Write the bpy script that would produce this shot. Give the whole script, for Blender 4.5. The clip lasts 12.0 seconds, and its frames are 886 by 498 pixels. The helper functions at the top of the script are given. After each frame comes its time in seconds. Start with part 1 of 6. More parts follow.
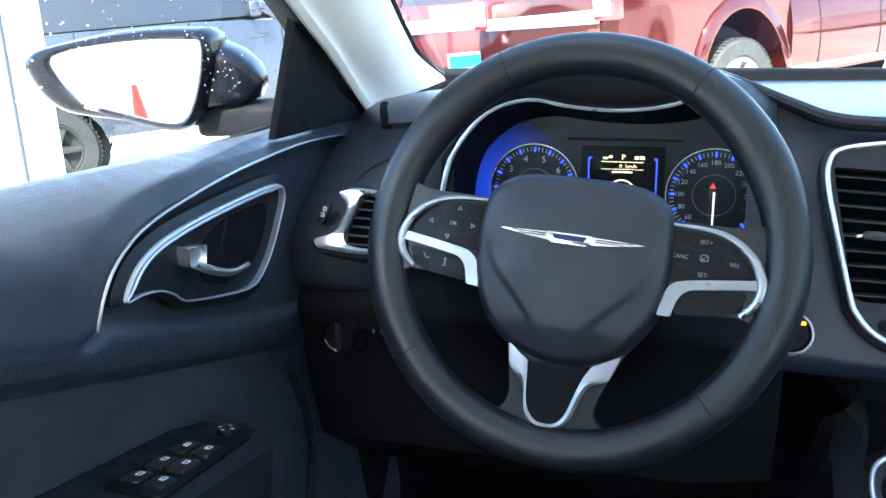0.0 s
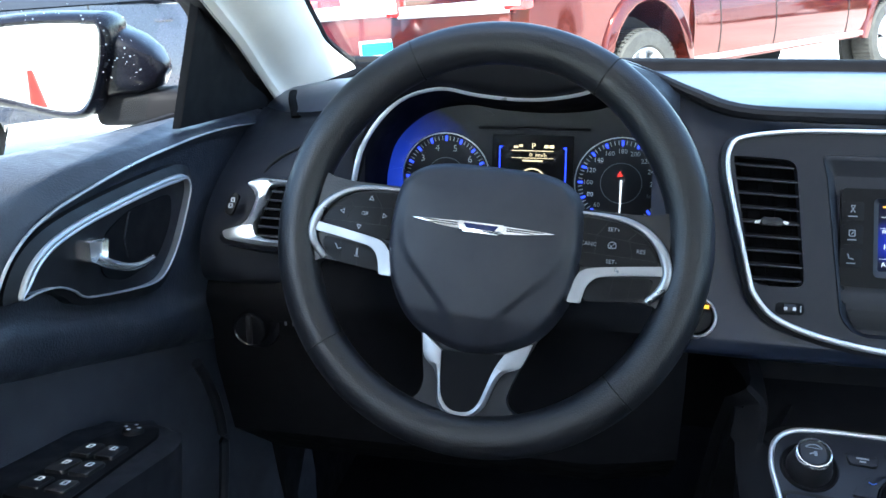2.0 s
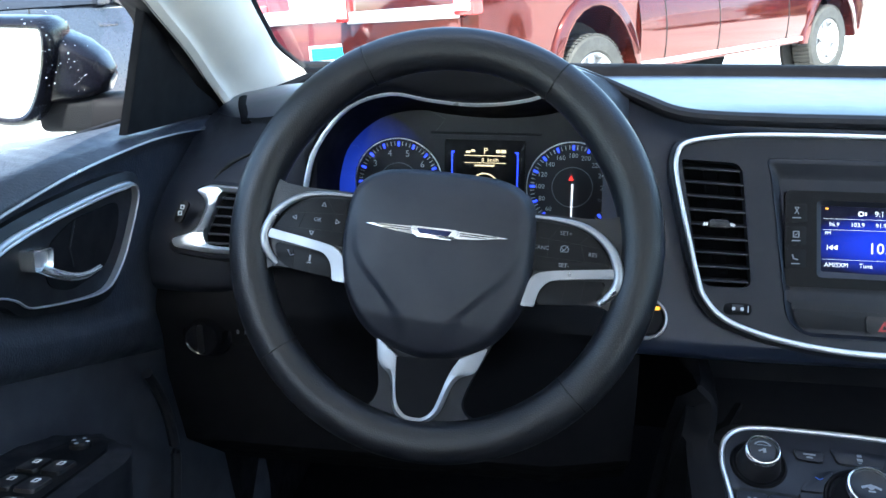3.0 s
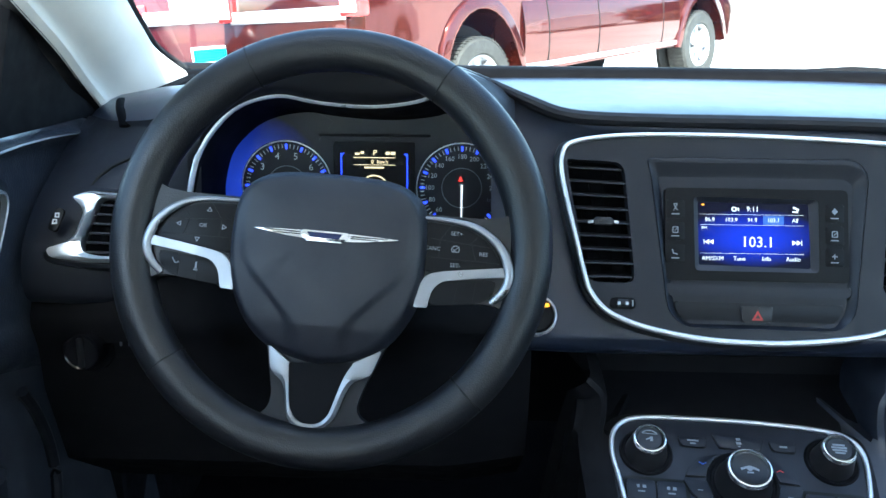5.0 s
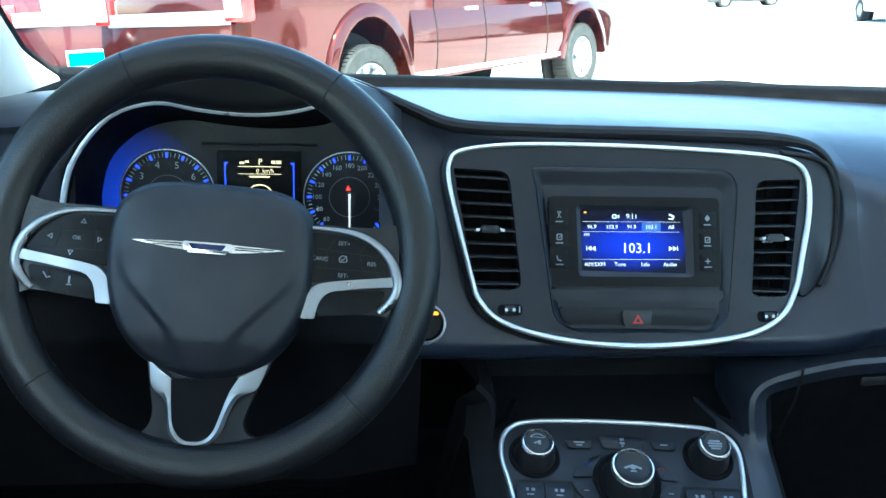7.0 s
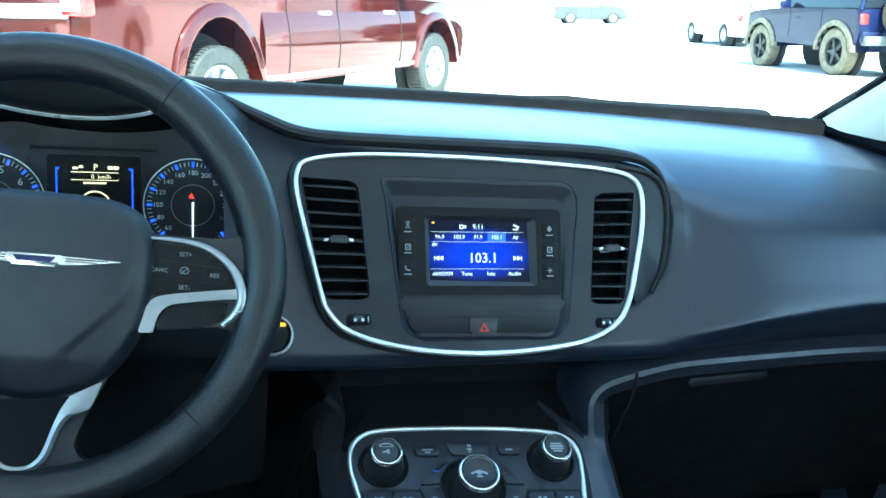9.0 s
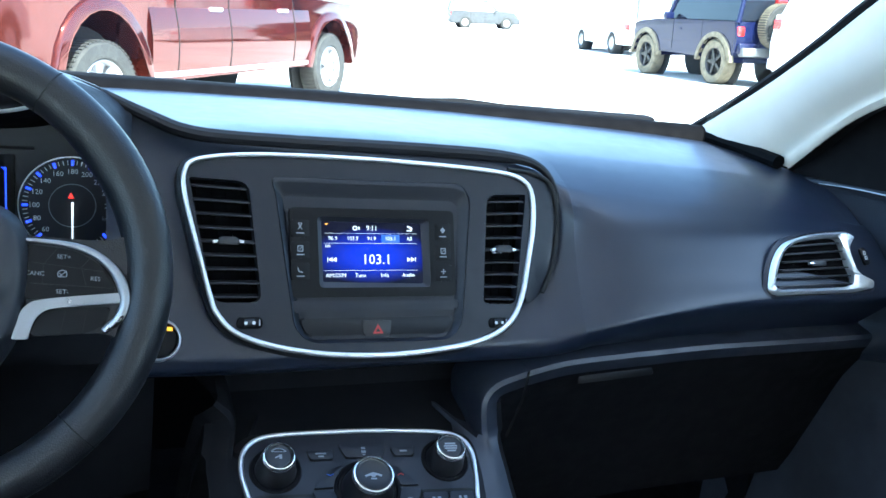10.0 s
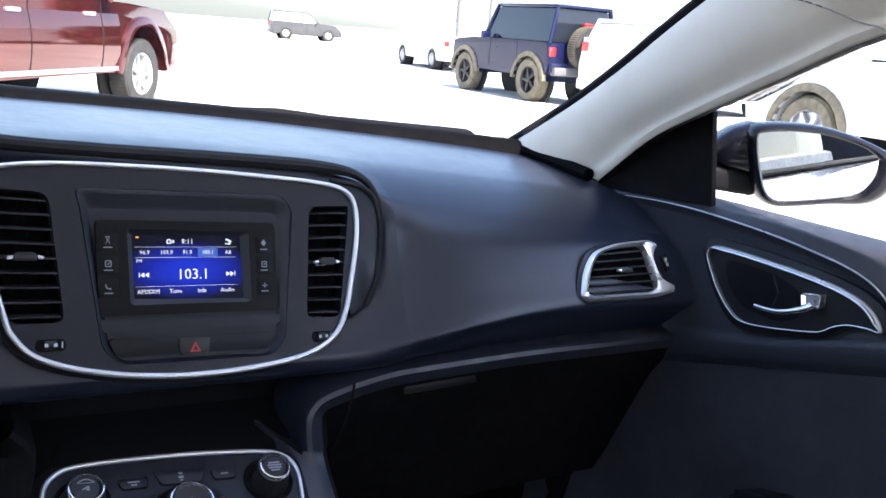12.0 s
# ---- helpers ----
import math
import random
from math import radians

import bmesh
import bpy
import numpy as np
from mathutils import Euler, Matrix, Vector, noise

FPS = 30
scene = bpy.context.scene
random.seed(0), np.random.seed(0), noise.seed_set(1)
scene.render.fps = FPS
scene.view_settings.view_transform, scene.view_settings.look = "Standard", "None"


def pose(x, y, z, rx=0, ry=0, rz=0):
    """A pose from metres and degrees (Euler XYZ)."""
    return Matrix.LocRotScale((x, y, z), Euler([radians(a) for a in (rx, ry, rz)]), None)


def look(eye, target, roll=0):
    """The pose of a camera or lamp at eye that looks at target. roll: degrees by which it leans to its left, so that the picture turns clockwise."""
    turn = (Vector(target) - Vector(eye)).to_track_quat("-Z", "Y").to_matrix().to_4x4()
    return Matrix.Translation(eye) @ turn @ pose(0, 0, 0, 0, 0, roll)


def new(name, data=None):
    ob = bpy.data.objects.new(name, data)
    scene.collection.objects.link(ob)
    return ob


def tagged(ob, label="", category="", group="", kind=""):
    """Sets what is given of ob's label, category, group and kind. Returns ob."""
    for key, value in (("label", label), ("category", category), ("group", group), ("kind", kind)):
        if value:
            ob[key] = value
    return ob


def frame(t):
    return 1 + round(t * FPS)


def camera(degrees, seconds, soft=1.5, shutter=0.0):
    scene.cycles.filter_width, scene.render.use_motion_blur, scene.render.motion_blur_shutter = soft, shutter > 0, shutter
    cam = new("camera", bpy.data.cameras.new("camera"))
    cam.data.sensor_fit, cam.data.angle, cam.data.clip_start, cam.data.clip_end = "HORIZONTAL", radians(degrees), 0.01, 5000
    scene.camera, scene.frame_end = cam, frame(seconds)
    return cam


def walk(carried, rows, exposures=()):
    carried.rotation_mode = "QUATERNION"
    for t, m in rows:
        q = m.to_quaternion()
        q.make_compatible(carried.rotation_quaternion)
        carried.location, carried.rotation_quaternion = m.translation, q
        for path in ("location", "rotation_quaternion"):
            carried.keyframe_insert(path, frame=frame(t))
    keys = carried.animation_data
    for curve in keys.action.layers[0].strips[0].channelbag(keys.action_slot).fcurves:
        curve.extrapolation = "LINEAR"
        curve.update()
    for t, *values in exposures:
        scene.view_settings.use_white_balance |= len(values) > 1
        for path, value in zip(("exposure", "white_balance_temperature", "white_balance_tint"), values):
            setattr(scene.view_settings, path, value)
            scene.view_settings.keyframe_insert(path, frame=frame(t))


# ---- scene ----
# ================= camera: seconds, eye, yaw, pitch, lean =================
cam = camera(54.87, 12.0, soft=1.5)
ROWS = [
    (0.0, -0.2877, -0.8400, 1.1302, 18.519, -18.261, 2.159),
    (0.5, -0.2880, -0.8390, 1.1299, 17.133, -18.644, 1.886),
    (1.0, -0.2876, -0.8377, 1.1298, 15.771, -18.905, 1.614),
    (1.5, -0.2878, -0.8369, 1.1296, 14.189, -19.093, 1.309),
    (2.0, -0.2865, -0.8359, 1.1305, 12.511, -19.205, 1.017),
    (2.5, -0.2871, -0.8358, 1.1311, 10.849, -19.225, 0.813),
    (3.0, -0.2873, -0.8356, 1.1309, 9.155, -18.935, 0.603),
    (5.0, -0.2867, -0.8339, 1.1302, 1.531, -18.805, -0.443),
    (5.5, -0.2856, -0.8329, 1.1302, -0.382, -18.640, -0.822),
    (6.0, -0.2848, -0.8332, 1.1308, -2.319, -18.278, -1.345),
    (6.5, -0.2844, -0.8326, 1.1304, -4.148, -18.177, -1.745),
    (8.5, -0.2797, -0.8325, 1.1351, -13.452, -17.494, -4.184),
    (9.0, -0.2782, -0.8330, 1.1350, -16.308, -17.051, -5.222),
    (9.5, -0.2766, -0.8332, 1.1353, -19.432, -16.793, -6.127),
    (10.0, -0.2756, -0.8331, 1.1346, -23.529, -16.182, -7.130),
    (10.5, -0.2743, -0.8319, 1.1345, -27.494, -15.822, -8.313),
    (11.0, -0.2732, -0.8307, 1.1337, -30.322, -15.491, -8.976),
    (11.5, -0.2718, -0.8298, 1.1332, -33.189, -14.440, -9.260),
    (12.0, -0.2708, -0.8278, 1.1318, -35.403, -13.654, -9.382),
]


def aim(yaw, pitch):
    y, p = radians(yaw), radians(pitch)
    return Vector((-math.sin(y) * math.cos(p), math.cos(y) * math.cos(p), math.sin(p)))


walk(cam, [(t, look((x, y, z), Vector((x, y, z)) + aim(yaw, pitch), -lean)) for t, x, y, z, yaw, pitch, lean in ROWS],
     [(0.0, 3.20, 5900, 2), (3.0, 2.90, 5950, 3), (5.2, 2.90, 5800, -3), (6.0, 3.06, 5700, -6), (6.5, 2.88, 5650, -9), (8.5, 2.84, 5250, -20), (9.0, 3.10, 5250, -20), (9.5, 3.02, 5350, -14), (10.5, 2.84, 5850, 8), (11.0, 2.74, 6050, 12), (11.5, 2.60, 6250, 16), (12.0, 2.22, 6450, 17)])

# ================= world, sun, exposure =================
SUN_TRAVEL = Vector((0.0, 0.62, -0.78)).normalized()
world = bpy.data.worlds.new("sky")
scene.world = world
world.use_nodes = True
_wn = world.node_tree.nodes
_sky = _wn.new("ShaderNodeTexSky")
_sky.sky_type, _sky.sun_disc = "NISHITA", False
_sky.sun_elevation = math.asin(-SUN_TRAVEL.z)
_sky.sun_rotation = math.atan2(-SUN_TRAVEL.x, -SUN_TRAVEL.y)
_sky.air_density, _sky.dust_density, _sky.ozone_density = 1.0, 2.0, 1.0
world.node_tree.links.new(_sky.outputs[0], _wn["Background"].inputs[0])
_wn["Background"].inputs[1].default_value = 0.15
sun_data = bpy.data.lights.new("sun", "SUN")
sun_data.energy, sun_data.angle, sun_data.color = 4.0, radians(0.6), (1.0, 0.95, 0.87)
sun = new("sun", sun_data)
sun.matrix_world = look((0, 20, 30), Vector((0, 20, 30)) + SUN_TRAVEL)


# ================= materials =================
def node_mat(name, base, rough=0.5, metal=0.0, grain=0.0, grain_size=900.0, vary=0.15, vary_size=9.0, rough_vary=0.1,
             coat=0.0, spec=0.5, sheen=0.0):
    """A surface with fine relief, and colour and gloss that drift over it."""
    m = bpy.data.materials.new(name)
    m.use_nodes = True
    nt, p = m.node_tree, m.node_tree.nodes["Principled BSDF"]
    co = nt.nodes.new("ShaderNodeTexCoord")
    big = nt.nodes.new("ShaderNodeTexNoise")
    big.inputs["Scale"].default_value, big.inputs["Detail"].default_value = vary_size, 5
    nt.links.new(co.outputs["Object"], big.inputs["Vector"])
    ramp = nt.nodes.new("ShaderNodeMapRange")
    ramp.inputs["From Min"].default_value, ramp.inputs["From Max"].default_value = 0.3, 0.7
    ramp.inputs["To Min"].default_value, ramp.inputs["To Max"].default_value = 1 - vary, 1 + vary
    nt.links.new(big.outputs["Fac"], ramp.inputs["Value"])
    mul = nt.nodes.new("ShaderNodeVectorMath")
    mul.operation = "SCALE"
    mul.inputs[0].default_value = base[:3]
    nt.links.new(ramp.outputs[0], mul.inputs["Scale"])
    nt.links.new(mul.outputs[0], p.inputs["Base Color"])
    rr = nt.nodes.new("ShaderNodeMapRange")
    rr.inputs["From Min"].default_value, rr.inputs["From Max"].default_value = 0.3, 0.7
    rr.inputs["To Min"].default_value, rr.inputs["To Max"].default_value = max(0.0, rough - rough_vary), min(1.0, rough + rough_vary)
    fine = nt.nodes.new("ShaderNodeTexNoise")
    fine.inputs["Scale"].default_value, fine.inputs["Detail"].default_value = vary_size * 5, 3
    nt.links.new(co.outputs["Object"], fine.inputs["Vector"])
    nt.links.new(fine.outputs["Fac"], rr.inputs["Value"])
    nt.links.new(rr.outputs[0], p.inputs["Roughness"])
    p.inputs["Metallic"].default_value = metal
    p.inputs["Specular IOR Level"].default_value = spec
    p.inputs["Coat Weight"].default_value = coat
    p.inputs["Coat Roughness"].default_value = 0.05
    p.inputs["Sheen Weight"].default_value = sheen
    if grain:
        v = nt.nodes.new("ShaderNodeTexVoronoi")
        v.inputs["Scale"].default_value = grain_size
        nt.links.new(co.outputs["Object"], v.inputs["Vector"])
        b = nt.nodes.new("ShaderNodeBump")
        b.inputs["Strength"].default_value, b.inputs["Distance"].default_value = grain, 0.0006
        nt.links.new(v.outputs["Distance"], b.inputs["Height"])
        nt.links.new(b.outputs[0], p.inputs["Normal"])
    return m


def glow_mat(name, color, strength):
    m = bpy.data.materials.new(name)
    m.use_nodes = True
    p = m.node_tree.nodes["Principled BSDF"]
    p.inputs["Base Color"].default_value = (0.01, 0.01, 0.01, 1)
    p.inputs["Emission Color"].default_value = (*color, 1)
    p.inputs["Emission Strength"].default_value = strength
    p.inputs["Roughness"].default_value = 0.3
    return m


def pane_mat(name, tint=(0.93, 0.97, 0.95), gloss=0.06):
    """A thin pane: light goes straight through, a little is mirrored, more at a slant."""
    m = bpy.data.materials.new(name)
    m.use_nodes = True
    nt = m.node_tree
    nt.nodes.remove(nt.nodes["Principled BSDF"])
    tr, gl, mix, lw, mr = (nt.nodes.new("ShaderNode" + k) for k in ("BsdfTransparent", "BsdfGlossy", "MixShader", "LayerWeight", "MapRange"))
    tr.inputs[0].default_value = (*tint, 1)
    gl.inputs["Roughness"].default_value = 0.01
    pw = nt.nodes.new("ShaderNodeMath")
    pw.operation = "POWER"
    pw.inputs[1].default_value = 4.0
    nt.links.new(lw.outputs["Facing"], pw.inputs[0])
    mr.inputs["To Min"].default_value, mr.inputs["To Max"].default_value = gloss * 0.6, gloss * 0.6 + 0.5
    nt.links.new(pw.outputs[0], mr.inputs["Value"])
    nt.links.new(mr.outputs[0], mix.inputs[0])
    nt.links.new(tr.outputs[0], mix.inputs[1])
    nt.links.new(gl.outputs[0], mix.inputs[2])
    nt.links.new(mix.outputs[0], nt.nodes["Material Output"].inputs[0])
    return m


PAD = node_mat("soft charcoal dash skin", (0.0120, 0.0168, 0.0315), 0.32, grain=0.08, grain_size=1100, vary=0.06, rough_vary=0.02, spec=0.55)
PLASTIC = node_mat("hard black interior plastic", (0.0095, 0.0100, 0.013), 0.52, grain=0.10, grain_size=1300, vary=0.12, spec=0.3)
BEZEL = node_mat("satin charcoal centre panel", (0.0105, 0.0122, 0.0190), 0.42, grain=0.06, grain_size=1500, vary=0.08, spec=0.35)
# base set extra low so the footwell panels carry their shade
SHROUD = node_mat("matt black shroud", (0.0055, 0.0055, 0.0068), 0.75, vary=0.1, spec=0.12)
GLOSS = node_mat("black switch plastic", (0.004, 0.004, 0.005), 0.45, vary=0.05, rough_vary=0.05, spec=0.18)
# duller copy of the dash skin, standing for shade at the driver's end
SIDEFACE = node_mat("dull dash skin for the shaded end", (0.017, 0.0190, 0.026), 0.50, grain=0.08, grain_size=1100, vary=0.08, spec=0.2)
COWLM = node_mat("dead black cowl", (0.0016, 0.0016, 0.0022), 0.8, vary=0.1, spec=0.06)
MIRRORCASE = node_mat("black mirror case", (0.004, 0.004, 0.007), 0.24, vary=0.08, rough_vary=0.04, spec=0.2)
LEATHER = node_mat("black leather wheel wrap", (0.0105, 0.0110, 0.0135), 0.38, grain=0.22, grain_size=700, vary=0.15, rough_vary=0.08, spec=0.4)
AIRBAG = node_mat("grained airbag cover", (0.0115, 0.0125, 0.019), 0.50, grain=0.25, grain_size=1500, vary=0.08)
CLOTH = node_mat("dark door cloth", (0.034, 0.037, 0.047), 0.85, grain=0.6, grain_size=1600, vary=0.2, spec=0.25)
PIANO = node_mat("shiny black plastic", (0.008, 0.008, 0.010), 0.16, vary=0.05, rough_vary=0.03)
BUTTON = node_mat("black rubber button", (0.011, 0.011, 0.013), 0.45, vary=0.08)
SEAM = node_mat("shadow gap", (0.003, 0.003, 0.003), 0.8, vary=0.05)
SATIN = node_mat("satin silver trim", (0.76, 0.78, 0.81), 0.34, metal=0.8, vary=0.03, rough_vary=0.03)
SILVER = node_mat("silver painted edge", (0.68, 0.70, 0.73), 0.35, metal=0.5, vary=0.04)
SPOKE = node_mat("dull silver spoke trim", (0.29, 0.30, 0.32), 0.36, metal=0.8, vary=0.06)
CHROME = node_mat("polished chrome", (0.80, 0.81, 0.83), 0.12, metal=0.85, vary=0.03, rough_vary=0.03)
CEILCLOTH = node_mat("grey roof lining cloth", (0.43, 0.43, 0.425), 0.9, grain=0.3, grain_size=1400, vary=0.06)
DULLTRIM = node_mat("dull grey satin trim", (0.44, 0.445, 0.46), 0.36, metal=0.7, vary=0.05)
HEADLINER = node_mat("beige headliner cloth", (0.74, 0.70, 0.61), 0.85, grain=0.3, grain_size=1400, vary=0.06)
# near-black base stands for the deep shade on the floor
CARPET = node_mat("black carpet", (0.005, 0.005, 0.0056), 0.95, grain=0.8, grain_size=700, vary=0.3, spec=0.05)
PRINT = node_mat("white symbol print", (0.62, 0.64, 0.66), 0.5, vary=0.05)
GREYPRINT = node_mat("grey symbol print", (0.22, 0.235, 0.26), 0.5, vary=0.05)
MIRROR = node_mat("mirror glass", (0.92, 0.94, 0.95), 0.012, metal=1.0, vary=0.0, rough_vary=0.005)
NAVY = node_mat("near-black body paint", (0.010, 0.012, 0.022), 0.22, vary=0.08, spec=0.5, coat=1.0)
DOORPAD = node_mat("grained charcoal door skin", (0.028, 0.032, 0.043), 0.44, grain=0.55, grain_size=520, vary=0.08, spec=0.4)
LOWPAD = node_mat("grained lower dash plastic", (0.018, 0.022, 0.034), 0.40, grain=0.12, grain_size=1200, vary=0.10, spec=0.6)
PANE = pane_mat("clear window glass")
SCREENGLASS = pane_mat("windscreen glass", gloss=0.05)
LENS = pane_mat("clear cluster lens", (0.97, 0.97, 0.97), 0.02)
DIAL = node_mat("dial face", (0.010, 0.011, 0.016), 0.45, vary=0.1)
BLUEGLOW = glow_mat("blue backlight", (0.03, 0.06, 1.0), 0.45)
# emission stands for dial light spilled on the pod lining
BLUESOFT = glow_mat("soft blue glow for light spilled on the pod", (0.03, 0.08, 0.80), 0.0)
_n, _p = BLUESOFT.node_tree, BLUESOFT.node_tree.nodes["Principled BSDF"]
_c, _mp, _g, _mr = (_n.nodes.new("ShaderNode" + k) for k in ("TexCoord", "Mapping", "TexGradient", "MapRange"))
_g.gradient_type, _mp.vector_type = "SPHERICAL", "TEXTURE"
_mp.inputs["Location"].default_value, _mp.inputs["Scale"].default_value = (-0.525, 0.09, 0.885), (0.085, 0.2, 0.085)
_mr.inputs["To Max"].default_value = 0.11
_p.inputs["Base Color"].default_value, _p.inputs["Roughness"].default_value = (0.010, 0.011, 0.016, 1), 0.45
_n.links.new(_c.outputs["Object"], _mp.inputs[0])
_n.links.new(_mp.outputs[0], _g.inputs[0])
_n.links.new(_g.outputs[1], _mr.inputs["Value"])
_n.links.new(_mr.outputs[0], _p.inputs["Emission Strength"])
WHITEGLOW = glow_mat("white display", (0.85, 0.92, 1.0), 0.26)
AMBERGLOW = glow_mat("amber display", (1.0, 0.80, 0.48), 0.24)
ORANGEGLOW = glow_mat("orange lamp", (1.0, 0.38, 0.02), 0.35)
REDGLOW = glow_mat("red warning lamp", (1.0, 0.04, 0.03), 0.25)
BADGEBLUE = node_mat("dark blue enamel", (0.012, 0.018, 0.07), 0.15, vary=0.05)
BLUEMARK = node_mat("blue symbol print", (0.03, 0.10, 0.45), 0.5, vary=0.05)
SLAT = node_mat("satin black outlet slat", (0.016, 0.017, 0.021), 0.42, vary=0.08)
REDPRINT = node_mat("red symbol print", (0.45, 0.03, 0.03), 0.5, vary=0.05)


# ================= mesh tools =================
LOCAL = {}


def thing(name, base, label, category, group="", kind=""):
    """A thing's Empty, at its base."""
    e = new(name)
    e.empty_display_size = 0.05
    e.location = base
    LOCAL[e.name] = Matrix.Translation(Vector(base)).inverted()
    return tagged(e, label, category, group, kind)


def part(name, bm, material, parent=None, label="", sharp=35, kind=""):
    """One bmesh (in world metres) as one mesh object, under a thing or a part."""
    bmesh.ops.recalc_face_normals(bm, faces=bm.faces)
    me = bpy.data.meshes.new(name)
    bm.to_mesh(me)
    bm.free()
    me.materials.append(material)
    me.shade_smooth()
    me.set_sharp_from_angle(angle=radians(sharp))
    ob = new(name, me)
    if parent:
        ob.parent = parent
        ob.matrix_parent_inverse = LOCAL.get(parent.name, Matrix())
    return tagged(ob, label, kind=kind)


def frame_at(o, u, v):
    """A matrix whose x, y, z are u, v and the way out of that plane."""
    u = Vector(u).normalized()
    v = Vector(v)
    v = (v - u * v.dot(u)).normalized()
    w = u.cross(v)
    m = Matrix((u, v, w)).transposed().to_4x4()
    m.translation = Vector(o)
    return m


def smooth_line(pts, n=6, closed=False):
    """A Catmull-Rom curve through pts (2D or 3D)."""
    pts = [Vector(p) for p in pts]
    k = len(pts)
    out = []
    for i in range(k if closed else k - 1):
        if closed:
            a, b, c, d = (pts[(i + j) % k] for j in (-1, 0, 1, 2))
        else:
            b, c = pts[i], pts[i + 1]
            a = pts[i - 1] if i else b - (c - b)
            d = pts[i + 2] if i + 2 < k else c + (c - b)
        for s in range(n):
            t = s / n
            out.append(0.5 * ((2 * b) + (c - a) * t + (2 * a - 5 * b + 4 * c - d) * t * t + (3 * b - a - 3 * c + d) * t ** 3))
    if not closed:
        out.append(pts[-1])
    return out


def round_poly(pts, r, n=4):
    """A polygon (2D) with its corners rounded; r: one radius, or one for each corner."""
    k = len(pts)
    out = []
    for i in range(k):
        p, a, b = Vector(pts[i][:2]), Vector(pts[i - 1][:2]), Vector(pts[(i + 1) % k][:2])
        rr = r[i] if isinstance(r, (list, tuple)) else r
        da, db = (a - p), (b - p)
        cut = min(rr, da.length * 0.49, db.length * 0.49)
        s, e = p + da.normalized() * cut, p + db.normalized() * cut
        for j in range(n + 1):
            t = j / n
            out.append((1 - t) ** 2 * s + 2 * t * (1 - t) * p + t * t * e)
    return out


def box(m, sx, sy, sz, bevel=0.0, seg=2, bm=None):
    """A bevelled box centred on m."""
    bm = bm or bmesh.new()
    made = bmesh.ops.create_cube(bm, size=1.0, matrix=m @ Matrix.Diagonal((sx, sy, sz, 1)))
    if bevel:
        edges = list({e for v in made["verts"] for e in v.link_edges})
        bmesh.ops.bevel(bm, geom=edges, offset=bevel, segments=seg, affect="EDGES", profile=0.5)
    return bm


def prism(m, outline, depth, bevel=0.0, seg=2, bm=None, back=0.0):
    """An outline in m's plane, from -back to depth along m's z, with a rounded front edge."""
    bm = bm or bmesh.new()
    lo = [bm.verts.new(m @ Vector((p[0], p[1], -back))) for p in outline]
    hi = [bm.verts.new(m @ Vector((p[0], p[1], depth))) for p in outline]
    k = len(outline)
    top = bm.faces.new(hi)
    bm.faces.new(lo[::-1])
    for i in range(k):
        bm.faces.new((lo[i], lo[(i + 1) % k], hi[(i + 1) % k], hi[i]))
    if bevel:
        bmesh.ops.bevel(bm, geom=list(top.edges), offset=bevel, segments=seg, affect="EDGES", profile=0.5, clamp_overlap=True)
    return bm


def band(m, outer, inner, depth, bm=None, back=0.0, rise=0.0):
    """A flat frame between two outlines with as many points each; its inner edge lies rise higher."""
    bm = bm or bmesh.new()
    k = len(outer)
    rows = [[bm.verts.new(m @ Vector((p[0], p[1], z))) for p in line]
            for line, z in ((outer, -back), (outer, depth), (inner, depth + rise), (inner, -back))]
    for a, b in ((0, 1), (1, 2), (2, 3)):
        for i in range(k):
            bm.faces.new((rows[a][i], rows[a][(i + 1) % k], rows[b][(i + 1) % k], rows[b][i]))
    return bm


def loft(rows, closed=False, bm=None, thick=0.0):
    """A sheet through rows of points; thick: the offset of a second sheet behind, along -z."""
    bm = bm or bmesh.new()
    vs = [[bm.verts.new(Vector(p)) for p in r] for r in rows]
    k = len(rows[0])
    for a, b in zip(vs, vs[1:]):
        for i in range(k if closed else k - 1):
            j = (i + 1) % k
            bm.faces.new((a[i], a[j], b[j], b[i]))
    return bm


def tube(pts, radius, closed=False, n=10, flat=(1.0, 1.0), up=(0, 0, 1), bm=None):
    """A bar along pts; radius: a number or one for each point; flat: its width and height as shares of it."""
    bm = bm or bmesh.new()
    pts = [Vector(p) for p in pts]
    k = len(pts)
    rings = []
    for i, p in enumerate(pts):
        a = pts[i - 1] if i or closed else p
        b = pts[(i + 1) % k] if i + 1 < k or closed else p
        t = (b - a).normalized()
        s = t.cross(Vector(up))
        s = s.normalized() if s.length > 1e-6 else t.orthogonal().normalized()
        w = s.cross(t)
        r = radius[i] if isinstance(radius, (list, tuple)) else radius
        rings.append([bm.verts.new(p + s * math.cos(q) * r * flat[0] + w * math.sin(q) * r * flat[1])
                      for q in (2 * math.pi * j / n for j in range(n))])
    for i in range(k if closed else k - 1):
        a, b = rings[i], rings[(i + 1) % k]
        for j in range(n):
            bm.faces.new((a[j], a[(j + 1) % n], b[(j + 1) % n], b[j]))
    if not closed:
        bm.faces.new(rings[0][::-1])
        bm.faces.new(rings[-1])
    return bm


def turned(m, profile, n=32, bm=None):
    """A profile of (radius, height) turned round m's z."""
    bm = bm or bmesh.new()
    rings = []
    for r, z in profile:
        if r < 1e-6:
            rings.append([bm.verts.new(m @ Vector((0, 0, z)))])
        else:
            rings.append([bm.verts.new(m @ Vector((r * math.cos(a), r * math.sin(a), z))) for a in (2 * math.pi * j / n for j in range(n))])
    for a, b in zip(rings, rings[1:]):
        for j in range(n):
            q = [a[j % len(a)], a[(j + 1) % len(a)], b[(j + 1) % len(b)], b[j % len(b)]]
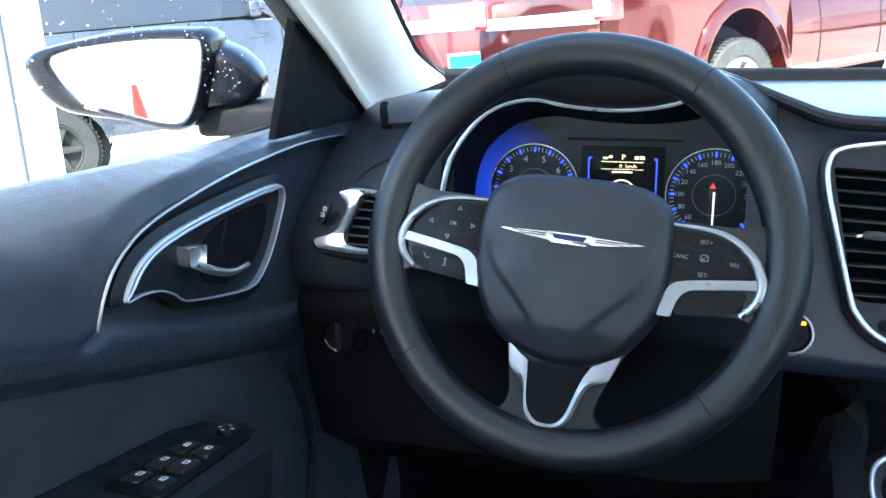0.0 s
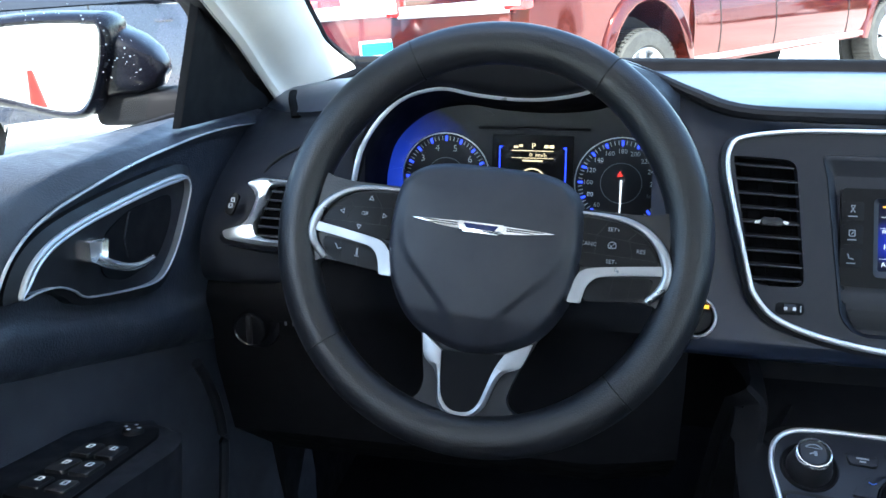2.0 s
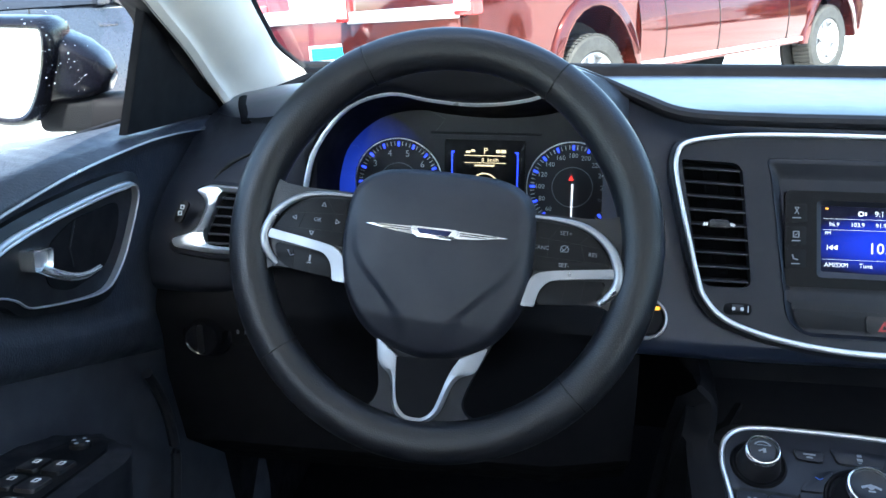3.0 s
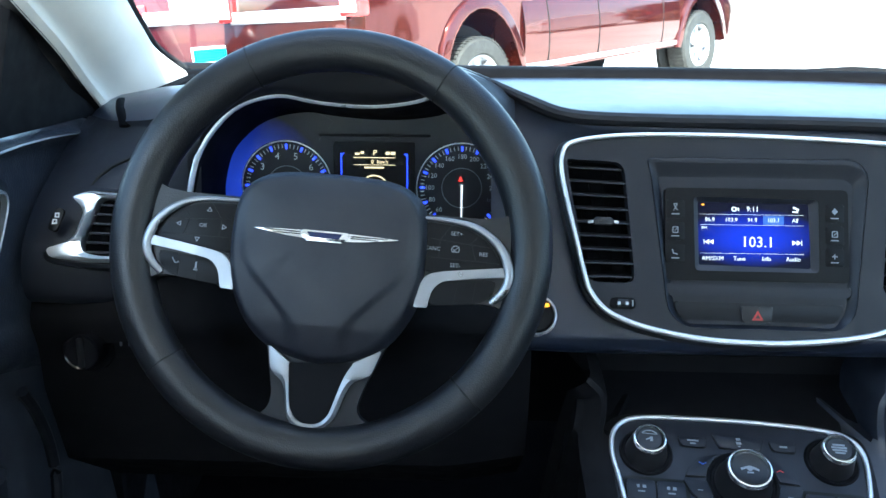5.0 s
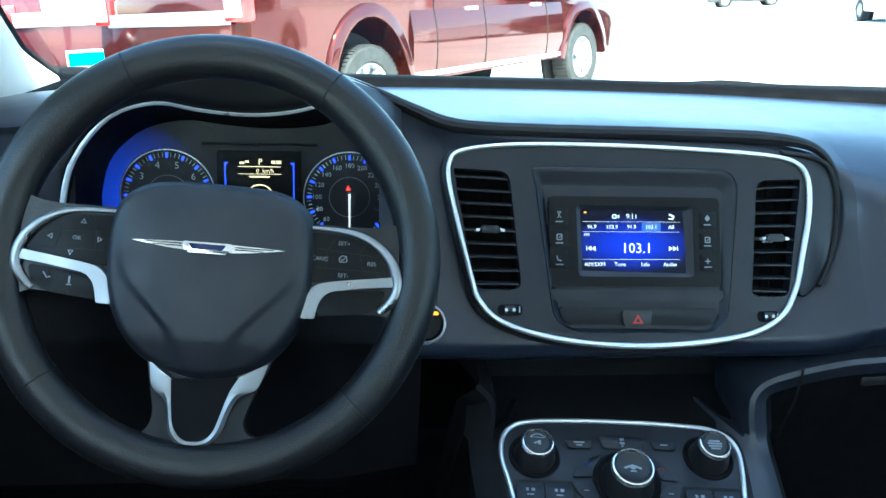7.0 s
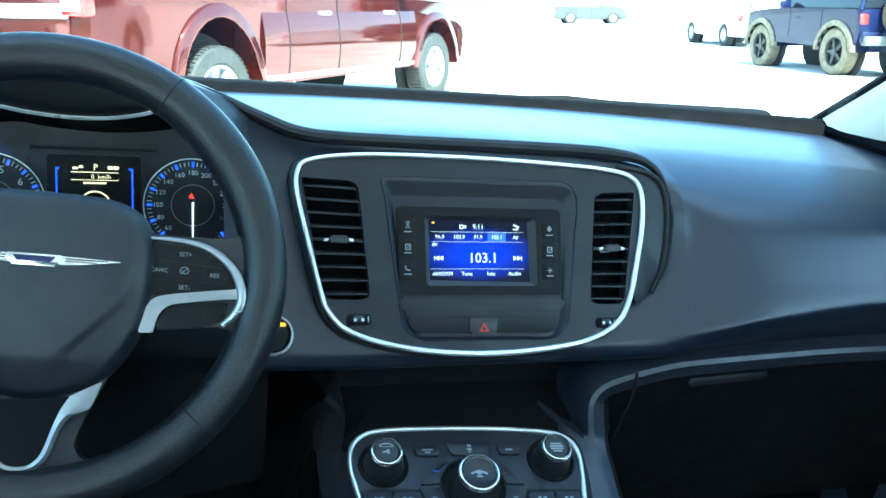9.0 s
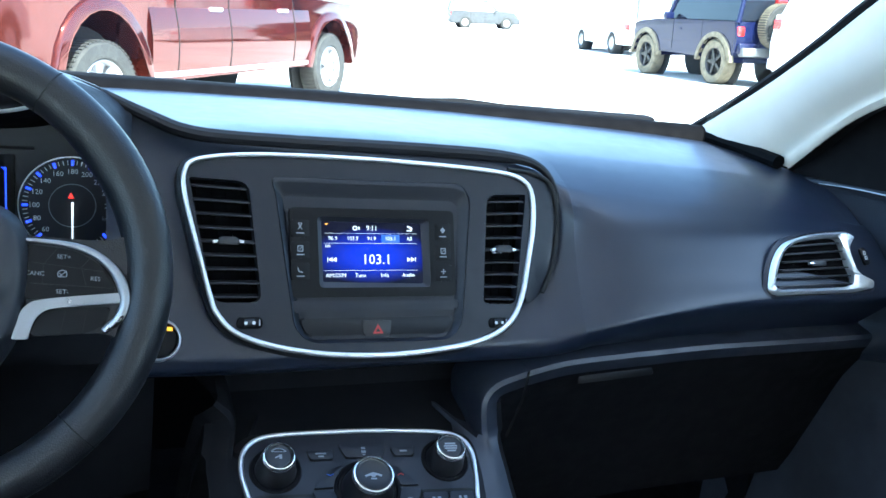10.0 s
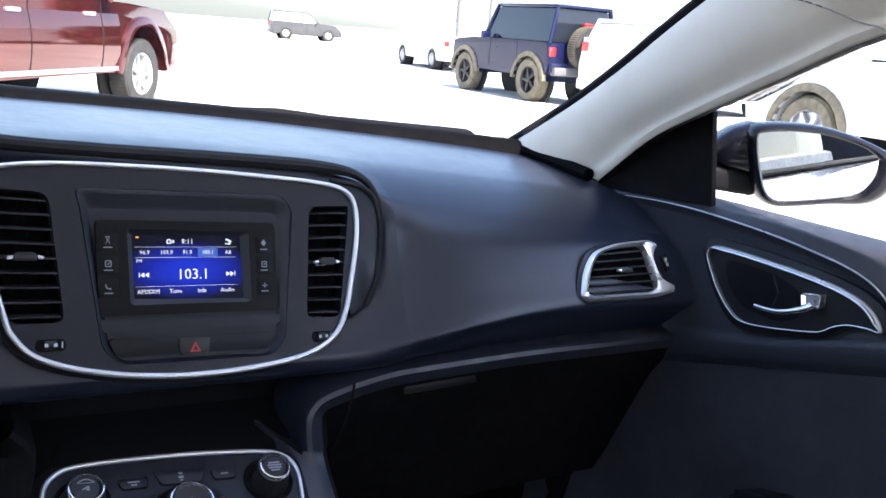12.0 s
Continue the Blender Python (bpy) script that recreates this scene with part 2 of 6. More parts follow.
            q = list(dict.fromkeys(q))
            if len(q) > 2:
                bm.faces.new(q)
    return bm


def text_part(name, words, m, size, material, parent, depth=0.0002, align="CENTER", label=""):
    """Lettering, centred on m."""
    cu = bpy.data.curves.new(name, "FONT")
    cu.body, cu.size, cu.align_x, cu.align_y, cu.extrude, cu.resolution_u = words, size, align, "CENTER", depth, 2
    tmp = bpy.data.objects.new(name, cu)
    me = bpy.data.meshes.new_from_object(tmp)
    bpy.data.objects.remove(tmp)
    bm = bmesh.new()
    bm.from_mesh(me)
    bpy.data.meshes.remove(me)
    bmesh.ops.transform(bm, matrix=m, verts=bm.verts)
    return part(name, bm, material, parent, label)


def at(m, x, y, z=0.0, turn=0.0):
    return m @ pose(x, y, z, 0, 0, turn)


# ================= the car: shell round the cabin =================
def cowl_y(x):
    return 0.475 - 0.115 * (x / 0.66) ** 2


def mirror_x(s, pts):
    return [(s * p[0], p[1], p[2]) for p in pts]


floor = tagged(part("floor", box(pose(0, -0.7, 0.27), 1.56, 3.2, 0.06, 0.01), CARPET), "carpeted car floor with its deep shade put into the colour", "floor", kind="structure")
roof_rows = [[(x, y, 1.365 - 0.05 * (x / 0.6) ** 2 - 0.06 * ((y + 1.1) / 1.2) ** 4) for x in np.linspace(-0.635, 0.635, 13)]
             for y in np.linspace(-0.17, -2.3, 12)]
_bm = loft(roof_rows)
bmesh.ops.solidify(_bm, geom=_bm.faces[:], thickness=0.03)
ceiling = tagged(part("ceiling", _bm, CEILCLOTH), "grey cloth headliner of the car roof", "headliner", kind="structure")
# plain wall added in the unseen rear; it shuts out light from behind
_bm = bmesh.new()
box(pose(0, -2.32, 0.80), 1.5, 0.05, 1.06, 0.01, bm=_bm)
tagged(part("wall_rear", _bm, CLOTH), "plain dark wall added to close the cabin's unseen rear", "wall", kind="structure")
tagged(part("wall_front", box(pose(0, 0.62, 0.62), 1.56, 0.04, 0.68, 0.01), SHROUD), "black firewall behind the dashboard", "wall", kind="structure")


# windscreen edge, rear edge and door-side edge of each pillar, from its foot upwards
PILLAR = {
    1: ([(0.695, 0.392, 0.962), (0.670, 0.216, 1.059), (0.653, 0.103, 1.130), (0.638, 0.018, 1.189), (0.622, -0.075, 1.25), (0.597, -0.20, 1.325)],
        [(0.700, 0.150, 0.955), (0.676, 0.040, 1.042), (0.663, -0.041, 1.088), (0.645, -0.184, 1.161), (0.631, -0.295, 1.216), (0.612, -0.50, 1.285)],
        [(0.785, 0.150, 0.955), (0.748, 0.050, 1.060), (0.728, -0.041, 1.112), (0.702, -0.184, 1.178), (0.685, -0.295, 1.226), (0.662, -0.50, 1.296)]),
    -1: ([(0.671, 0.392, 0.962), (0.682, 0.272, 1.014), (0.680, 0.222, 1.043), (0.672, 0.140, 1.0985), (0.655, 0.018, 1.190), (0.635, -0.075, 1.251), (0.607, -0.20, 1.326)],
         [(0.706, 0.150, 0.955), (0.711, 0.110, 0.996), (0.702, 0.040, 1.042), (0.694, -0.041, 1.089), (0.671, -0.184, 1.162), (0.655, -0.295, 1.218), (0.630, -0.50, 1.2875)],
         [(0.785, 0.150, 0.955), (0.778, 0.110, 1.000), (0.761, 0.050, 1.060), (0.743, -0.041, 1.112), (0.720, -0.184, 1.179), (0.706, -0.295, 1.2275), (0.679, -0.50, 1.298)])}


def pillar(s):
    """Cloth-covered windscreen pillar, sweeping up and back into the roof rail."""
    front, back, outer = PILLAR[s]
    # rounded towards the cabin, then a shallow groove before the rear lip
    swell_q = (0.0, 0.05, 0.12, 0.22, 0.34, 0.46, 0.57, 0.66, 0.73, 0.79, 0.84, 0.885, 0.92, 0.96, 1.0)
    swell_h = (0.0, 0.006, 0.0115, 0.0165, 0.0200, 0.0215, 0.0210, 0.0185, 0.0140, 0.0085, 0.0035, 0.0010, 0.0015, 0.0030, 0.0)
    rows = []
    for f, b in zip(smooth_line(front, 4), smooth_line(back, 4)):
        f, b = Vector(f), Vector(b)
        row = []
        for q in swell_q:
            p = f.lerp(b, q) + Vector((-1.0, -0.25, 0.35)).normalized() * float(np.interp(q, swell_q, swell_h))
            row.append(p)
        row.append(b + Vector((0.004, 0.004, -0.006)))
        row.insert(0, f + Vector((0.03, 0.03, 0)))
        rows.append([(s * p.x, p.y, p.z) for p in row])
    t = thing("windscreen_pillar", (s * 0.69, 0.25, 0.96), "pale beige cloth-covered windscreen pillar beside the dashboard", "car pillar")
    part("pillar_cover", loft(rows), HEADLINER, t)
    foot = smooth_line([(0.690, 0.398, 0.968), (0.686, 0.33, 0.968), (0.683, 0.24, 0.966), (0.680, 0.15, 0.962)] if s > 0 else [(0.662, 0.398, 0.968), (0.662, 0.33, 0.968), (0.668, 0.24, 0.966), (0.688, 0.15, 0.960)], 4)
    part("foot_gasket", tube(mirror_x(s, foot), 0.011, n=8), COWLM, t, "black rubber gasket at the pillar's foot")
    part("glass_seal", tube(mirror_x(s, [(p[0] + 0.006, p[1] + 0.012, p[2] - 0.002) for p in smooth_line(front, 4)]), 0.009, n=8), SHROUD, t, "black rubber glass edge")
    edge = smooth_line(back, 4)
    outer = smooth_line(outer, 4)
    strip = [[Vector(p) + Vector((0.002, 0.002, -0.004)) for p in edge], [Vector(p).lerp(Vector(q), 0.35) + Vector((-0.002, 0, -0.010)) for p, q in zip(edge, outer)], [Vector(q) for q in outer]]
    part("weatherstrip", loft([mirror_x(s, r) for r in strip]), SHROUD, t, "black rubber weatherstrip along the pillar")
    k = len(rows) - 5
    part("cover_seam", tube([Vector(p) + Vector((-s * 0.0006, -0.0004, 0)) for p in rows[k][1:-1]], 0.0011, n=6), DULLTRIM, t, "thin seam where the upper cover begins")
    return t


for s in (-1, 1):
    pillar(s)

# roof rails over the side windows, and the centre posts
for s in (-1, 1):
    rail = smooth_line([(s * 0.612, -0.50, 1.285), (s * 0.605, -0.9, 1.318), (s * 0.600, -1.5, 1.31), (s * 0.60, -2.3, 1.24)], 5)
    tagged(part("trim", tube(rail, 0.05, n=10), HEADLINER), "beige roof rail trim above the side windows", "roof rail", kind="structure")
    post = smooth_line([(s * 0.612, -1.02, 1.32), (s * 0.70, -1.06, 1.10), (s * 0.755, -1.10, 0.9), (s * 0.76, -1.12, 0.4)], 4)
    tagged(part("trim", tube(post, 0.055, n=10, flat=(1.0, 0.5)), HEADLINER), "beige centre post between the side doors", "door post", kind="structure")

# added tubes out of view that keep sun off the dash ends
for s in (-1, 1):
    tagged(part("trim", tube([(s * 0.690, -0.40, 1.262), (s * 0.682, -0.70, 1.300), (s * 0.672, -1.08, 1.315)], [0.020, 0.055, 0.06], n=10), HEADLINER), "beige tube added under the roof to block sun", "door frame", kind="structure")

# windscreen
ws = []
for q in np.linspace(0, 1, 9):
    row = []
    for x in np.linspace(-1, 1, 21):
        xb, xt = x * 0.70, x * 0.60
        y = (cowl_y(xb) + 0.02) * (1 - q) + (-0.18 + 0.05 * (1 - x * x)) * q
        z = 0.955 * (1 - q) + (1.345 - 0.03 * x * x) * q
        row.append((xb * (1 - q) + xt * q, y, z + 0.02 * math.sin(q * math.pi)))
    ws.append(row)
windscreen = tagged(part("window_1", loft(ws), SCREENGLASS), "clear raked windscreen over the dashboard", "windscreen", kind="structure")
windscreen.visible_shadow = False

# black cowl lip along the foot of the windscreen
cowl_rows = []
for dy, z in ((-0.040, 0.952), (-0.034, 0.9665), (-0.020, 0.9755), (-0.004, 0.9775), (0.012, 0.973), (0.03, 0.955)):
    cowl_rows.append([(x, cowl_y(x) + dy, z + 0.006 * (x / 0.7) ** 2) for x in np.linspace(-0.71, 0.71, 41)])
tagged(part("trim", loft(cowl_rows), COWLM), "black plastic lip along the foot of the windscreen", "cowl trim", kind="structure")

# ================= dashboard =================
dash = thing("dashboard", (0, 0.1, 0.5), "charcoal soft-touch dashboard with a hooded instrument pod", "dashboard")
# rails of the top skin from left to right: share of the way to the cowl, height
RAIL_X = (-0.725, -0.66, -0.6, -0.55, -0.5, -0.44, -0.37, -0.31, -0.26, -0.2, -0.12, 0, 0.12, 0.2, 0.25, 0.35, 0.5, 0.62, 0.725)
RAIL_A = [(1, 0.958), (1, 0.966), (1, 0.966), (1, 0.966), (1, 0.966), (1, 0.966), (1, 0.966), (1, 0.966), (1, 0.966), (1, 0.966), (1, 0.966), (1, 0.966), (1, 0.966), (1, 0.966), (1, 0.966), (1, 0.965), (1, 0.964), (1, 0.962), (1, 0.958)]   # the cowl edge
RAIL_B = [(0.8, 0.964), (0.66, 0.978), (0.68, 0.982), (0.7, 0.984), (0.7, 0.984), (0.7, 0.982), (0.7, 0.98), (0.7, 0.976), (0.72, 0.972), (0.74, 0.97), (0.74, 0.971), (0.74, 0.972), (0.74, 0.971), (0.74, 0.97), (0.74, 0.969), (0.74, 0.968), (0.74, 0.965), (0.74, 0.962), (0.74, 0.955)]   # the rear slope
RAIL_C = [(0.70, 0.967), (0.42, 0.983), (0.45, 0.992), (0.48, 1), (0.48, 1.004), (0.48, 1.004), (0.48, 1.002), (0.48, 0.994), (0.5, 0.982), (0.5, 0.974), (0.5, 0.975), (0.5, 0.976), (0.5, 0.974), (0.5, 0.972), (0.5, 0.97), (0.5, 0.967), (0.5, 0.962), (0.5, 0.957), (0.5, 0.948)]   # the middle
RAIL_D = [(0.62, 0.966), (0.32, 0.981), (0.27, 0.995), (0.28, 1.008), (0.28, 1.018), (0.28, 1.022), (0.28, 1.022), (0.3, 1.014), (0.34, 0.996), (0.32, 0.978), (0.32, 0.977), (0.32, 0.977), (0.32, 0.974), (0.32, 0.971), (0.32, 0.967), (0.32, 0.961), (0.32, 0.955), (0.32, 0.949), (0.32, 0.938)]   # the crown
RAIL_E = [(0.54, 0.963), (0.24, 0.976), (0.15, 0.988), (0.13, 1.006), (0.12, 1.022), (0.12, 1.03), (0.12, 1.032), (0.15, 1.028), (0.22, 1.008), (0.2, 0.983), (0.2, 0.977), (0.2, 0.976), (0.2, 0.973), (0.2, 0.968), (0.19, 0.96), (0.17, 0.95), (0.16, 0.942), (0.16, 0.936), (0.17, 0.922)]   # the front slope
RAIL_F = [(0.48, 0.955), (0.17, 0.965), (0.07, 0.974), (0.04, 0.996), (0.015, 1.018), (0, 1.029), (0, 1.032), (0.04, 1.029), (0.13, 1.01), (0.115, 0.983), (0.11, 0.973), (0.108, 0.971), (0.108, 0.969), (0.106, 0.958), (0.09, 0.943), (0.07, 0.932), (0.058, 0.924), (0.056, 0.918), (0.06, 0.902)]   # the front lip
STATIONS = list(zip(RAIL_X, RAIL_A, RAIL_B, RAIL_C, RAIL_D, RAIL_E, RAIL_F))


def station_lines(stations, n=5):
    """The rows of a skin: each profile point carried smoothly from station to station."""
    k = len(stations[0]) - 1
    return [smooth_line([Vector((st[0], st[1 + i][0], st[1 + i][1])) for st in stations], n) for i in range(k)]


top = []
for x, *prof in STATIONS:
    edge = cowl_y(x) - 0.036
    top.append((x, *[(a * edge, z) for a, z in prof]))
top_rows = station_lines(top)
SPLIT = min(i for i, p in enumerate(top_rows[0]) if p.x >= 0.2499)
part("top_pad", loft([r[:SPLIT + 1] for r in top_rows]), PAD, dash)


def face_below(xs, prof):
    """A skin hung from the front lip of the top pad, over the stretch xs."""
    lip = top_rows[-1]
    keep = [p for p in lip if xs[0] - 1e-6 <= p.x <= xs[1] + 1e-6]
    rows = [keep]
    for i in range(len(prof(0.0))):
        rows.append([Vector((p.x, *prof(p.x)[i])) for p in keep])
    fine = [smooth_line(list(col), 4) for col in zip(*rows)]
    return [list(r) for r in zip(*fine)]


def mixed(x, table):
    """Profile between the given ones, by x."""
    xs = [t[0] for t in table]
    reach = 0.06 if x < 0.15 else (0.01 if x < 0.26 else 0.05)
    near = x + reach * np.linspace(-1, 1, 9)
    out = []
    for i in range(len(table[0]) - 1):
        out.append((float(np.mean(np.interp(near, xs, [t[1 + i][0] for t in table]))), float(np.mean(np.interp(near, xs, [t[1 + i][1] for t in table])))))
    return out


UPPER_FACE = [
    (-0.262, (0.06, 0.995), (0.05, 0.955), (0.03, 0.9), (-0.005, 0.83)),
    (-0.24, (0.058, 0.985), (0.05, 0.955), (0.03, 0.9), (-0.005, 0.83)),
    (-0.19, (0.044, 0.968), (0.045, 0.945), (0.03, 0.9), (-0.005, 0.83)),
    (0, (0.04, 0.962), (0.045, 0.94), (0.03, 0.9), (-0.005, 0.83)),
    (0.19, (0.04, 0.95), (0.042, 0.935), (0.03, 0.9), (-0.005, 0.83)),
    (0.23, (0.034, 0.944), (0.036, 0.93), (0.024, 0.895), (-0.01, 0.838)),
    (0.243, (0.026, 0.936), (0.008, 0.915), (-0.004, 0.885), (-0.028, 0.84)),
    (0.3, (0.018, 0.926), (-0.006, 0.905), (-0.022, 0.88), (-0.045, 0.842)),
    (0.45, (0.01, 0.918), (-0.014, 0.9), (-0.034, 0.875), (-0.054, 0.848)),
    (0.6, (0.006, 0.912), (-0.02, 0.895), (-0.04, 0.87), (-0.056, 0.848)),
    (0.725, (0.01, 0.9), (-0.016, 0.885), (-0.038, 0.865), (-0.054, 0.846)),
]
LOWER_FACE = [
    (-0.262, (-0.034, 0.790), (-0.046, 0.772), (-0.040, 0.754), (0.03, 0.735)),
    (-0.24, (-0.034, 0.790), (-0.046, 0.772), (-0.040, 0.754), (0.03, 0.735)),
    (-0.19, (-0.038, 0.782), (-0.046, 0.766), (-0.036, 0.748), (0.03, 0.728)),
    (0, (-0.040, 0.776), (-0.043, 0.764), (-0.030, 0.746), (0.03, 0.724)),
    (0.19, (-0.040, 0.79), (-0.050, 0.772), (-0.040, 0.752), (0.02, 0.733)),
    (0.23, (-0.045, 0.795), (-0.056, 0.779), (-0.046, 0.757), (0.01, 0.740)),
    (0.243, (-0.055, 0.8), (-0.062, 0.786), (-0.05, 0.762), (-0.005, 0.745)),
    (0.3, (-0.064, 0.812), (-0.067, 0.8), (-0.05, 0.775), (-0.012, 0.75)),
    (0.45, (-0.066, 0.832), (-0.067, 0.82), (-0.048, 0.795), (-0.012, 0.758)),
    (0.6, (-0.068, 0.834), (-0.067, 0.822), (-0.046, 0.798), (-0.01, 0.762)),
    (0.725, (-0.066, 0.832), (-0.065, 0.821), (-0.045, 0.798), (-0.01, 0.762)),
]
PASS_FACE = [u + d[1:] for u, d in zip(UPPER_FACE, LOWER_FACE)]
part("face", loft(face_below((-0.262, 0.2501), lambda x: mixed(x, PASS_FACE))), PAD, dash)
part("passenger_skin", loft([r[SPLIT:] for r in top_rows[:-1]] + face_below((0.2499, 0.73), lambda x: mixed(x, PASS_FACE))), PAD, dash)
LEFT_FACE = [
    (-0.725, (0.115, 0.937), (0.060, 0.914), (0.002, 0.893), (-0.040, 0.866), (-0.054, 0.832), (-0.046, 0.800), (0.00, 0.782)),
    (-0.685, (0.060, 0.946), (0.015, 0.922), (-0.018, 0.893), (-0.044, 0.856), (-0.056, 0.826), (-0.050, 0.799), (0.00, 0.782)),
    (-0.64, (0.025, 0.955), (-0.012, 0.925), (-0.030, 0.890), (-0.048, 0.845), (-0.059, 0.818), (-0.054, 0.797), (0.00, 0.782)),
    (-0.600, (0.03, 0.963), (0.013, 0.933), (-0.004, 0.89), (-0.026, 0.845), (-0.034, 0.815), (-0.028, 0.797), (0.01, 0.782)),
    (-0.552, (0.035, 0.965), (0.030, 0.935), (0.026, 0.89), (0.022, 0.845), (0.015, 0.815), (0.02, 0.797), (0.03, 0.782)),
]
part("face", loft(face_below((-0.73, -0.552), lambda x: mixed(x, LEFT_FACE))), SIDEFACE, dash)
part("crease", tube(smooth_line([(-0.605, 0.0185, 0.9465), (-0.6177, 0.0161, 0.9405), (-0.6294, 0.0130, 0.9349), (-0.6445, 0.0107, 0.9284), (-0.655, 0.0080, 0.9218), (-0.664, 0.0054, 0.9140), (-0.6685, 0.0015, 0.9070)], 4), 0.0021, n=8), SEAM, dash, "dark crease in the end of the dash")
part("end_gap", tube(smooth_line([(-0.676, 0.122, 0.9765), (-0.671, 0.107, 0.9770), (-0.657, 0.070, 0.9742), (-0.646, 0.047, 0.9675), (-0.643, 0.040, 0.9620)], 4), 0.0058, n=10, flat=(1.0, 0.45)), COWLM, dash, "black rubber gap across the end of the dash")
# dark tube on the lip also stands for shade under the pad
brow = smooth_line([(-0.292, 0.058, 1.020), (-0.262, 0.058, 1.008), (-0.225, 0.052, 0.992), (-0.18, 0.047, 0.9775), (-0.096, 0.046, 0.974), (0.056, 0.045, 0.973), (0.165, 0.044, 0.970),
                    (0.212, 0.040, 0.961), (0.234, 0.030, 0.937), (0.239, 0.014, 0.900)], 5)
part("brow", tube(brow, [0.0012 + 0.0063 * min(1, (i + 6) / 18, (len(brow) - 1 - i) / 16) for i in range(len(brow))], n=10), PLASTIC, dash, "dark lip over the centre stack with the pad's shade in it")
# front of the instrument hood, down to the pod's bright edge
POD = [(-0.570, 0.865), (-0.568, 0.900), (-0.556, 0.945), (-0.522, 0.985), (-0.478, 0.9995), (-0.440, 0.994), (-0.400, 0.990), (-0.365, 0.991),
       (-0.335, 0.996), (-0.308, 1.004), (-0.275, 0.998), (-0.248, 0.970), (-0.235, 0.925), (-0.233, 0.865)]
pod_top = smooth_line([(x, 0.020 - (0.019 * max(0.0, min(1.0, (0.975 - z) / 0.06)) if x < -0.5 else 0.0), z) for x, z in POD], 4)


def pod_z(x):
    xs = [p.x for p in pod_top]
    return float(np.interp(x, xs, [p.z for p in pod_top]))


part("hood_front", loft(face_below((-0.570, -0.232), lambda x: [(0.006, max(pod_z(x) + 0.010, 0.93)), (0.019, pod_z(x))])), PLASTIC, dash)
part("pod_edge", tube(pod_top, 0.0031, n=8), SILVER, dash, "thin satin silver edge round the instruments")
pod_back = [Vector((-0.553 + (p.x + 0.570) * 0.985, 0.095, 0.872 + (p.z - 0.865) * 0.72)) for p in pod_top]
part("pod_lining", loft([pod_top, [a.lerp(b, 0.5) for a, b in zip(pod_top, pod_back)], pod_back]), SHROUD, dash)
# panel under the instruments and the knee panels
low = []
for y, z in ((0.06, 0.852), (0.02, 0.850), (-0.015, 0.838), (-0.036, 0.815), (-0.044, 0.797), (-0.051, 0.786), (-0.053, 0.775), (-0.049, 0.762), (-0.045, 0.745), (-0.045, 0.70), (-0.02, 0.60), (0.10, 0.50)):
    low.append([(x, y + 0.03 * max(0, (x + 0.30) / 0.1) * (z < 0.765), z) for x in np.linspace(-0.725, -0.215, 18)])
# near-black skin holds the footwell's shade in its colour
part("knee_panel", loft(low), SHROUD, dash)
# rounded lip along the top of the glovebox, which turns down into the console's flank
LIP = [(0.740, -0.046, 0.7640), (0.614, -0.046, 0.7620), (0.465, -0.046, 0.7600), (0.383, -0.046, 0.7565), (0.305, -0.046, 0.7525), (0.245, -0.046, 0.7480), (0.195, -0.046, 0.7380), (0.156, -0.047, 0.7255), (0.1400, -0.049, 0.7085), (0.1375, -0.053, 0.6880), (0.1405, -0.062, 0.6590), (0.1390, -0.095, 0.6400), (0.1340, -0.16, 0.605), (0.128, -0.30, 0.52)]


LIP_EDGE = ((0.004, 0.085), (0.003, 0.040), (0.0015, 0.010), (-0.001, 0.003), (-0.006, 0.0), (-0.012, 0.002), (-0.022, 0.007))
LIP_FACE = ((-0.022, 0.007), (-0.030, 0.012), (-0.085, 0.045), (-0.28, 0.11))


def flank_of(s, pts, prof):
    """The lip's skin along its line; prof: steps away from the edge and into the depth."""
    line = smooth_line(pts, 5)
    rows = [[] for _ in prof]
    for i, p in enumerate(line):
        a, b = line[max(0, i - 1)], line[min(len(line) - 1, i + 1)]
        d = (b - a).normalized()
        up = Vector((d.z, 0, -d.x)).normalized()   # away from the face below
        back = Vector((0, 1, 0)) if abs(d.y) < 0.5 else Vector((-0.4, 0.9, 0.2))
        for row, (u, w) in zip(rows, prof):
            q = p + up * max(u, -0.03) + Vector((0.08, 0, -1)) * max(0.0, -u - 0.03) + back * w
            row.append((s * q.x, q.y, q.z))
    return loft(rows)


# one skin in two colours: shaded face here, lit edge below
glovebox = part("glovebox", flank_of(1, LIP[:7], LIP_FACE), SHROUD, dash, "glovebox face under the passenger dash, darkened to hold its shade")
part("glovebox_edge", flank_of(1, LIP[:7], LIP_EDGE), LOWPAD, glovebox, "rounded upper edge of the glovebox, kept paler for its soft highlight")
part("seam", tube([(0.193, -0.0475, 0.7385), (0.1925, -0.0475, 0.728), (0.192, -0.044, 0.70), (0.192, -0.02, 0.64)], 0.0016, n=6), SEAM, dash)
latch = part("glovebox_latch", prism(frame_at((0.322, -0.034, 0.7225), (1, 0.0, 0.06), (0, 0.35, 1)), round_poly([(-0.055, -0.007), (0.055, -0.007), (0.050, 0.007), (-0.050, 0.007)], 0.004), 0.002, bevel=0.0015), GLOSS, dash, "black glovebox latch")

for s in (-1, 1):
    kick = part("wall_side", box(pose(s * 0.752, 0.38, 0.58), 0.06, 0.56, 0.68, 0.01), SHROUD)
    tagged(kick, "black footwell side trim beside the door", "side trim", kind="structure")

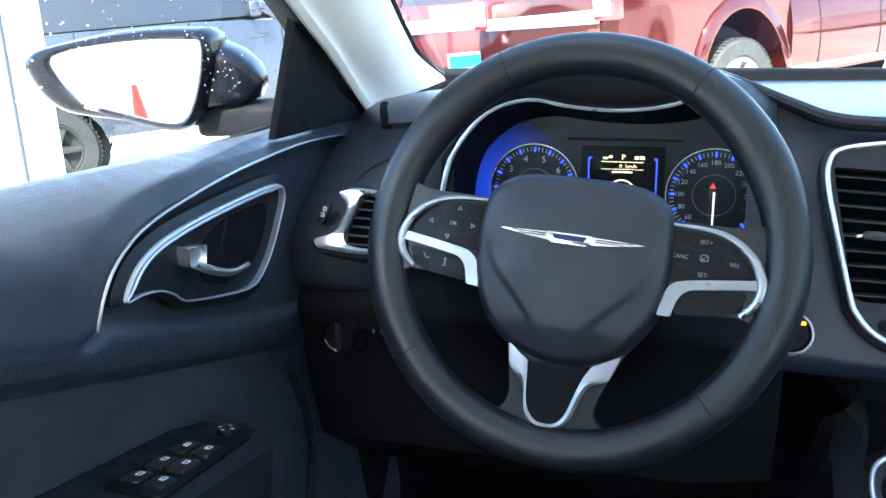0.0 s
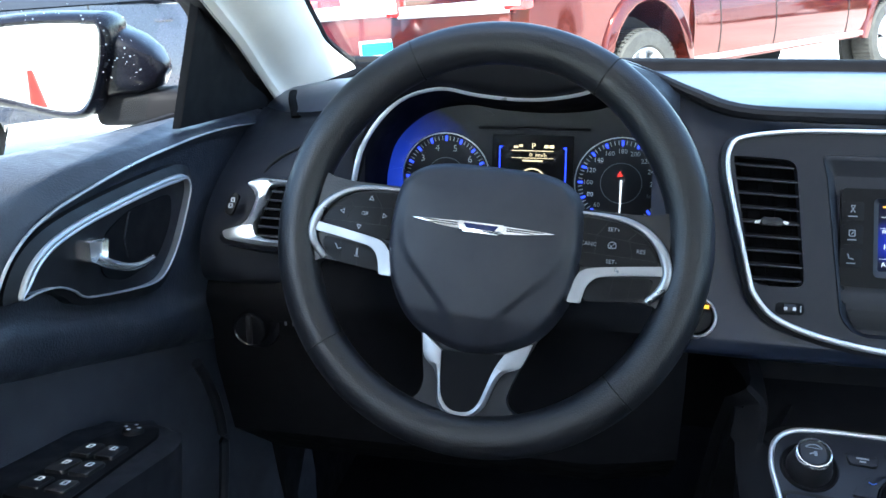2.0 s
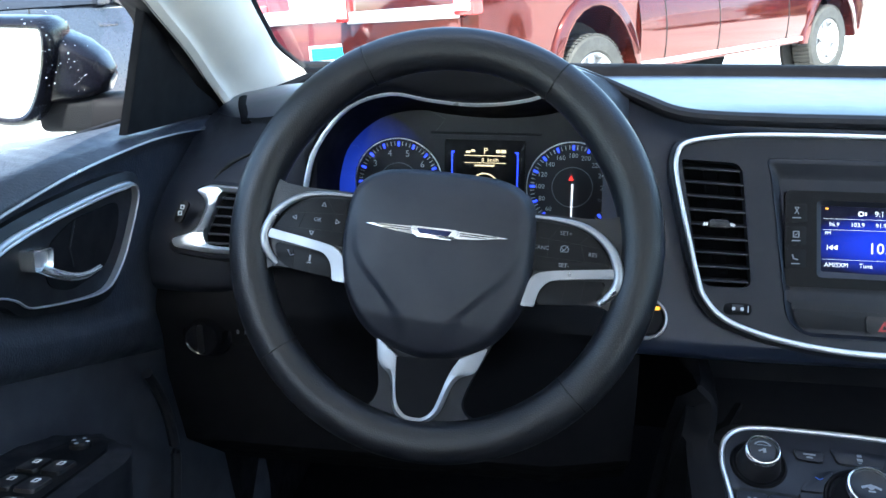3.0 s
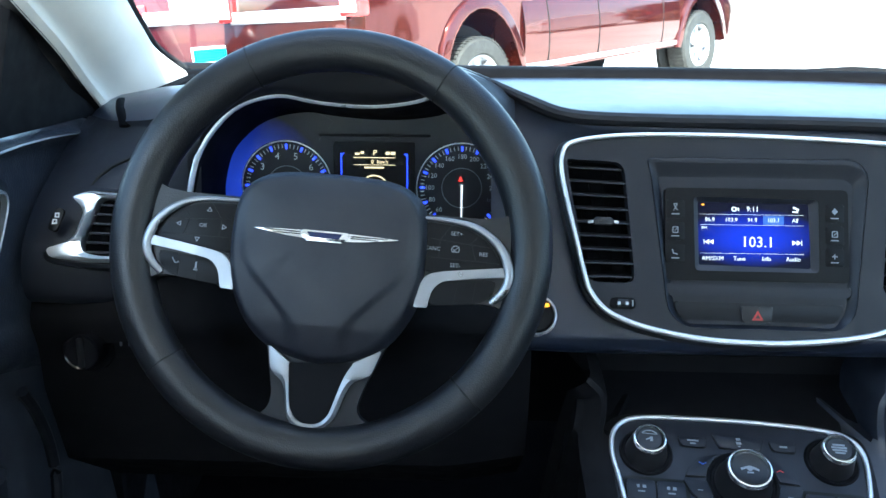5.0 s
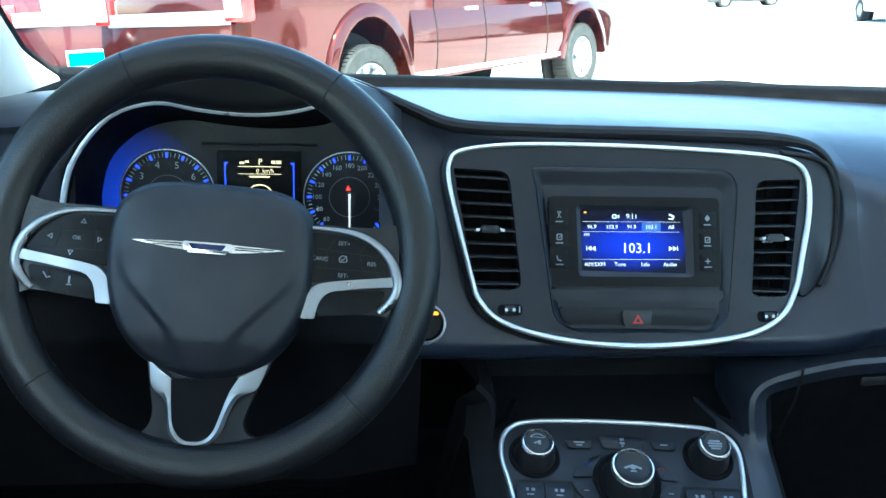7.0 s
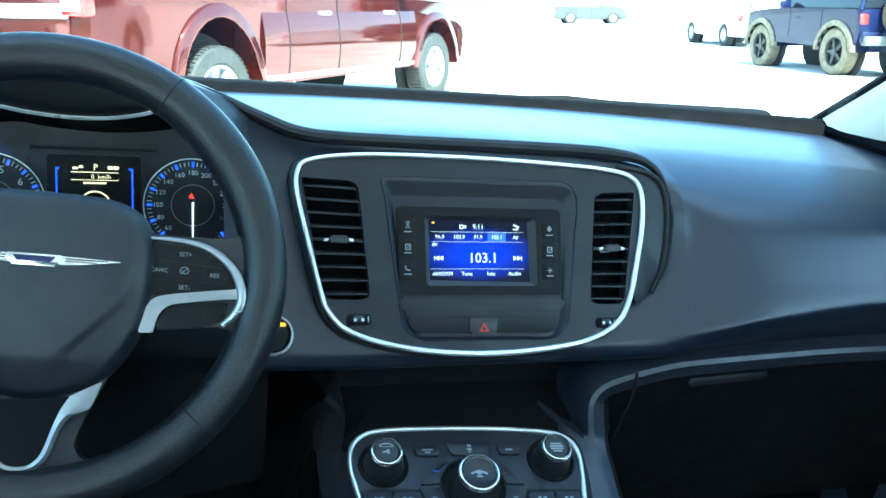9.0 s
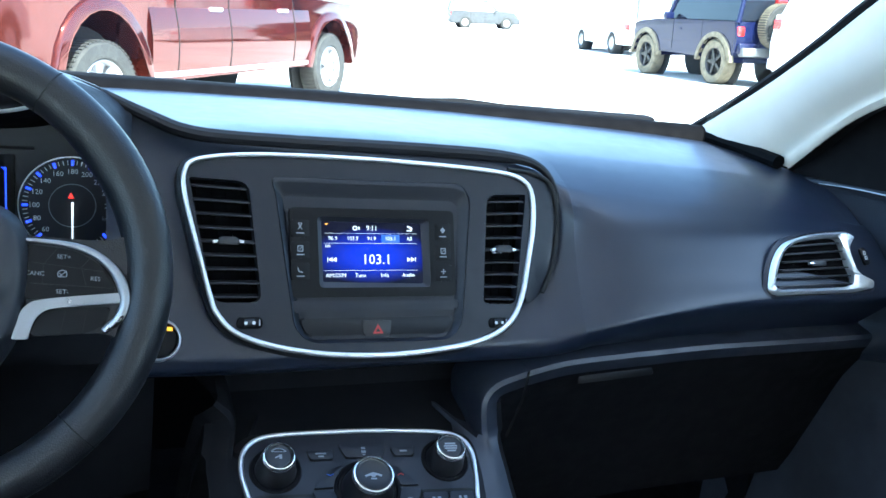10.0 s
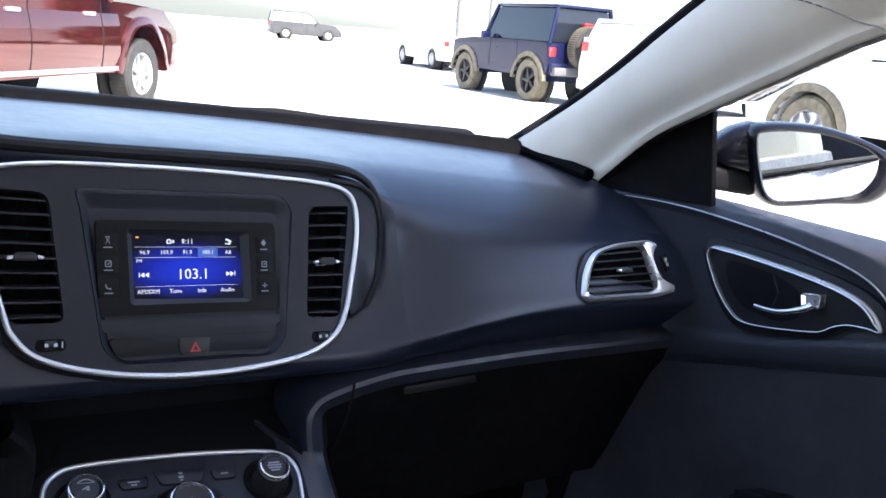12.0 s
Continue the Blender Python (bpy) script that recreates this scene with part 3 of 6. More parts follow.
opening = smooth_line([(-0.716, -0.103, 0.727), (-0.716, -0.087, 0.700), (-0.716, -0.071, 0.657), (-0.716, -0.066, 0.611), (-0.716, -0.071, 0.583), (-0.716, -0.086, 0.53)], 4)
tagged(part("trim", tube(opening, 0.006, n=8), PLASTIC), "black rubber seal round the driver's door opening", "door seal", kind="structure")

# ================= centre console with the climate panel =================
console = thing("centre_console", (0, -0.1, 0.3), "black centre console flaring up into the dashboard", "console")
HV = frame_at((-0.005, -0.085, 0.640), (1, 0, 0), (0, 0.90, 0.44)) @ pose(0, 0, 0, 0, 0, -4.3)
# flank faces carry shade in their colour; only the right edge stays lit
for s in (-1, 1):
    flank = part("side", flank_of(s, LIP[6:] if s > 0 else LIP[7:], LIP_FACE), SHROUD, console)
    part("side_edge", flank_of(s, LIP[6:] if s > 0 else LIP[7:], LIP_EDGE), LOWPAD if s > 0 else SHROUD, flank)
rows = []
for y, z, w in ((-0.34, 0.49, 0.125), (-0.16, 0.590, 0.13), (-0.020, 0.666, 0.135), (0.02, 0.676, 0.14), (0.045, 0.690, 0.15), (0.055, 0.715, 0.175), (0.05, 0.735, 0.20), (0.05, 0.76, 0.22)):
    rows.append([(x * w, y, z - 0.0015) for x in np.linspace(-1, 1, 9)])
# near-black sheet puts the shade of the hollow under the stack into colour
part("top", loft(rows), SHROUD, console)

# ================= doors =================
SILL = {-1: [(-1.2, 1.012), (-0.6, 0.999), (-0.381, 0.9885), (-0.295, 0.982), (-0.118, 0.968), (0.006, 0.960), (0.10, 0.957), (0.21, 0.953)],
        1: [(-1.2, 1.005), (-0.6, 0.990), (-0.289, 0.977), (-0.137, 0.972), (-0.01, 0.968), (0.21, 0.961)]}
ACCENT = [(-1.2, 0.87), (-0.372, 0.872), (-0.359, 0.882), (-0.346, 0.904), (-0.329, 0.921), (-0.305, 0.934), (-0.278, 0.941), (-0.245, 0.9455), (-0.159, 0.952), (-0.047, 0.953), (0.034, 0.949), (0.10, 0.942), (0.21, 0.930)]
RECESS = [(-1.2, 0.86), (-0.372, 0.866), (-0.341, 0.868), (-0.309, 0.857), (-0.25, 0.835), (-0.17, 0.805), (-0.106, 0.785), (0.0, 0.76), (0.21, 0.72)]


def between(y, table):
    return float(np.interp(y, [a for a, _ in table], [b for _, b in table]))


def sill(y, s=-1):
    return between(y, SILL[s])


def ease(q):
    q = max(0.0, min(1.0, q))
    return q * q * (3 - 2 * q)


def door_tuck(y):
    return 0.022 * max(0.0, (y + 0.02) / 0.22) ** 1.5


def door_at(s):
    """The inside plane of a door: u forwards on the driver's side, backwards on the other; both with the way in as z."""
    return frame_at((s * 0.728, 0, 0), (0, -s, 0), (0, 0, 1))


def on_door(s, pts):
    """Places of the handle along and up the door; the passenger's sits a little lower and further back."""
    return [(-(p[0] - 0.010), p[1] - 0.009) for p in pts] if s > 0 else [(p[0], p[1]) for p in pts]


def car_door(s):
    t = thing("door_1" if s < 0 else "door_2", (s * 0.78, -0.4, 0.35), "charcoal padded car door panel with a chrome inside handle", "car door", kind="structure")
    cols = []
    for y in sorted(set(np.round(np.concatenate([np.linspace(-1.10, -0.44, 8), np.linspace(-0.42, -0.24, 37), np.linspace(-0.22, 0.19, 32)]), 4))):
        y = float(y)
        z, a, b = sill(y, s), between(y, ACCENT), between(y, RECESS)
        rec = ease((y + 0.384) / 0.030)
        c = min(0.90, 0.830 - 0.345 * (y + 0.342))
        b = max(b, c + 0.022)
        a = max(a, b + 0.010)
        gap, g = z - a, max(0.004, a - b)
        z1 = z - min(0.026, gap * 0.45)
        ridge = 0.7262 - 0.0015 * rec
        prof = [(0.80, z - 0.02), (0.790, z + 0.0005), (0.772, z + 0.001), (0.758, z - min(0.006, gap * 0.15)), (0.744, z - min(0.015, gap * 0.3)), (0.7365, z1), (0.7315, a + (z1 - a) * 0.5), (ridge + 0.0008, a + min(0.008, gap * 0.2)), (ridge, a + 0.002),
                (ridge + 0.0012, a - min(0.0012, 0.1 * g)), (ridge + 0.007 * rec + 0.001, a - min(0.006, 0.2 * g)), (ridge + 0.011 * rec + 0.001, a - min(0.014, 0.35 * g)), (ridge + 0.0125 * rec + 0.001, a - 0.5 * g), (ridge + 0.0125 * rec + 0.001, b + min(0.012, 0.3 * g)), (ridge + 0.009 * rec + 0.0012, b + min(0.004, 0.12 * g)), (0.7290, b - 0.001),
                (0.7280, b - 0.009), (0.7310, c + 0.010), (0.7370, c + 0.002), (0.7470, c - 0.006), (0.7480, c - 0.015), (0.745, 0.66 if c > 0.70 else c - 0.03), (0.748, 0.52), (0.735, 0.40), (0.74, 0.28)]
        k = door_tuck(y)
        cols.append([(s * (x - k), y, zz) for x, zz in prof])
    rows = [list(r) for r in zip(*cols)]
    part("upper_panel", loft(rows[:20]), DOORPAD, t, sharp=60)
    part("lower_panel", loft(rows[19:]), CLOTH, t, "dark cloth insert", sharp=60)
    front = [Vector(p) for p in cols[-1]]
    part("end_cap", loft([front[:20], [Vector((s * 0.80, p.y + 0.004, p.z)) for p in front[:20]]]), SEAM, t)
    m = door_at(s)
    # bright line on the ridge that sweeps over the handle
    line = [(y, z) for y, z in ACCENT if -0.36 < y < 0.2] + [(0.150, 0.9375)]
    line = [(-0.3605, 0.874)] + sorted(line)[:-1]
    pts = [(s * (0.7247 - door_tuck(p.x)), p.x, p.y + 0.0005) for p in smooth_line([(a, b, 0) for a, b in line], 5)]
    k = len(pts) - 1
    part("accent_strip", tube(pts, [0.0006 + 0.0009 * min(1.0, i / 6, (k - i) / 10) for i in range(k + 1)], n=8), DULLTRIM, t, "thin satin silver line")
    # handle bezel: thick and satin above, a thin line below
    out = [(-0.3290, 0.890), (-0.3200, 0.905), (-0.3000, 0.918), (-0.2680, 0.9255), (-0.2170, 0.9285), (-0.1400, 0.9285), (-0.0860, 0.9260), (-0.0655, 0.9195), (-0.0610, 0.908), (-0.0690, 0.893), (-0.0970, 0.859), (-0.1250, 0.8385), (-0.1490, 0.8345), (-0.1890, 0.8425), (-0.2420, 0.8575), (-0.2580, 0.8645), (-0.2680, 0.8735), (-0.2860, 0.8835), (-0.3100, 0.8885)]
    o2 = smooth_line([(a, b, 0) for a, b in out], 4, closed=True)
    cen = Vector((-0.195, 0.888, 0))

    def shrink(f, up=1.0):
        return [Vector((cen.x + (p.x - cen.x) * f, cen.y + (p.y - cen.y) * f * up, 0)) for p in o2]

    part("handle_surround", band(m, on_door(s, shrink(1.085, 1.10)), on_door(s, shrink(1.0)), 0.0005, back=0.016, rise=0.004), PLASTIC, t)
    part("handle_pocket", prism(m, on_door(s, shrink(0.985)), -0.001, back=0.014), PLASTIC, t)
    inner, high = [], []
    for p in o2:
        q = ease((p.y - (0.893 + 0.05 * (p.x + 0.20))) / 0.014) * ease((-0.060 - p.x) / 0.02)
        high.append(q)
        inner.append(Vector((p.x + (cen.x - p.x) * (0.012 + 0.055 * q), p.y + (cen.y - p.y) * (0.02 + 0.13 * q), 0)))
    so, si = on_door(s, o2), on_door(s, inner)
    bm = bmesh.new()
    n_o = len(so)
    lev = []
    for f, h in ((0.0, -0.004), (0.0, 0.0035), (0.35, 0.0068), (0.75, 0.0070), (1.0, 0.0045), (1.0, -0.004)):
        lev.append([bm.verts.new(m @ Vector((a[0] + (b[0] - a[0]) * f, a[1] + (b[1] - a[1]) * f, h))) for a, b in zip(so, si)])
    for a, b in zip(lev, lev[1:]):
        for i in range(n_o):
            bm.faces.new((a[i], a[(i + 1) % n_o], b[(i + 1) % n_o], b[i]))
    part("handle_bezel", bm, DULLTRIM, t, "dull grey bezel round the handle", sharp=60)
    thin = [m @ Vector((a[0], a[1], 0.0058)) for a in si]
    part("bezel_line", tube(thin, [0.0009 + 0.0009 * q for q in high], closed=True, n=8, up=m.col[2].to_3d()), SATIN, t, "bright thin line inside the bezel")
    # thin dark plate stands for the shaded hollow; nothing is cut out
    part("hollow_shade", prism(m, on_door(s, round_poly([(-0.212, 0.902), (-0.167, 0.913), (-0.090, 0.909), (-0.100, 0.880), (-0.132, 0.853), (-0.19, 0.852), (-0.222, 0.868)], 0.015)), 0.0005, back=0.002), SHROUD, t)
    part("hollow_step", tube([m @ Vector((a, b, 0.0006)) for a, b in on_door(s, [(-0.168, 0.912), (-0.182, 0.890), (-0.180, 0.872)])], 0.0012, n=6), PLASTIC, t)
    lever = [(-0.2370, 0.892, 0.009), (-0.2300, 0.8855, 0.013), (-0.2170, 0.8780, 0.016), (-0.2030, 0.8720, 0.0175), (-0.1850, 0.8680, 0.017), (-0.1620, 0.8660, 0.0145)]
    lp = [Vector((a, b, w)) for a, b, w in smooth_line(lever, 4)]
    lq = on_door(s, lp)
    part("lever", tube([m @ Vector((a[0], a[1], p.z)) for a, p in zip(lq, lp)], [0.0050 - 0.0022 * i / (len(lp) - 1) for i in range(len(lp))], n=12), CHROME, t, "chrome pull lever")
    knob = [(-0.2490, 0.8920), (-0.2260, 0.8865), (-0.2205, 0.9045), (-0.2470, 0.9100)]
    kc = (-0.2355, 0.8985)
    inset = lambda f: [(kc[0] + (a - kc[0]) * f, kc[1] + (b - kc[1]) * f) for a, b in round_poly(knob, 0.003)]
    part("lock_tab", band(m, on_door(s, inset(1.0)), on_door(s, inset(0.68)), 0.0125, back=0.006, rise=-0.003), CHROME, t, "square chrome lock tab")
    part("lock_tab_face", prism(m, on_door(s, inset(0.70)), 0.0085), DULLTRIM, t)
    # armrest with the switch panel
    ax = Vector((0, 0.97, -0.21)).normalized()
    across = Vector((1.0, 0, 0))
    am = Matrix((ax, across, ax.cross(across))).transposed().to_4x4()
    if am.col[2].z < 0:
        am = Matrix((ax, -across, ax.cross(-across))).transposed().to_4x4()
    am.translation = Vector((s * 0.690, -0.342, 0.7560 if s < 0 else 0.640))
    flip = 1 if am.col[1].x * s < 0 else -1   # towards the cabin is +v
    bm = prism(am, round_poly([(-0.60, flip * -0.060), (0.095, flip * -0.060), (0.122, flip * -0.030), (0.118, flip * 0.020), (0.075, flip * 0.050), (-0.60, flip * 0.052)], 0.028), 0.0, bevel=0.020, seg=5, back=0.09)
    part("armrest", bm, PLASTIC, t)
    if s < 0:
        part("switch_plate", prism(am, round_poly([(-0.060, flip * -0.021), (0.060, flip * -0.024), (0.100, flip * -0.014), (0.104, flip * 0.010), (0.083, flip * 0.022), (-0.060, flip * 0.033)], 0.008), 0.003, bevel=0.0015, back=0.004), GLOSS, t)
        for i, (u, v) in enumerate(((-0.036, -0.0075), (-0.038, 0.0150), (-0.005, -0.0075), (-0.005, 0.0125), (0.030, -0.0105), (0.030, 0.0105))):
            w, d = (0.0125, 0.0085) if i > 1 else (0.0105, 0.0085)
            tab_ = prism(at(am, u, flip * v, 0.003), round_poly([(-w, -d), (w, -d), (w, d), (-w, d)], 0.003), 0.0032 if i > 1 else 0.002, bevel=0.0014, seg=3)
            sw = part("window_switch", tab_, BUTTON, t)
            q = at(am, u + 0.004, flip * v, 0.0064 if i > 1 else 0.0052)
            part("mark", band(q, round_poly([(-0.0036, -0.0026), (0.0036, -0.0026), (0.0036, 0.0026), (-0.0036, 0.0026)], 0.001, 2), round_poly([(-0.0024, -0.0012), (0.0024, -0.0012), (0.0024, 0.0012), (-0.0024, 0.0012)], 0.0006, 2), 0.0003), PRINT, sw)
        ms = part("mirror_switch", turned(at(am, 0.080, flip * -0.0015, 0.003), [(0.0, 0.005), (0.007, 0.005), (0.009, 0.003), (0.0095, 0.0)], 20), GLOSS, t)
        for a in range(4):
            part("mark", box(at(am, 0.080 + 0.0062 * math.cos(a * math.pi / 2), flip * -0.0015 + 0.0062 * math.sin(a * math.pi / 2), 0.0080), 0.0028, 0.0028, 0.0004), PRINT, ms)
    # black corner panel at the front of the side window
    sail = [(0.205, 0.955), (0.205, 0.985), (0.150, 1.020), (0.050, 1.075), (-0.012, 1.108), (-0.030, 1.104), (-0.040, 0.962)]
    if s < 0:
        sail = [(0.160, 0.955), (0.148, 0.960), (0.098, 0.992), (0.035, 1.040), (-0.012, 1.080), (-0.034, 1.100), (-0.040, 0.962)]
    ms = frame_at((s * 0.742, 0, 0), (0, -s, 0), (0, 0, 1))
    bm = prism(ms, on_door(s, sail), 0.004, bevel=0.003, back=0.006)
    for v in bm.verts:
        v.co.x -= s * 0.28 * max(0, v.co.z - 0.97) + s * 0.25 * max(0, v.co.y - 0.06)
    part("corner_panel", bm, SHROUD, t, "black corner panel at the mirror")
    post = [(s * 0.735, -0.030, 1.110), (s * 0.707, -0.16, 1.178), (s * 0.692, -0.30, 1.242), (s * 0.667, -0.55, 1.312), (s * 0.655, -1.05, 1.355)]
    part("window_seal", tube(smooth_line(post, 5), 0.0095, n=8, flat=(1.2, 0.8)), SHROUD, t, "black rubber window surround")
    # frame added outside the glass to stop sun slivers on the dash
    over = [(s * (abs(x) + 0.036), y, z + 0.016) for x, y, z in post]
    part("sun_block_frame", tube(smooth_line(over, 5), 0.030, n=8, flat=(1.2, 0.45)), NAVY, t, "dark frame added over the side glass to block sun")
    # pane
    gl = []
    for q in np.linspace(0, 1, 6):
        row = []
        for y in np.linspace(-0.03, -1.05, 14):
            zt = float(np.interp(y, [-1.05, -0.55, -0.30, -0.16, -0.03], [1.335, 1.302, 1.235, 1.172, 1.10]))
            zb = sill(y, s) - 0.02
            z = zb + (zt - zb) * q
            row.append((s * (0.783 - 0.29 * (z - 0.97)), y, z))
        gl.append(row)
    pane = part("side_pane", loft(gl), PANE, t, "clear side window glass")
    pane.visible_shadow = False
    # outer skin
    outer = []
    for y in np.linspace(0.55, -2.35, 14):
        zs = 0.945 + 0.018 * max(0, -y)
        outer.append([(s * x, y, z) for x, z in ((0.795, zs), (0.83, zs - 0.005), (0.885, zs - 0.05), (0.912, 0.80), (0.905, 0.62), (0.90, 0.40), (0.85, 0.22), (0.78, 0.20))])
    part("outer_skin", loft(outer), NAVY, t, "near-black painted outer skin")
    part("outer_sill_strip", tube([(s * 0.797, 0.05, 0.955), (s * 0.800, -1.05, 0.972), (s * 0.80, -2.2, 0.99)], 0.007, n=6), SHROUD, t)
    return t


for s in (-1, 1):
    car_door(s)
    tagged(part("trim", box(pose(s * 0.706, 0.184, 0.940, 0, 0, s * 8), 0.058, 0.020, 0.042, 0.006), COWLM), "black rubber seal between the door and the dashboard", "rubber seal", kind="structure")


# ================= steering wheel =================
def steering_wheel():
    n = Vector((0, -math.cos(radians(24)), math.sin(radians(24))))
    m = frame_at((-0.4025, -0.1385, 0.8955), (1, 0, 0), (0, n.z, -n.y)) @ pose(0, 0, 0, 0, 0, -4.5)
    t = thing("steering_wheel", m.translation, "black leather steering wheel with satin silver spoke trim", "steering wheel")

    # rim: slightly thicker at the grips, with a flattened thumb side
    def swell(a):
        d = math.degrees(a) % 360
        return 1.0 + 0.07 * max(math.exp(-((d - c) / 17.0) ** 2) for c in (37, 143)) - 0.03 * math.exp(-((d - 270) / 35.0) ** 2)

    turns = [2 * math.pi * j / 120 for j in range(120)]
    ring = [m @ Vector(((0.1727 - 0.0012 * (swell(a) - 1) / 0.07) * math.cos(a), (0.1727 - 0.0012 * (swell(a) - 1) / 0.07) * math.sin(a), 0)) for a in turns]
    part("rim", tube(ring, [0.0188 * swell(a) for a in turns], closed=True, n=24, flat=(1.0, 0.92), up=n), LEATHER, t)
    for a in (119.5, 60.5, 221, 318):
        a = radians(a)
        r = 0.0189 * swell(a)
        c = m @ Vector((0.1722 * math.cos(a), 0.1722 * math.sin(a), 0))
        er = (m.to_3x3() @ Vector((math.cos(a), math.sin(a), 0))).normalized()
        loop = [c + er * math.cos(q) * r + n * math.sin(q) * r * 0.92 for q in (2 * math.pi * j / 28 for j in range(28))]
        part("stitched_seam", tube(loop, 0.0007, closed=True, n=6, up=er.cross(n)), SEAM, t)
    # leather webs that run from the rim under the buttons
    for s in (-1, 1):
        o = [(0.060, 0.0335), (0.1277, 0.0335), (0.147, 0.0362), (0.1575, 0.0435), (0.1635, 0.056), (0.169, 0.072), (0.177, 0.0), (0.167, -0.078), (0.1585, -0.068), (0.1530, -0.054), (0.1515, -0.0415), (0.140, -0.0385), (0.06, -0.045)]
        web = prism(m, [(s * a, b) for a, b in round_poly(o, [0.002, 0.012, 0.010, 0.010, 0.01, 0.002, 0.01, 0.002, 0.01, 0.01, 0.008, 0.01, 0.002], 5)], 0.0065, bevel=0.0055, seg=4, back=0.014)
        part("spoke", web, LEATHER, t)
    o = [(-0.047, -0.080), (-0.0405, -0.112), (-0.0365, -0.131), (-0.0385, -0.143), (-0.048, -0.1515), (-0.066, -0.160), (-0.03, -0.174), (0.035, -0.174), (0.070, -0.158), (0.052, -0.1505), (0.0405, -0.145), (0.0365, -0.137), (0.0405, -0.121), (0.058, -0.080)]
    part("spoke", prism(m, round_poly(o, [0.002, 0.01, 0.01, 0.01, 0.012, 0.002, 0.002, 0.002, 0.002, 0.012, 0.01, 0.01, 0.01, 0.002], 5), -0.001, bevel=0.005, seg=4, back=0.014), PLASTIC, t)
    # airbag cover: a swollen shield whose middle stands proud and narrows downwards
    shield = [(0.0, 0.0608), (0.030, 0.0602), (0.051, 0.0578), (0.067, 0.0515), (0.0775, 0.0415), (0.0828, 0.027), (0.0848, 0.008), (0.0848, -0.014), (0.0815, -0.038), (0.0730, -0.060), (0.0575, -0.082), (0.034, -0.097), (0.0, -0.104)]
    half = smooth_line([(a, b, 0) for a, b in shield], 4)
    full = half + [Vector((-p.x, p.y, 0)) for p in half[-2:0:-1]]
    ridge_y = [-0.110, -0.090, -0.076, -0.0635, -0.046, -0.030, -0.0165, -0.005, 0.010, 0.030, 0.046, 0.056]
    ridge_x = [0.0185, 0.0190, 0.0215, 0.0275, 0.0440, 0.0605, 0.0690, 0.0716, 0.0722, 0.0715, 0.0680, 0.0600]

    def cover_h(x, y, f):
        dome = 0.0285 - 0.008 * f ** 3 - 0.014 * max(0.0, (f - 0.90) / 0.10) ** 2
        edge = abs(x) - float(np.interp(y, ridge_y, ridge_x))
        q = max(0.0, min(1.0, 0.5 + edge / 0.0085))
        low = 0.0012 + 0.0028 * max(0.0, min(1.0, (0.02 - y) / 0.09))
        slope = 0.30 * max(0.0, -y - 0.070)
        return dome - low * q * q * (3 - 2 * q) - slope - 0.10 * max(0.0, y - 0.038)

    bm = bmesh.new()
    rings = [[m @ Vector((p.x, p.y, -0.018)) for p in full]]
    for k in range(46):
        f = 1.0 - k / 46.0
        row = []
        for p in full:
            x, y = p.x * f, -0.012 + (p.y + 0.012) * f
            row.append(m @ Vector((x, y, cover_h(x, y, f))))
        rings.append(row)
    vs = [[bm.verts.new(p) for p in r] for r in rings]
    k = len(full)
    for a, b in zip(vs, vs[1:]):
        for i in range(k):
            bm.faces.new((a[i], a[(i + 1) % k], b[(i + 1) % k], b[i]))
    bm.faces.new(vs[-1])
    hub = part("airbag_cover", bm, AIRBAG, t, "grained black airbag cover", sharp=70)
    # winged badge, as a plain shape
    wing = [(0.0, -0.0030), (0.020, -0.0036), (0.034, -0.0024), (0.0610, 0.0012), (0.0605, 0.0020), (0.040, 0.0026), (0.020, 0.0030), (0.0, 0.0030)]
    o = wing + [(-a, b) for a, b in wing[-2:0:-1]]
    bm = prism(at(m, 0, 0.0048, 0.0262), o, 0.004, bevel=0.0012)
    for v in bm.verts:
        q = m.inverted() @ v.co
        q.z -= 0.55 * q.x * q.x
        v.co = m @ q
    badge = part("winged_badge", bm, CHROME, hub, "chrome winged badge")
    for s in (-1, 1):
        bm = bmesh.new()
        for dy, x0, x1 in ((0.0011, 0.021, 0.052), (-0.0008, 0.021, 0.044)):
            row = [m @ Vector((s * x, 0.0052 + dy, 0.0305 - 0.55 * x * x)) for x in np.linspace(x0, x1, 6)]
            tube(row, 0.00032, n=6, bm=bm)
        part("badge_line", bm, SEAM, badge)
    lozenge = part("badge_medallion", prism(at(m, 0, 0.0042, 0.0290), round_poly([(-0.0175, -0.0050), (0.0165, -0.0050), (0.0205, 0.0040), (-0.0215, 0.0040)], 0.0025), 0.0030, bevel=0.0012), CHROME, badge)
    part("medallion_field", prism(at(m, 0, 0.0048, 0.0316), round_poly([(-0.0125, -0.0024), (0.0115, -0.0024), (0.0145, 0.0020), (-0.0155, 0.0020)], 0.0010), 0.0006), BADGEBLUE, lozenge, "dark blue enamel field")
    # button pods and their silver frames
    for s in (-1, 1):
        pod = [(0.078, 0.0270), (0.116, 0.0245), (0.136, 0.0135), (0.1475, -0.0040), (0.1465, -0.0085), (0.082, -0.0165)]
        pod = [(s * a, b) for a, b in round_poly(pod, 0.007)]
        p = part("button_pod", prism(m, pod, 0.0095, bevel=0.0025, seg=3), GLOSS, t)
        low_pod = [(s * a, b) for a, b in round_poly([(0.096, -0.0225), (0.1455, -0.0180), (0.1425, -0.0320), (0.130, -0.0395), (0.088, -0.0440), (0.0905, -0.030)], 0.004)]
        lp = part("button_pod", prism(m, low_pod, 0.0085, bevel=0.002, seg=3), GLOSS, t)
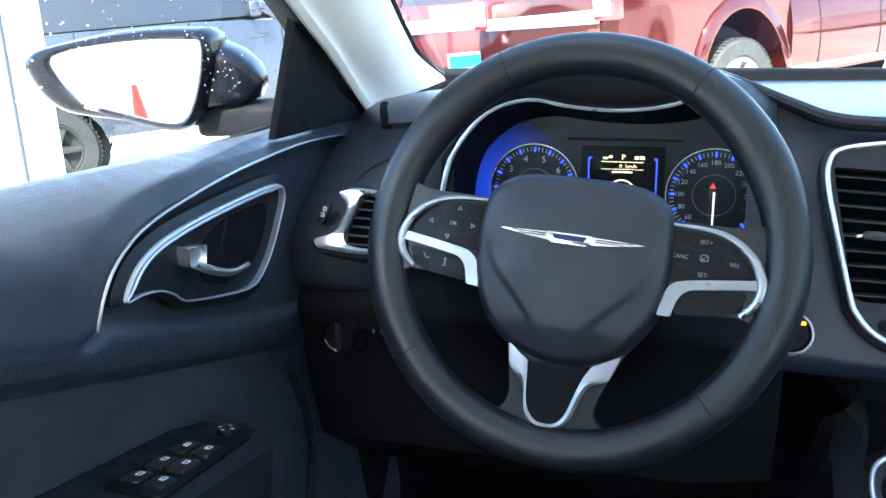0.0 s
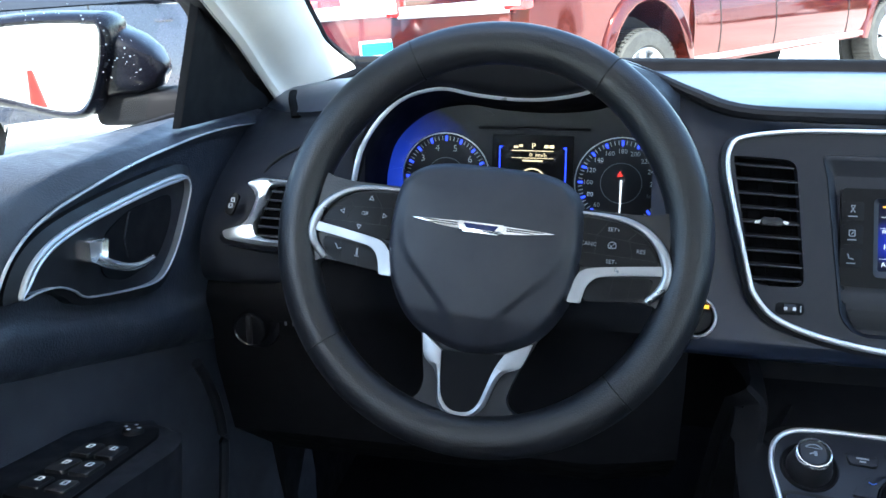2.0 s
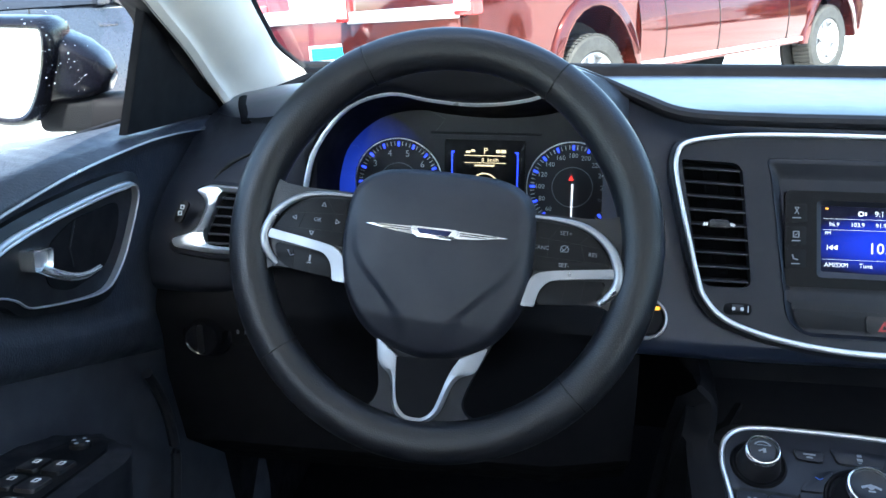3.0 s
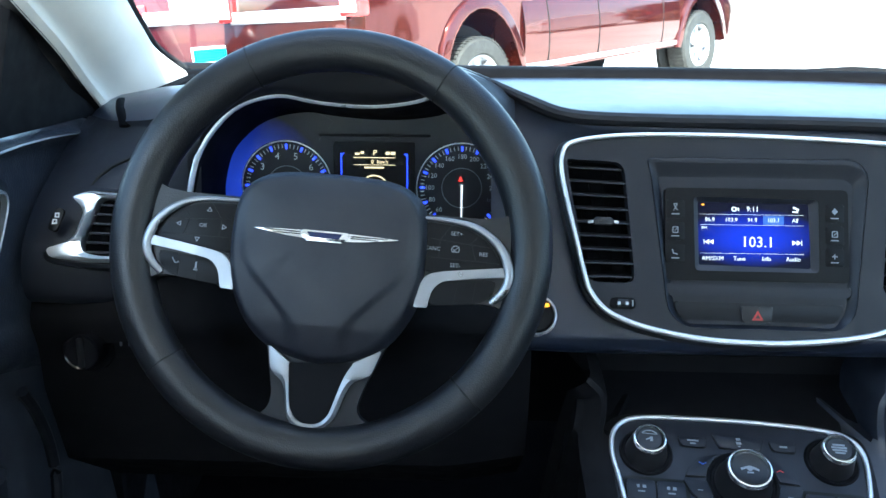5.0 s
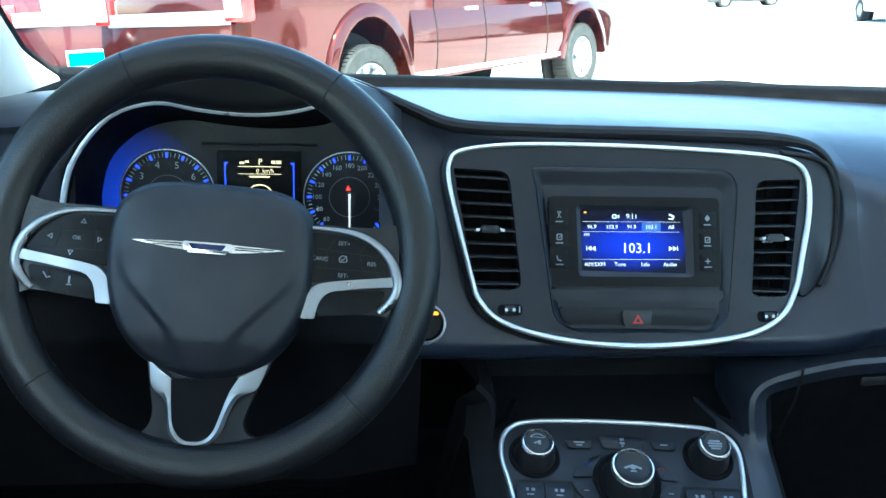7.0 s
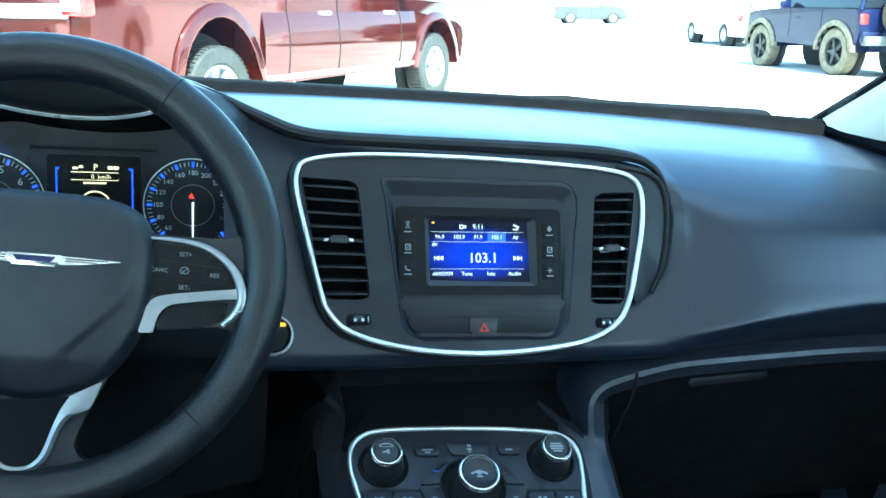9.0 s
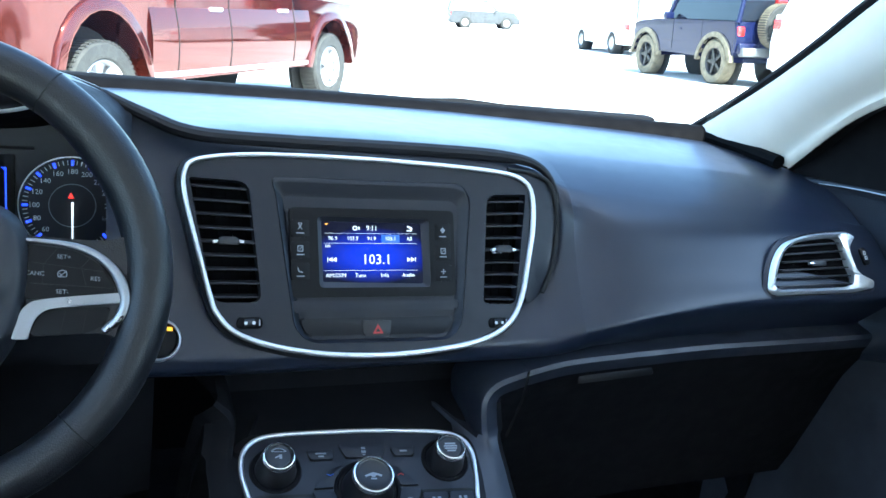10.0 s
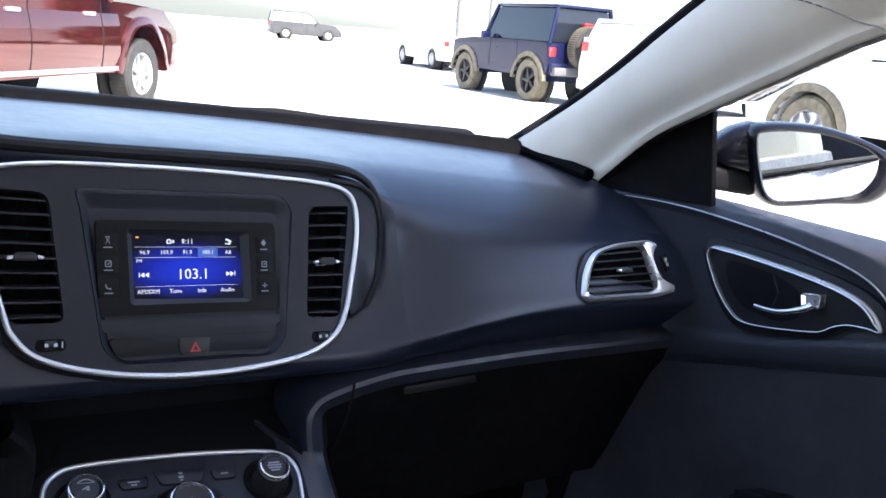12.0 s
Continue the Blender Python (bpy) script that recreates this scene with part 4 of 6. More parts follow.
        # top arm, round the outside, with the lower arm branching in
        bar = [(0.079, 0.0300, 0.0095), (0.103, 0.0292, 0.0105), (0.121, 0.0262, 0.0110), (0.1355, 0.0190, 0.0112), (0.1475, 0.0075, 0.0112), (0.1540, -0.006, 0.0110), (0.1552, -0.018, 0.0100), (0.1510, -0.0275, 0.0088), (0.1415, -0.0375, 0.0066)]
        pts = smooth_line(bar, 5)
        rad = [0.0013 + 0.0031 * min(1, i / (len(pts) * 0.55)) * (1 if i < len(pts) * 0.8 else 1 - (i - len(pts) * 0.8) / (len(pts) * 0.35)) for i in range(len(pts))]
        part("spoke_trim", tube([m @ Vector((s * p.x, p.y, p.z)) for p in pts], rad, n=12, flat=(1.0, 0.7), up=n), SPOKE, t, "satin silver spoke trim")
        arm = [(s * a, b) for a, b in round_poly([(0.153, -0.0065), (0.120, -0.0112), (0.098, -0.0145), (0.0845, -0.0185), (0.0795, -0.030), (0.0770, -0.0465), (0.0880, -0.0460), (0.0915, -0.0300), (0.0990, -0.0225), (0.131, -0.0172), (0.154, -0.0145)], [0.002, 0.01, 0.01, 0.008, 0.01, 0.001, 0.001, 0.008, 0.006, 0.01, 0.002])]
        part("spoke_trim", prism(m, arm, 0.0118, bevel=0.0018, seg=3, back=-0.004), SPOKE, t, "satin silver lower spoke trim")
        bm = bmesh.new()
        for a0, b0, a1, b1 in ((0.086, 0.0130, 0.142, 0.0090), (0.086, -0.0030, 0.147, -0.0035), (0.103, 0.0250, 0.094, 0.0120), (0.128, 0.0200, 0.120, 0.0105), (0.0945, -0.0030, 0.0940, 0.0120), (0.1215, 0.0105, 0.126, -0.0035)):
            d = math.degrees(math.atan2(b1 - b0, s * (a1 - a0)))
            w = math.hypot(a1 - a0, b1 - b0) / 2
            prism(at(m, s * (a0 + a1) / 2, (b0 + b1) / 2, 0.0094, d), [(-w, -0.0003), (w, -0.0003), (w, 0.0003), (-w, 0.0003)], 0.0004, bm=bm)
        part("gap", bm, SEAM, p)
        bm = bmesh.new()
        for a0, b0, a1, b1 in ((0.113, -0.0208, 0.110, -0.0418), (0.128, -0.0196, 0.126, -0.0398)):
            d = math.degrees(math.atan2(b1 - b0, s * (a1 - a0)))
            w = math.hypot(a1 - a0, b1 - b0) / 2
            prism(at(m, s * (a0 + a1) / 2, (b0 + b1) / 2, 0.0084, d), [(-w, -0.0003), (w, -0.0003), (w, 0.0003), (-w, 0.0003)], 0.0004, bm=bm)
        part("gap", bm, SEAM, lp)
        # lettering
        marks = [("SET+", 0.108, 0.0185), ("RES", 0.1320, 0.0030), ("SET-", 0.109, -0.0085), ("CANC", 0.0885, 0.0045)] if s > 0 else [("OK", -0.109, 0.0055)]
        for w, a, b in marks:
            text_part("lettering", w, at(m, a, b, 0.0098), 0.0048, GREYPRINT, p)
        if s > 0:
            q = at(m, 0.1080, 0.0050, 0.0096)
            bm = band(q, [(0.0036 * math.cos(a), 0.0036 * math.sin(a)) for a in np.linspace(-0.6, 3.9, 15)], [(0.0029 * math.cos(a), 0.0029 * math.sin(a)) for a in np.linspace(-0.6, 3.9, 15)], 0.0003)
            box(at(q, 0.0004, 0.0004, 0.0002, 45), 0.0072, 0.0006, 0.0003, bm=bm)
            box(at(q, -0.0006, -0.0008, 0.0002, -45), 0.0045, 0.0006, 0.0003, bm=bm)
            part("mark", bm, GREYPRINT, p)
        else:
            for a, b, d in ((-0.105, 0.0195, 90), (-0.113, -0.0065, -90), (-0.091, 0.0055, 0), (-0.130, 0.0055, 180)):
                part("mark", band(at(m, a, b, 0.0096, d), [(-0.0016, -0.0024), (0.0026, 0), (-0.0016, 0.0024)], [(-0.0010, -0.0014), (0.0013, 0), (-0.0010, 0.0014)], 0.0003), GREYPRINT, p)
            bm = bmesh.new()
            tube([at(m, -0.1325, -0.024) @ Vector((0, 0, 0.0087)), at(m, -0.1295, -0.0285) @ Vector((0, 0, 0.0087)), at(m, -0.1265, -0.0275) @ Vector((0, 0, 0.0087))], 0.0006, n=6, bm=bm)
            box(at(m, -0.1115, -0.0290, 0.0087), 0.0016, 0.0060, 0.0003, bm=bm)
            box(at(m, -0.1115, -0.0330, 0.0087), 0.0040, 0.0008, 0.0003, bm=bm)
            part("mark", bm, GREYPRINT, lp)
    # silver U in the lower spoke
    out = [(-0.0425, -0.0905), (-0.0392, -0.1117), (-0.0282, -0.1193), (-0.0248, -0.1270), (-0.0216, -0.1503), (-0.0099, -0.1590), (0.0094, -0.1572), (0.0198, -0.1470), (0.0262, -0.1250), (0.0312, -0.1150), (0.0465, -0.1088), (0.0535, -0.0870)]
    inn = [(-0.0240, -0.1035), (-0.0232, -0.1100), (-0.0226, -0.1170), (-0.0218, -0.1260), (-0.0192, -0.1430), (-0.0100, -0.1535), (0.0062, -0.1530), (0.0140, -0.1450), (0.0185, -0.1300), (0.0215, -0.1190), (0.0255, -0.1080), (0.0310, -0.0990)]
    o = round_poly(out, [0.001, 0.008, 0.008, 0.01, 0.010, 0.008, 0.008, 0.010, 0.01, 0.008, 0.006, 0.001])
    i = round_poly(inn, [0.001, 0.004, 0.004, 0.008, 0.008, 0.007, 0.007, 0.008, 0.008, 0.006, 0.006, 0.001])
    bm = bmesh.new()
    mid = [a.lerp(b, 0.5) for a, b in zip(o, i)]
    lev = [[bm.verts.new(m @ Vector((p[0], p[1], z))) for p in line] for line, z in ((o, -0.002), (o, 0.0030), (mid, 0.0052), (i, 0.0040), (i, -0.002))]
    for a, b in zip(lev, lev[1:]):
        for j in range(len(o) - 1):
            bm.faces.new((a[j], a[j + 1], b[j + 1], b[j]))
    for e in (0, -1):
        bm.faces.new([row[e] for row in lev])
    part("spoke_trim", bm, SPOKE, t, "satin silver U-shaped trim in the lower spoke")
    part("spoke_inlay", prism(m, [(p[0], p[1]) for p in i], 0.0022, back=0.002), SHROUD, t)
    # column shroud behind the wheel
    rows = []
    for z, w, h, dy in ((-0.018, 0.066, 0.062, -0.02), (-0.05, 0.066, 0.060, -0.028), (-0.10, 0.060, 0.055, -0.034), (-0.19, 0.055, 0.048, -0.038)):
        rows.append([m @ Vector((w * math.copysign(abs(math.cos(q)) ** 0.7, math.cos(q)), dy + h * math.copysign(abs(math.sin(q)) ** 0.8, math.sin(q)), z)) for q in (2 * math.pi * j / 32 for j in range(32))])
    part("column_shroud", loft(rows, closed=True), SHROUD, t)
    return t


steering_wheel()

# ================= instrument cluster =================
def cluster():
    m = frame_at((-0.388, 0.088, 0.905), (1, 0, 0), (0, 0.10, 1))
    t = thing("instrument_cluster", (-0.388, 0.09, 0.86), "lit instrument cluster with two blue-ringed dials", "instrument cluster")
    part("face_plate", prism(m, [(-0.20, -0.05), (0.20, -0.05), (0.20, 0.065), (0.15, 0.085), (-0.15, 0.085), (-0.20, 0.065)], 0.0, back=0.01), DIAL, t)
    for cx, kind in ((-0.097, "tachometer"), (0.097, "speedometer")):
        q = at(m, cx, -0.016, 0.002)
        d = part("dial", turned(q, [(0.0, 0.001), (0.046, 0.001), (0.0475, 0.004), (0.049, 0.004), (0.050, 0.0)], 48), DIAL, t, kind + " dial with a blue rim")
        bm = band(at(m, cx, -0.016, 0.0045), [(0.0505 * math.cos(a), 0.0505 * math.sin(a)) for a in (j * math.pi / 24 for j in range(48))], [(0.049 * math.cos(a), 0.049 * math.sin(a)) for a in (j * math.pi / 24 for j in range(48))], 0.0005)
        part("dial_rim", bm, SATIN, d)
        bm = band(at(m, cx, -0.016, 0.0032), [(0.0225 * math.cos(a), 0.0225 * math.sin(a)) for a in (j * math.pi / 20 for j in range(40))], [(0.0217 * math.cos(a), 0.0217 * math.sin(a)) for a in (j * math.pi / 20 for j in range(40))], 0.0005)
        part("inner_ring", bm, GREYPRINT, d)
        bm, bw = bmesh.new(), bmesh.new()
        for i in range(53):
            a = radians(90 + 22.5 * 6.5 - i * 5.625)
            major = i % 4 == 2
            box(q @ Matrix.Rotation(a, 4, "Z") @ pose(0.0440, 0, 0.0018), 0.0062 if major else 0.0046, 0.0025 if major else 0.0008, 0.0006, bm=bm if major else bw)
        part("tick", bm, BLUEGLOW, d, "blue lit scale marks")
        part("tick", bw, PRINT, d)
        if kind == "speedometer":
            for i, w in enumerate(range(60, 280, 20)):
                a = radians(90 + 22.5 * 6 - i * 22.5)
                text_part("numeral", str(w), at(q, 0.0355 * math.cos(a), 0.0348 * math.sin(a), 0.0018), 0.0072, PRINT, d)
            text_part("lettering", "km/h", at(q, 0.034, -0.013, 0.0018), 0.006, GREYPRINT, d)
            part("needle", prism(at(q, 0, 0, 0.005), [(-0.0011, 0.004), (0.0011, 0.004), (0.0006, -0.042), (-0.0006, -0.042)], 0.001), WHITEGLOW, d, "white needle at zero")
            part("warning_lamp", prism(at(q, -0.0015, 0.0100, 0.002), [(-0.0030, -0.0024), (0.0030, -0.0024), (0, 0.0034)], 0.0004), REDGLOW, d, "small red warning lamp")
        else:
            for i, w in enumerate("12345678"):
                a = radians(90 + 3.5 * 35 - i * 35)
                text_part("numeral", w, at(q, 0.034 * math.cos(a), 0.034 * math.sin(a), 0.0018), 0.0105, PRINT, d)
    # glowing crescent painted for blue dial light spilled on the pod's left
    for cx, r0, r1, a0, a1 in ((-0.097, 0.0515, 0.092, 55, 235),):
        o1 = [(r1 * math.cos(radians(a)), r1 * 0.95 * math.sin(radians(a))) for a in np.linspace(a0, a1, 22)]
        o2 = [(r0 * math.cos(radians(a)), r0 * math.sin(radians(a))) for a in np.linspace(a1, a0, 22)]
        part("blue_spill", prism(at(m, cx, -0.016, 0.0015), o1 + o2, 0.001), BLUESOFT, t, "soft blue glow for light spilled on the pod")
    # centre display
    sc = part("centre_display", prism(m, round_poly([(-0.045, -0.045), (0.045, -0.045), (0.045, 0.034), (-0.045, 0.034)], 0.003), 0.003, bevel=0.001), GLOSS, t, "small lit trip display")
    for s in (-1, 1):
        bm = prism(at(m, s * 0.0365, 0, 0.0032), [(-0.0007, -0.03), (0.0007, -0.03), (0.0007, 0.018), (0.004, 0.021), (-0.0007, 0.021)] if s < 0 else [(-0.0007, -0.03), (0.0007, -0.03), (0.0007, 0.021), (-0.004, 0.021), (-0.0007, 0.018)], 0.0004)
        part("blue_bar", bm, BLUEGLOW, sc, "blue lit level bar")
    text_part("lettering", "P", at(m, 0.001, 0.0215, 0.0032), 0.009, AMBERGLOW, sc)
    text_part("lettering", "0  km/h", at(m, 0.006, 0.0118, 0.0032), 0.0062, AMBERGLOW, sc)
    bm = bmesh.new()
    for x, y, w, h in ((-0.0185, 0.0205, 0.0050, 0.0024), (-0.0130, 0.0220, 0.0040, 0.0026), (0.0150, 0.0215, 0.0045, 0.0034), (0.0208, 0.0215, 0.0052, 0.0034), (0.0, 0.0165, 0.046, 0.0008), (0.0, 0.0085, 0.046, 0.0006), (0.0, 0.0055, 0.022, 0.0018)):
        box(at(m, x, y, 0.0034), w, h, 0.0004, bm=bm)
    part("readout_bar", bm, AMBERGLOW, sc)
    arc = [(0.0155 * math.cos(a), 0.0155 * math.sin(a)) for a in np.linspace(0.1, math.pi - 0.1, 20)]
    ar2 = [(0.0140 * math.cos(a), 0.0140 * math.sin(a)) for a in np.linspace(0.1, math.pi - 0.1, 20)]
    part("readout_arc", prism(at(m, 0, -0.018, 0.0032), arc + ar2[::-1], 0.0004), AMBERGLOW, sc)
    part("ledge", tube([m @ Vector((x, 0.0405, 0.004)) for x in np.linspace(-0.060, 0.062, 5)], 0.0016, n=8), PLASTIC, t, "ledge over the trip display")
    lens = part("lens", loft([[(x, y, z) for x in np.linspace(-0.56, -0.24, 6)] for y, z in ((0.035, 0.985), (0.055, 0.86))]), LENS, t, "clear slanted lens")
    lens.visible_shadow = False
    return t


cluster()

# ================= centre stack =================
SP = frame_at((0, 0.0, 0.900), (1, 0, 0), (0, 0.39, 1.0))   # x right, y up the panel, z out of it


def on_stack(pts):
    """x and height above the road, as places in the panel's plane."""
    return [(x, (z - 0.900) * 1.0733) for x, z in pts]


def louvre_vent(t, m, outline, count, name="air_vent", tabs=True, tilt=6, deep=0.016, radius=0.006):
    """A dark box with slats across it, in an outline of four corners: bottom left, bottom right, top right, top left."""
    (ax, ay), (bx, by), (cx, cy), (dx, dy) = outline
    v = part(name, prism(m, round_poly(outline, radius), -deep + 0.002, back=deep), COWLM, t, "black slatted air outlet")
    mid = None
    for i in range(count):
        q = (i + 0.5) / count
        l, r = Vector((ax + (dx - ax) * q, ay + (dy - ay) * q)), Vector((bx + (cx - bx) * q, by + (cy - by) * q))
        c = (l + r) / 2
        w = (r - l).length - (0.004 if i in (0, count - 1) else 0.0)
        d = math.degrees(math.atan2(r.y - l.y, r.x - l.x))
        part("slat", box(at(m, c.x, c.y, -0.0065, d) @ pose(0, 0, 0, tilt, 0, 0), w, 0.0019, 0.013, 0.0008, 2), SLAT, v)
        if i == count // 2:
            mid = (c, d)
    for i in range(4):
        q = (i + 0.5) / 4
        b = Vector((ax + (bx - ax) * q, (ay + by) / 2))
        tp = Vector((dx + (cx - dx) * q, (cy + dy) / 2))
        part("vane", tube([m @ Vector((b.x, b.y, -0.0135)), m @ Vector((tp.x, tp.y, -0.0135))], 0.0008, n=6), COWLM, v)
    if tabs and mid:
        c, d = mid
        tb = part("tab", prism(at(m, c.x, c.y, -0.002, d), round_poly([(-0.0115, -0.0035), (0.0115, -0.0035), (0.0085, 0.0042), (-0.0085, 0.0042)], 0.003), 0.007, bevel=0.0025, seg=3), BUTTON, v)
        for s in (-1, 1):
            part("tab_tip", prism(at(m, c.x + s * 0.0125, c.y - 0.0005, -0.002, d - s * 12), round_poly([(-0.0028, -0.0014), (0.0028, -0.0014), (0.0028, 0.0012), (-0.0028, 0.0012)], 0.0010), 0.0055, bevel=0.0008), SATIN, tb, "bright tab tip")
    return v


def centre_stack():
    t = thing("centre_stack", (0, -0.03, 0.765), "charcoal centre stack with a thin chrome surround", "centre stack")
    ring = [(-0.1795, 0.9550), (-0.1467, 0.9606), (-0.0998, 0.9630), (-0.0110, 0.9628), (0.0790, 0.9598), (0.1518, 0.9552), (0.1823, 0.9478), (0.1940, 0.9313), (0.1940, 0.8980), (0.1862, 0.8593), (0.1772, 0.8230), (0.1607, 0.7965), (0.1242, 0.7795), (0.0642, 0.7715), (0.0048, 0.7695),
            (-0.0539, 0.7732), (-0.1063, 0.7828), (-0.1415, 0.7960), (-0.1595, 0.8142), (-0.1660, 0.8310), (-0.1800, 0.8836), (-0.1900, 0.9265), (-0.1890, 0.9455)]
    o = smooth_line([(x, z, 0) for x, z in on_stack(ring)], 4, closed=True)
    rads = [0.0024 + 0.0009 * (0.5 - 0.5 * math.cos(2 * math.pi * i / len(o))) for i in range(len(o))]
    part("chrome_surround", tube([SP @ Vector((p.x, p.y, 0.0015)) for p in o], rads, closed=True, n=12, up=SP.col[2].to_3d()), SATIN, t, "thin bright surround")
    grow = [(p.x * (1.03 if p.x < 0.1 else 1.012), 0.002 + (p.y - 0.002) * 1.05) for p in o]
    part("outer_lip", band(SP, grow, [(p.x, p.y) for p in o], -0.004, back=0.045, rise=0.004), PLASTIC, t)
    wing = on_stack([(0.120, 0.9600), (0.165, 0.9590), (0.200, 0.9545), (0.2190, 0.9440), (0.2270, 0.9200), (0.2255, 0.8850), (0.2180, 0.8520), (0.2050, 0.8270), (0.186, 0.818), (0.188, 0.860), (0.1915, 0.900), (0.1900, 0.938), (0.176, 0.9525)])
    wl = smooth_line([(a, b, 0) for a, b in wing], 3, closed=True)
    part("back_plate", prism(at(SP, 0, 0, -0.006), [(p.x, p.y) for p in wl], 0.0, bevel=0.003, back=0.02), BEZEL, t)
    edge = [p for p in smooth_line([(a, b, 0) for a, b in wing[1:8]], 5)]
    part("back_plate_gap", tube([SP @ Vector((p.x + 0.0025, p.y + 0.001, -0.0050)) for p in edge], 0.0028, n=8), SEAM, t, "dark gap round the back plate")
    # panel with openings for the outlets and the radio
    vl = on_stack([(-0.1625, 0.8240), (-0.1150, 0.8235), (-0.1275, 0.9368), (-0.1855, 0.9395)])
    vr = on_stack([(0.1300, 0.8170), (0.1705, 0.8160), (0.1868, 0.9328), (0.1375, 0.9310)])
    tr = round_poly(on_stack([(-0.0655, 0.7830), (0.0885, 0.7815), (0.1040, 0.7960), (0.1175, 0.9270), (0.1060, 0.9420), (-0.1060, 0.9425), (-0.1010, 0.9260), (-0.0830, 0.7970)]), [0.012, 0.012, 0.014, 0.012, 0.010, 0.008, 0.010, 0.014])
    inn = round_poly(on_stack([(-0.0640, 0.7865), (0.0860, 0.7850), (0.0960, 0.7985), (0.1040, 0.9180), (0.0960, 0.9240), (-0.0920, 0.9245), (-0.0905, 0.9180), (-0.0745, 0.7990)]), [0.010, 0.010, 0.010, 0.006, 0.005, 0.004, 0.006, 0.010])
    bm = bmesh.new()
    outer = [bm.verts.new((p.x, p.y, 0)) for p in o]
    edges = [bm.edges.new((outer[i], outer[(i + 1) % len(outer)])) for i in range(len(outer))]
    for h in (round_poly(vl, [0.012, 0.010, 0.012, 0.004]), round_poly(vr, [0.008, 0.010, 0.004, 0.012]), tr):
        hv = [bm.verts.new((p[0], p[1], 0)) for p in h]
        edges += [bm.edges.new((hv[i], hv[(i + 1) % len(hv)])) for i in range(len(hv))]
    bmesh.ops.triangle_fill(bm, use_beauty=True, use_dissolve=False, edges=edges)
    ex = bmesh.ops.extrude_face_region(bm, geom=bm.faces[:])
    for v in ex["geom"]:
        if isinstance(v, bmesh.types.BMVert):
            v.co.z -= 0.020
    bmesh.ops.transform(bm, matrix=SP, verts=bm.verts)
    part("panel", bm, BEZEL, t, sharp=30)
    louvre_vent(t, at(SP, 0, 0, -0.001), vl, 9, tilt=14, radius=[0.012, 0.010, 0.012, 0.004])
    v = louvre_vent(t, at(SP, 0, 0, -0.001), vr, 9, tilt=14, radius=[0.008, 0.010, 0.004, 0.012])
    bm = bmesh.new()
    for d in (-0.004, 0.0, 0.004):
        box(at(SP, 0.1480 + d, (0.8715 - 0.9) * 1.0733, 0.0005), 0.0026, 0.0042, 0.004, 0.0006, 1, bm=bm)
    part("tab_grip", bm, GREYPRINT, v)
    # sloping sides of the recess round the radio, and its floor
    wall = [[SP @ Vector((a.lerp(b, q).x, a.lerp(b, q).y, h)) for a, b in zip(tr, inn)] for q, h in ((0.0, -0.001), (0.12, 0.0006), (0.3, -0.0004), (0.8, -0.0062), (1.0, -0.0072), (1.02, -0.020))]
    part("radio_recess", loft(wall, closed=True), BEZEL, t, sharp=50)
    SR = at(SP, 0, 0, -0.0068)
    part("recess_floor", prism(SR, [(p.x, p.y) for p in inn], 0.0, back=0.012), BEZEL, t)

    def deep(pts):
        return [(1.008 * x + 0.0023, 0.8185 + (z - 0.8185) * 1.008) for x, z in pts]

    # radio
    rf = on_stack(deep([(-0.0862, 0.8270), (0.0952, 0.8262), (0.0938, 0.9128), (-0.0875, 0.9132)]))
    rd = thing("car_radio", SR @ Vector((0, -0.08, 0)), "car radio with a blue lit touch screen", "car radio")
    part("fascia", band(SR, round_poly(rf, 0.006), round_poly(on_stack(deep([(-0.0570, 0.8362), (0.0655, 0.8355), (0.0645, 0.9035), (-0.0590, 0.9050)])), 0.005), 0.0042, back=0.012, rise=0.0008), GLOSS, rd)
    part("screen_bezel", band(SR, round_poly(on_stack(deep([(-0.0572, 0.8360), (0.0657, 0.8353), (0.0647, 0.9037), (-0.0592, 0.9052)])), 0.005), round_poly(on_stack(deep([(-0.0525, 0.8418), (0.0585, 0.8392), (0.0560, 0.8995), (-0.0540, 0.9005)])), 0.002), 0.0046, back=0.001, rise=-0.0030), BEZEL, rd, "dark sloping frame round the screen")
    scr = part("screen", prism(SR, on_stack(deep([(-0.0545, 0.8385), (0.0610, 0.8370), (0.0590, 0.9020), (-0.0560, 0.9025)])), 0.0012, back=0.004), SCREEN, rd, "blue lit touch screen")
    sx = at(SR, 0.0023, -0.0300, 0.0014)   # middle of the screen

    def put(w, x, y, size, mat_=WHITEGLOW):
        text_part("screen_text", w, at(sx, x, y, 0.0003), size, mat_, scr, depth=0.0001)

    put("103.1", 0.0060, -0.0092, 0.0150)
    put("9:11", 0.0008, 0.0243, 0.0074)
    for w, x in (("96.9", -0.0420), ("103.9", -0.0206), ("91.9", 0.0006), ("103.1", 0.0217), ("All", 0.0432)):
        put(w, x, 0.0133, 0.0058)
    for w, x in (("AM/SXM", -0.0390), ("Tune", -0.0122), ("Info", 0.0148), ("Audio", 0.0415)):
        put(w, x, -0.0258, 0.0060)
    put("FM", -0.0475, 0.0048, 0.0046)
    bm = bmesh.new()
    for s, x in ((-1, -0.0425), (1, 0.0447)):
        for d in (-0.0022, 0.0022):
            prism(at(sx, x + d, -0.0090, 0.0002), [(-0.002 * s, -0.0026), (0.0022 * s, 0), (-0.002 * s, 0.0026)], 0.0002, bm=bm)
        box(at(sx, x + s * 0.0052, -0.0090, 0.0003), 0.0007, 0.0050, 0.0002, bm=bm)
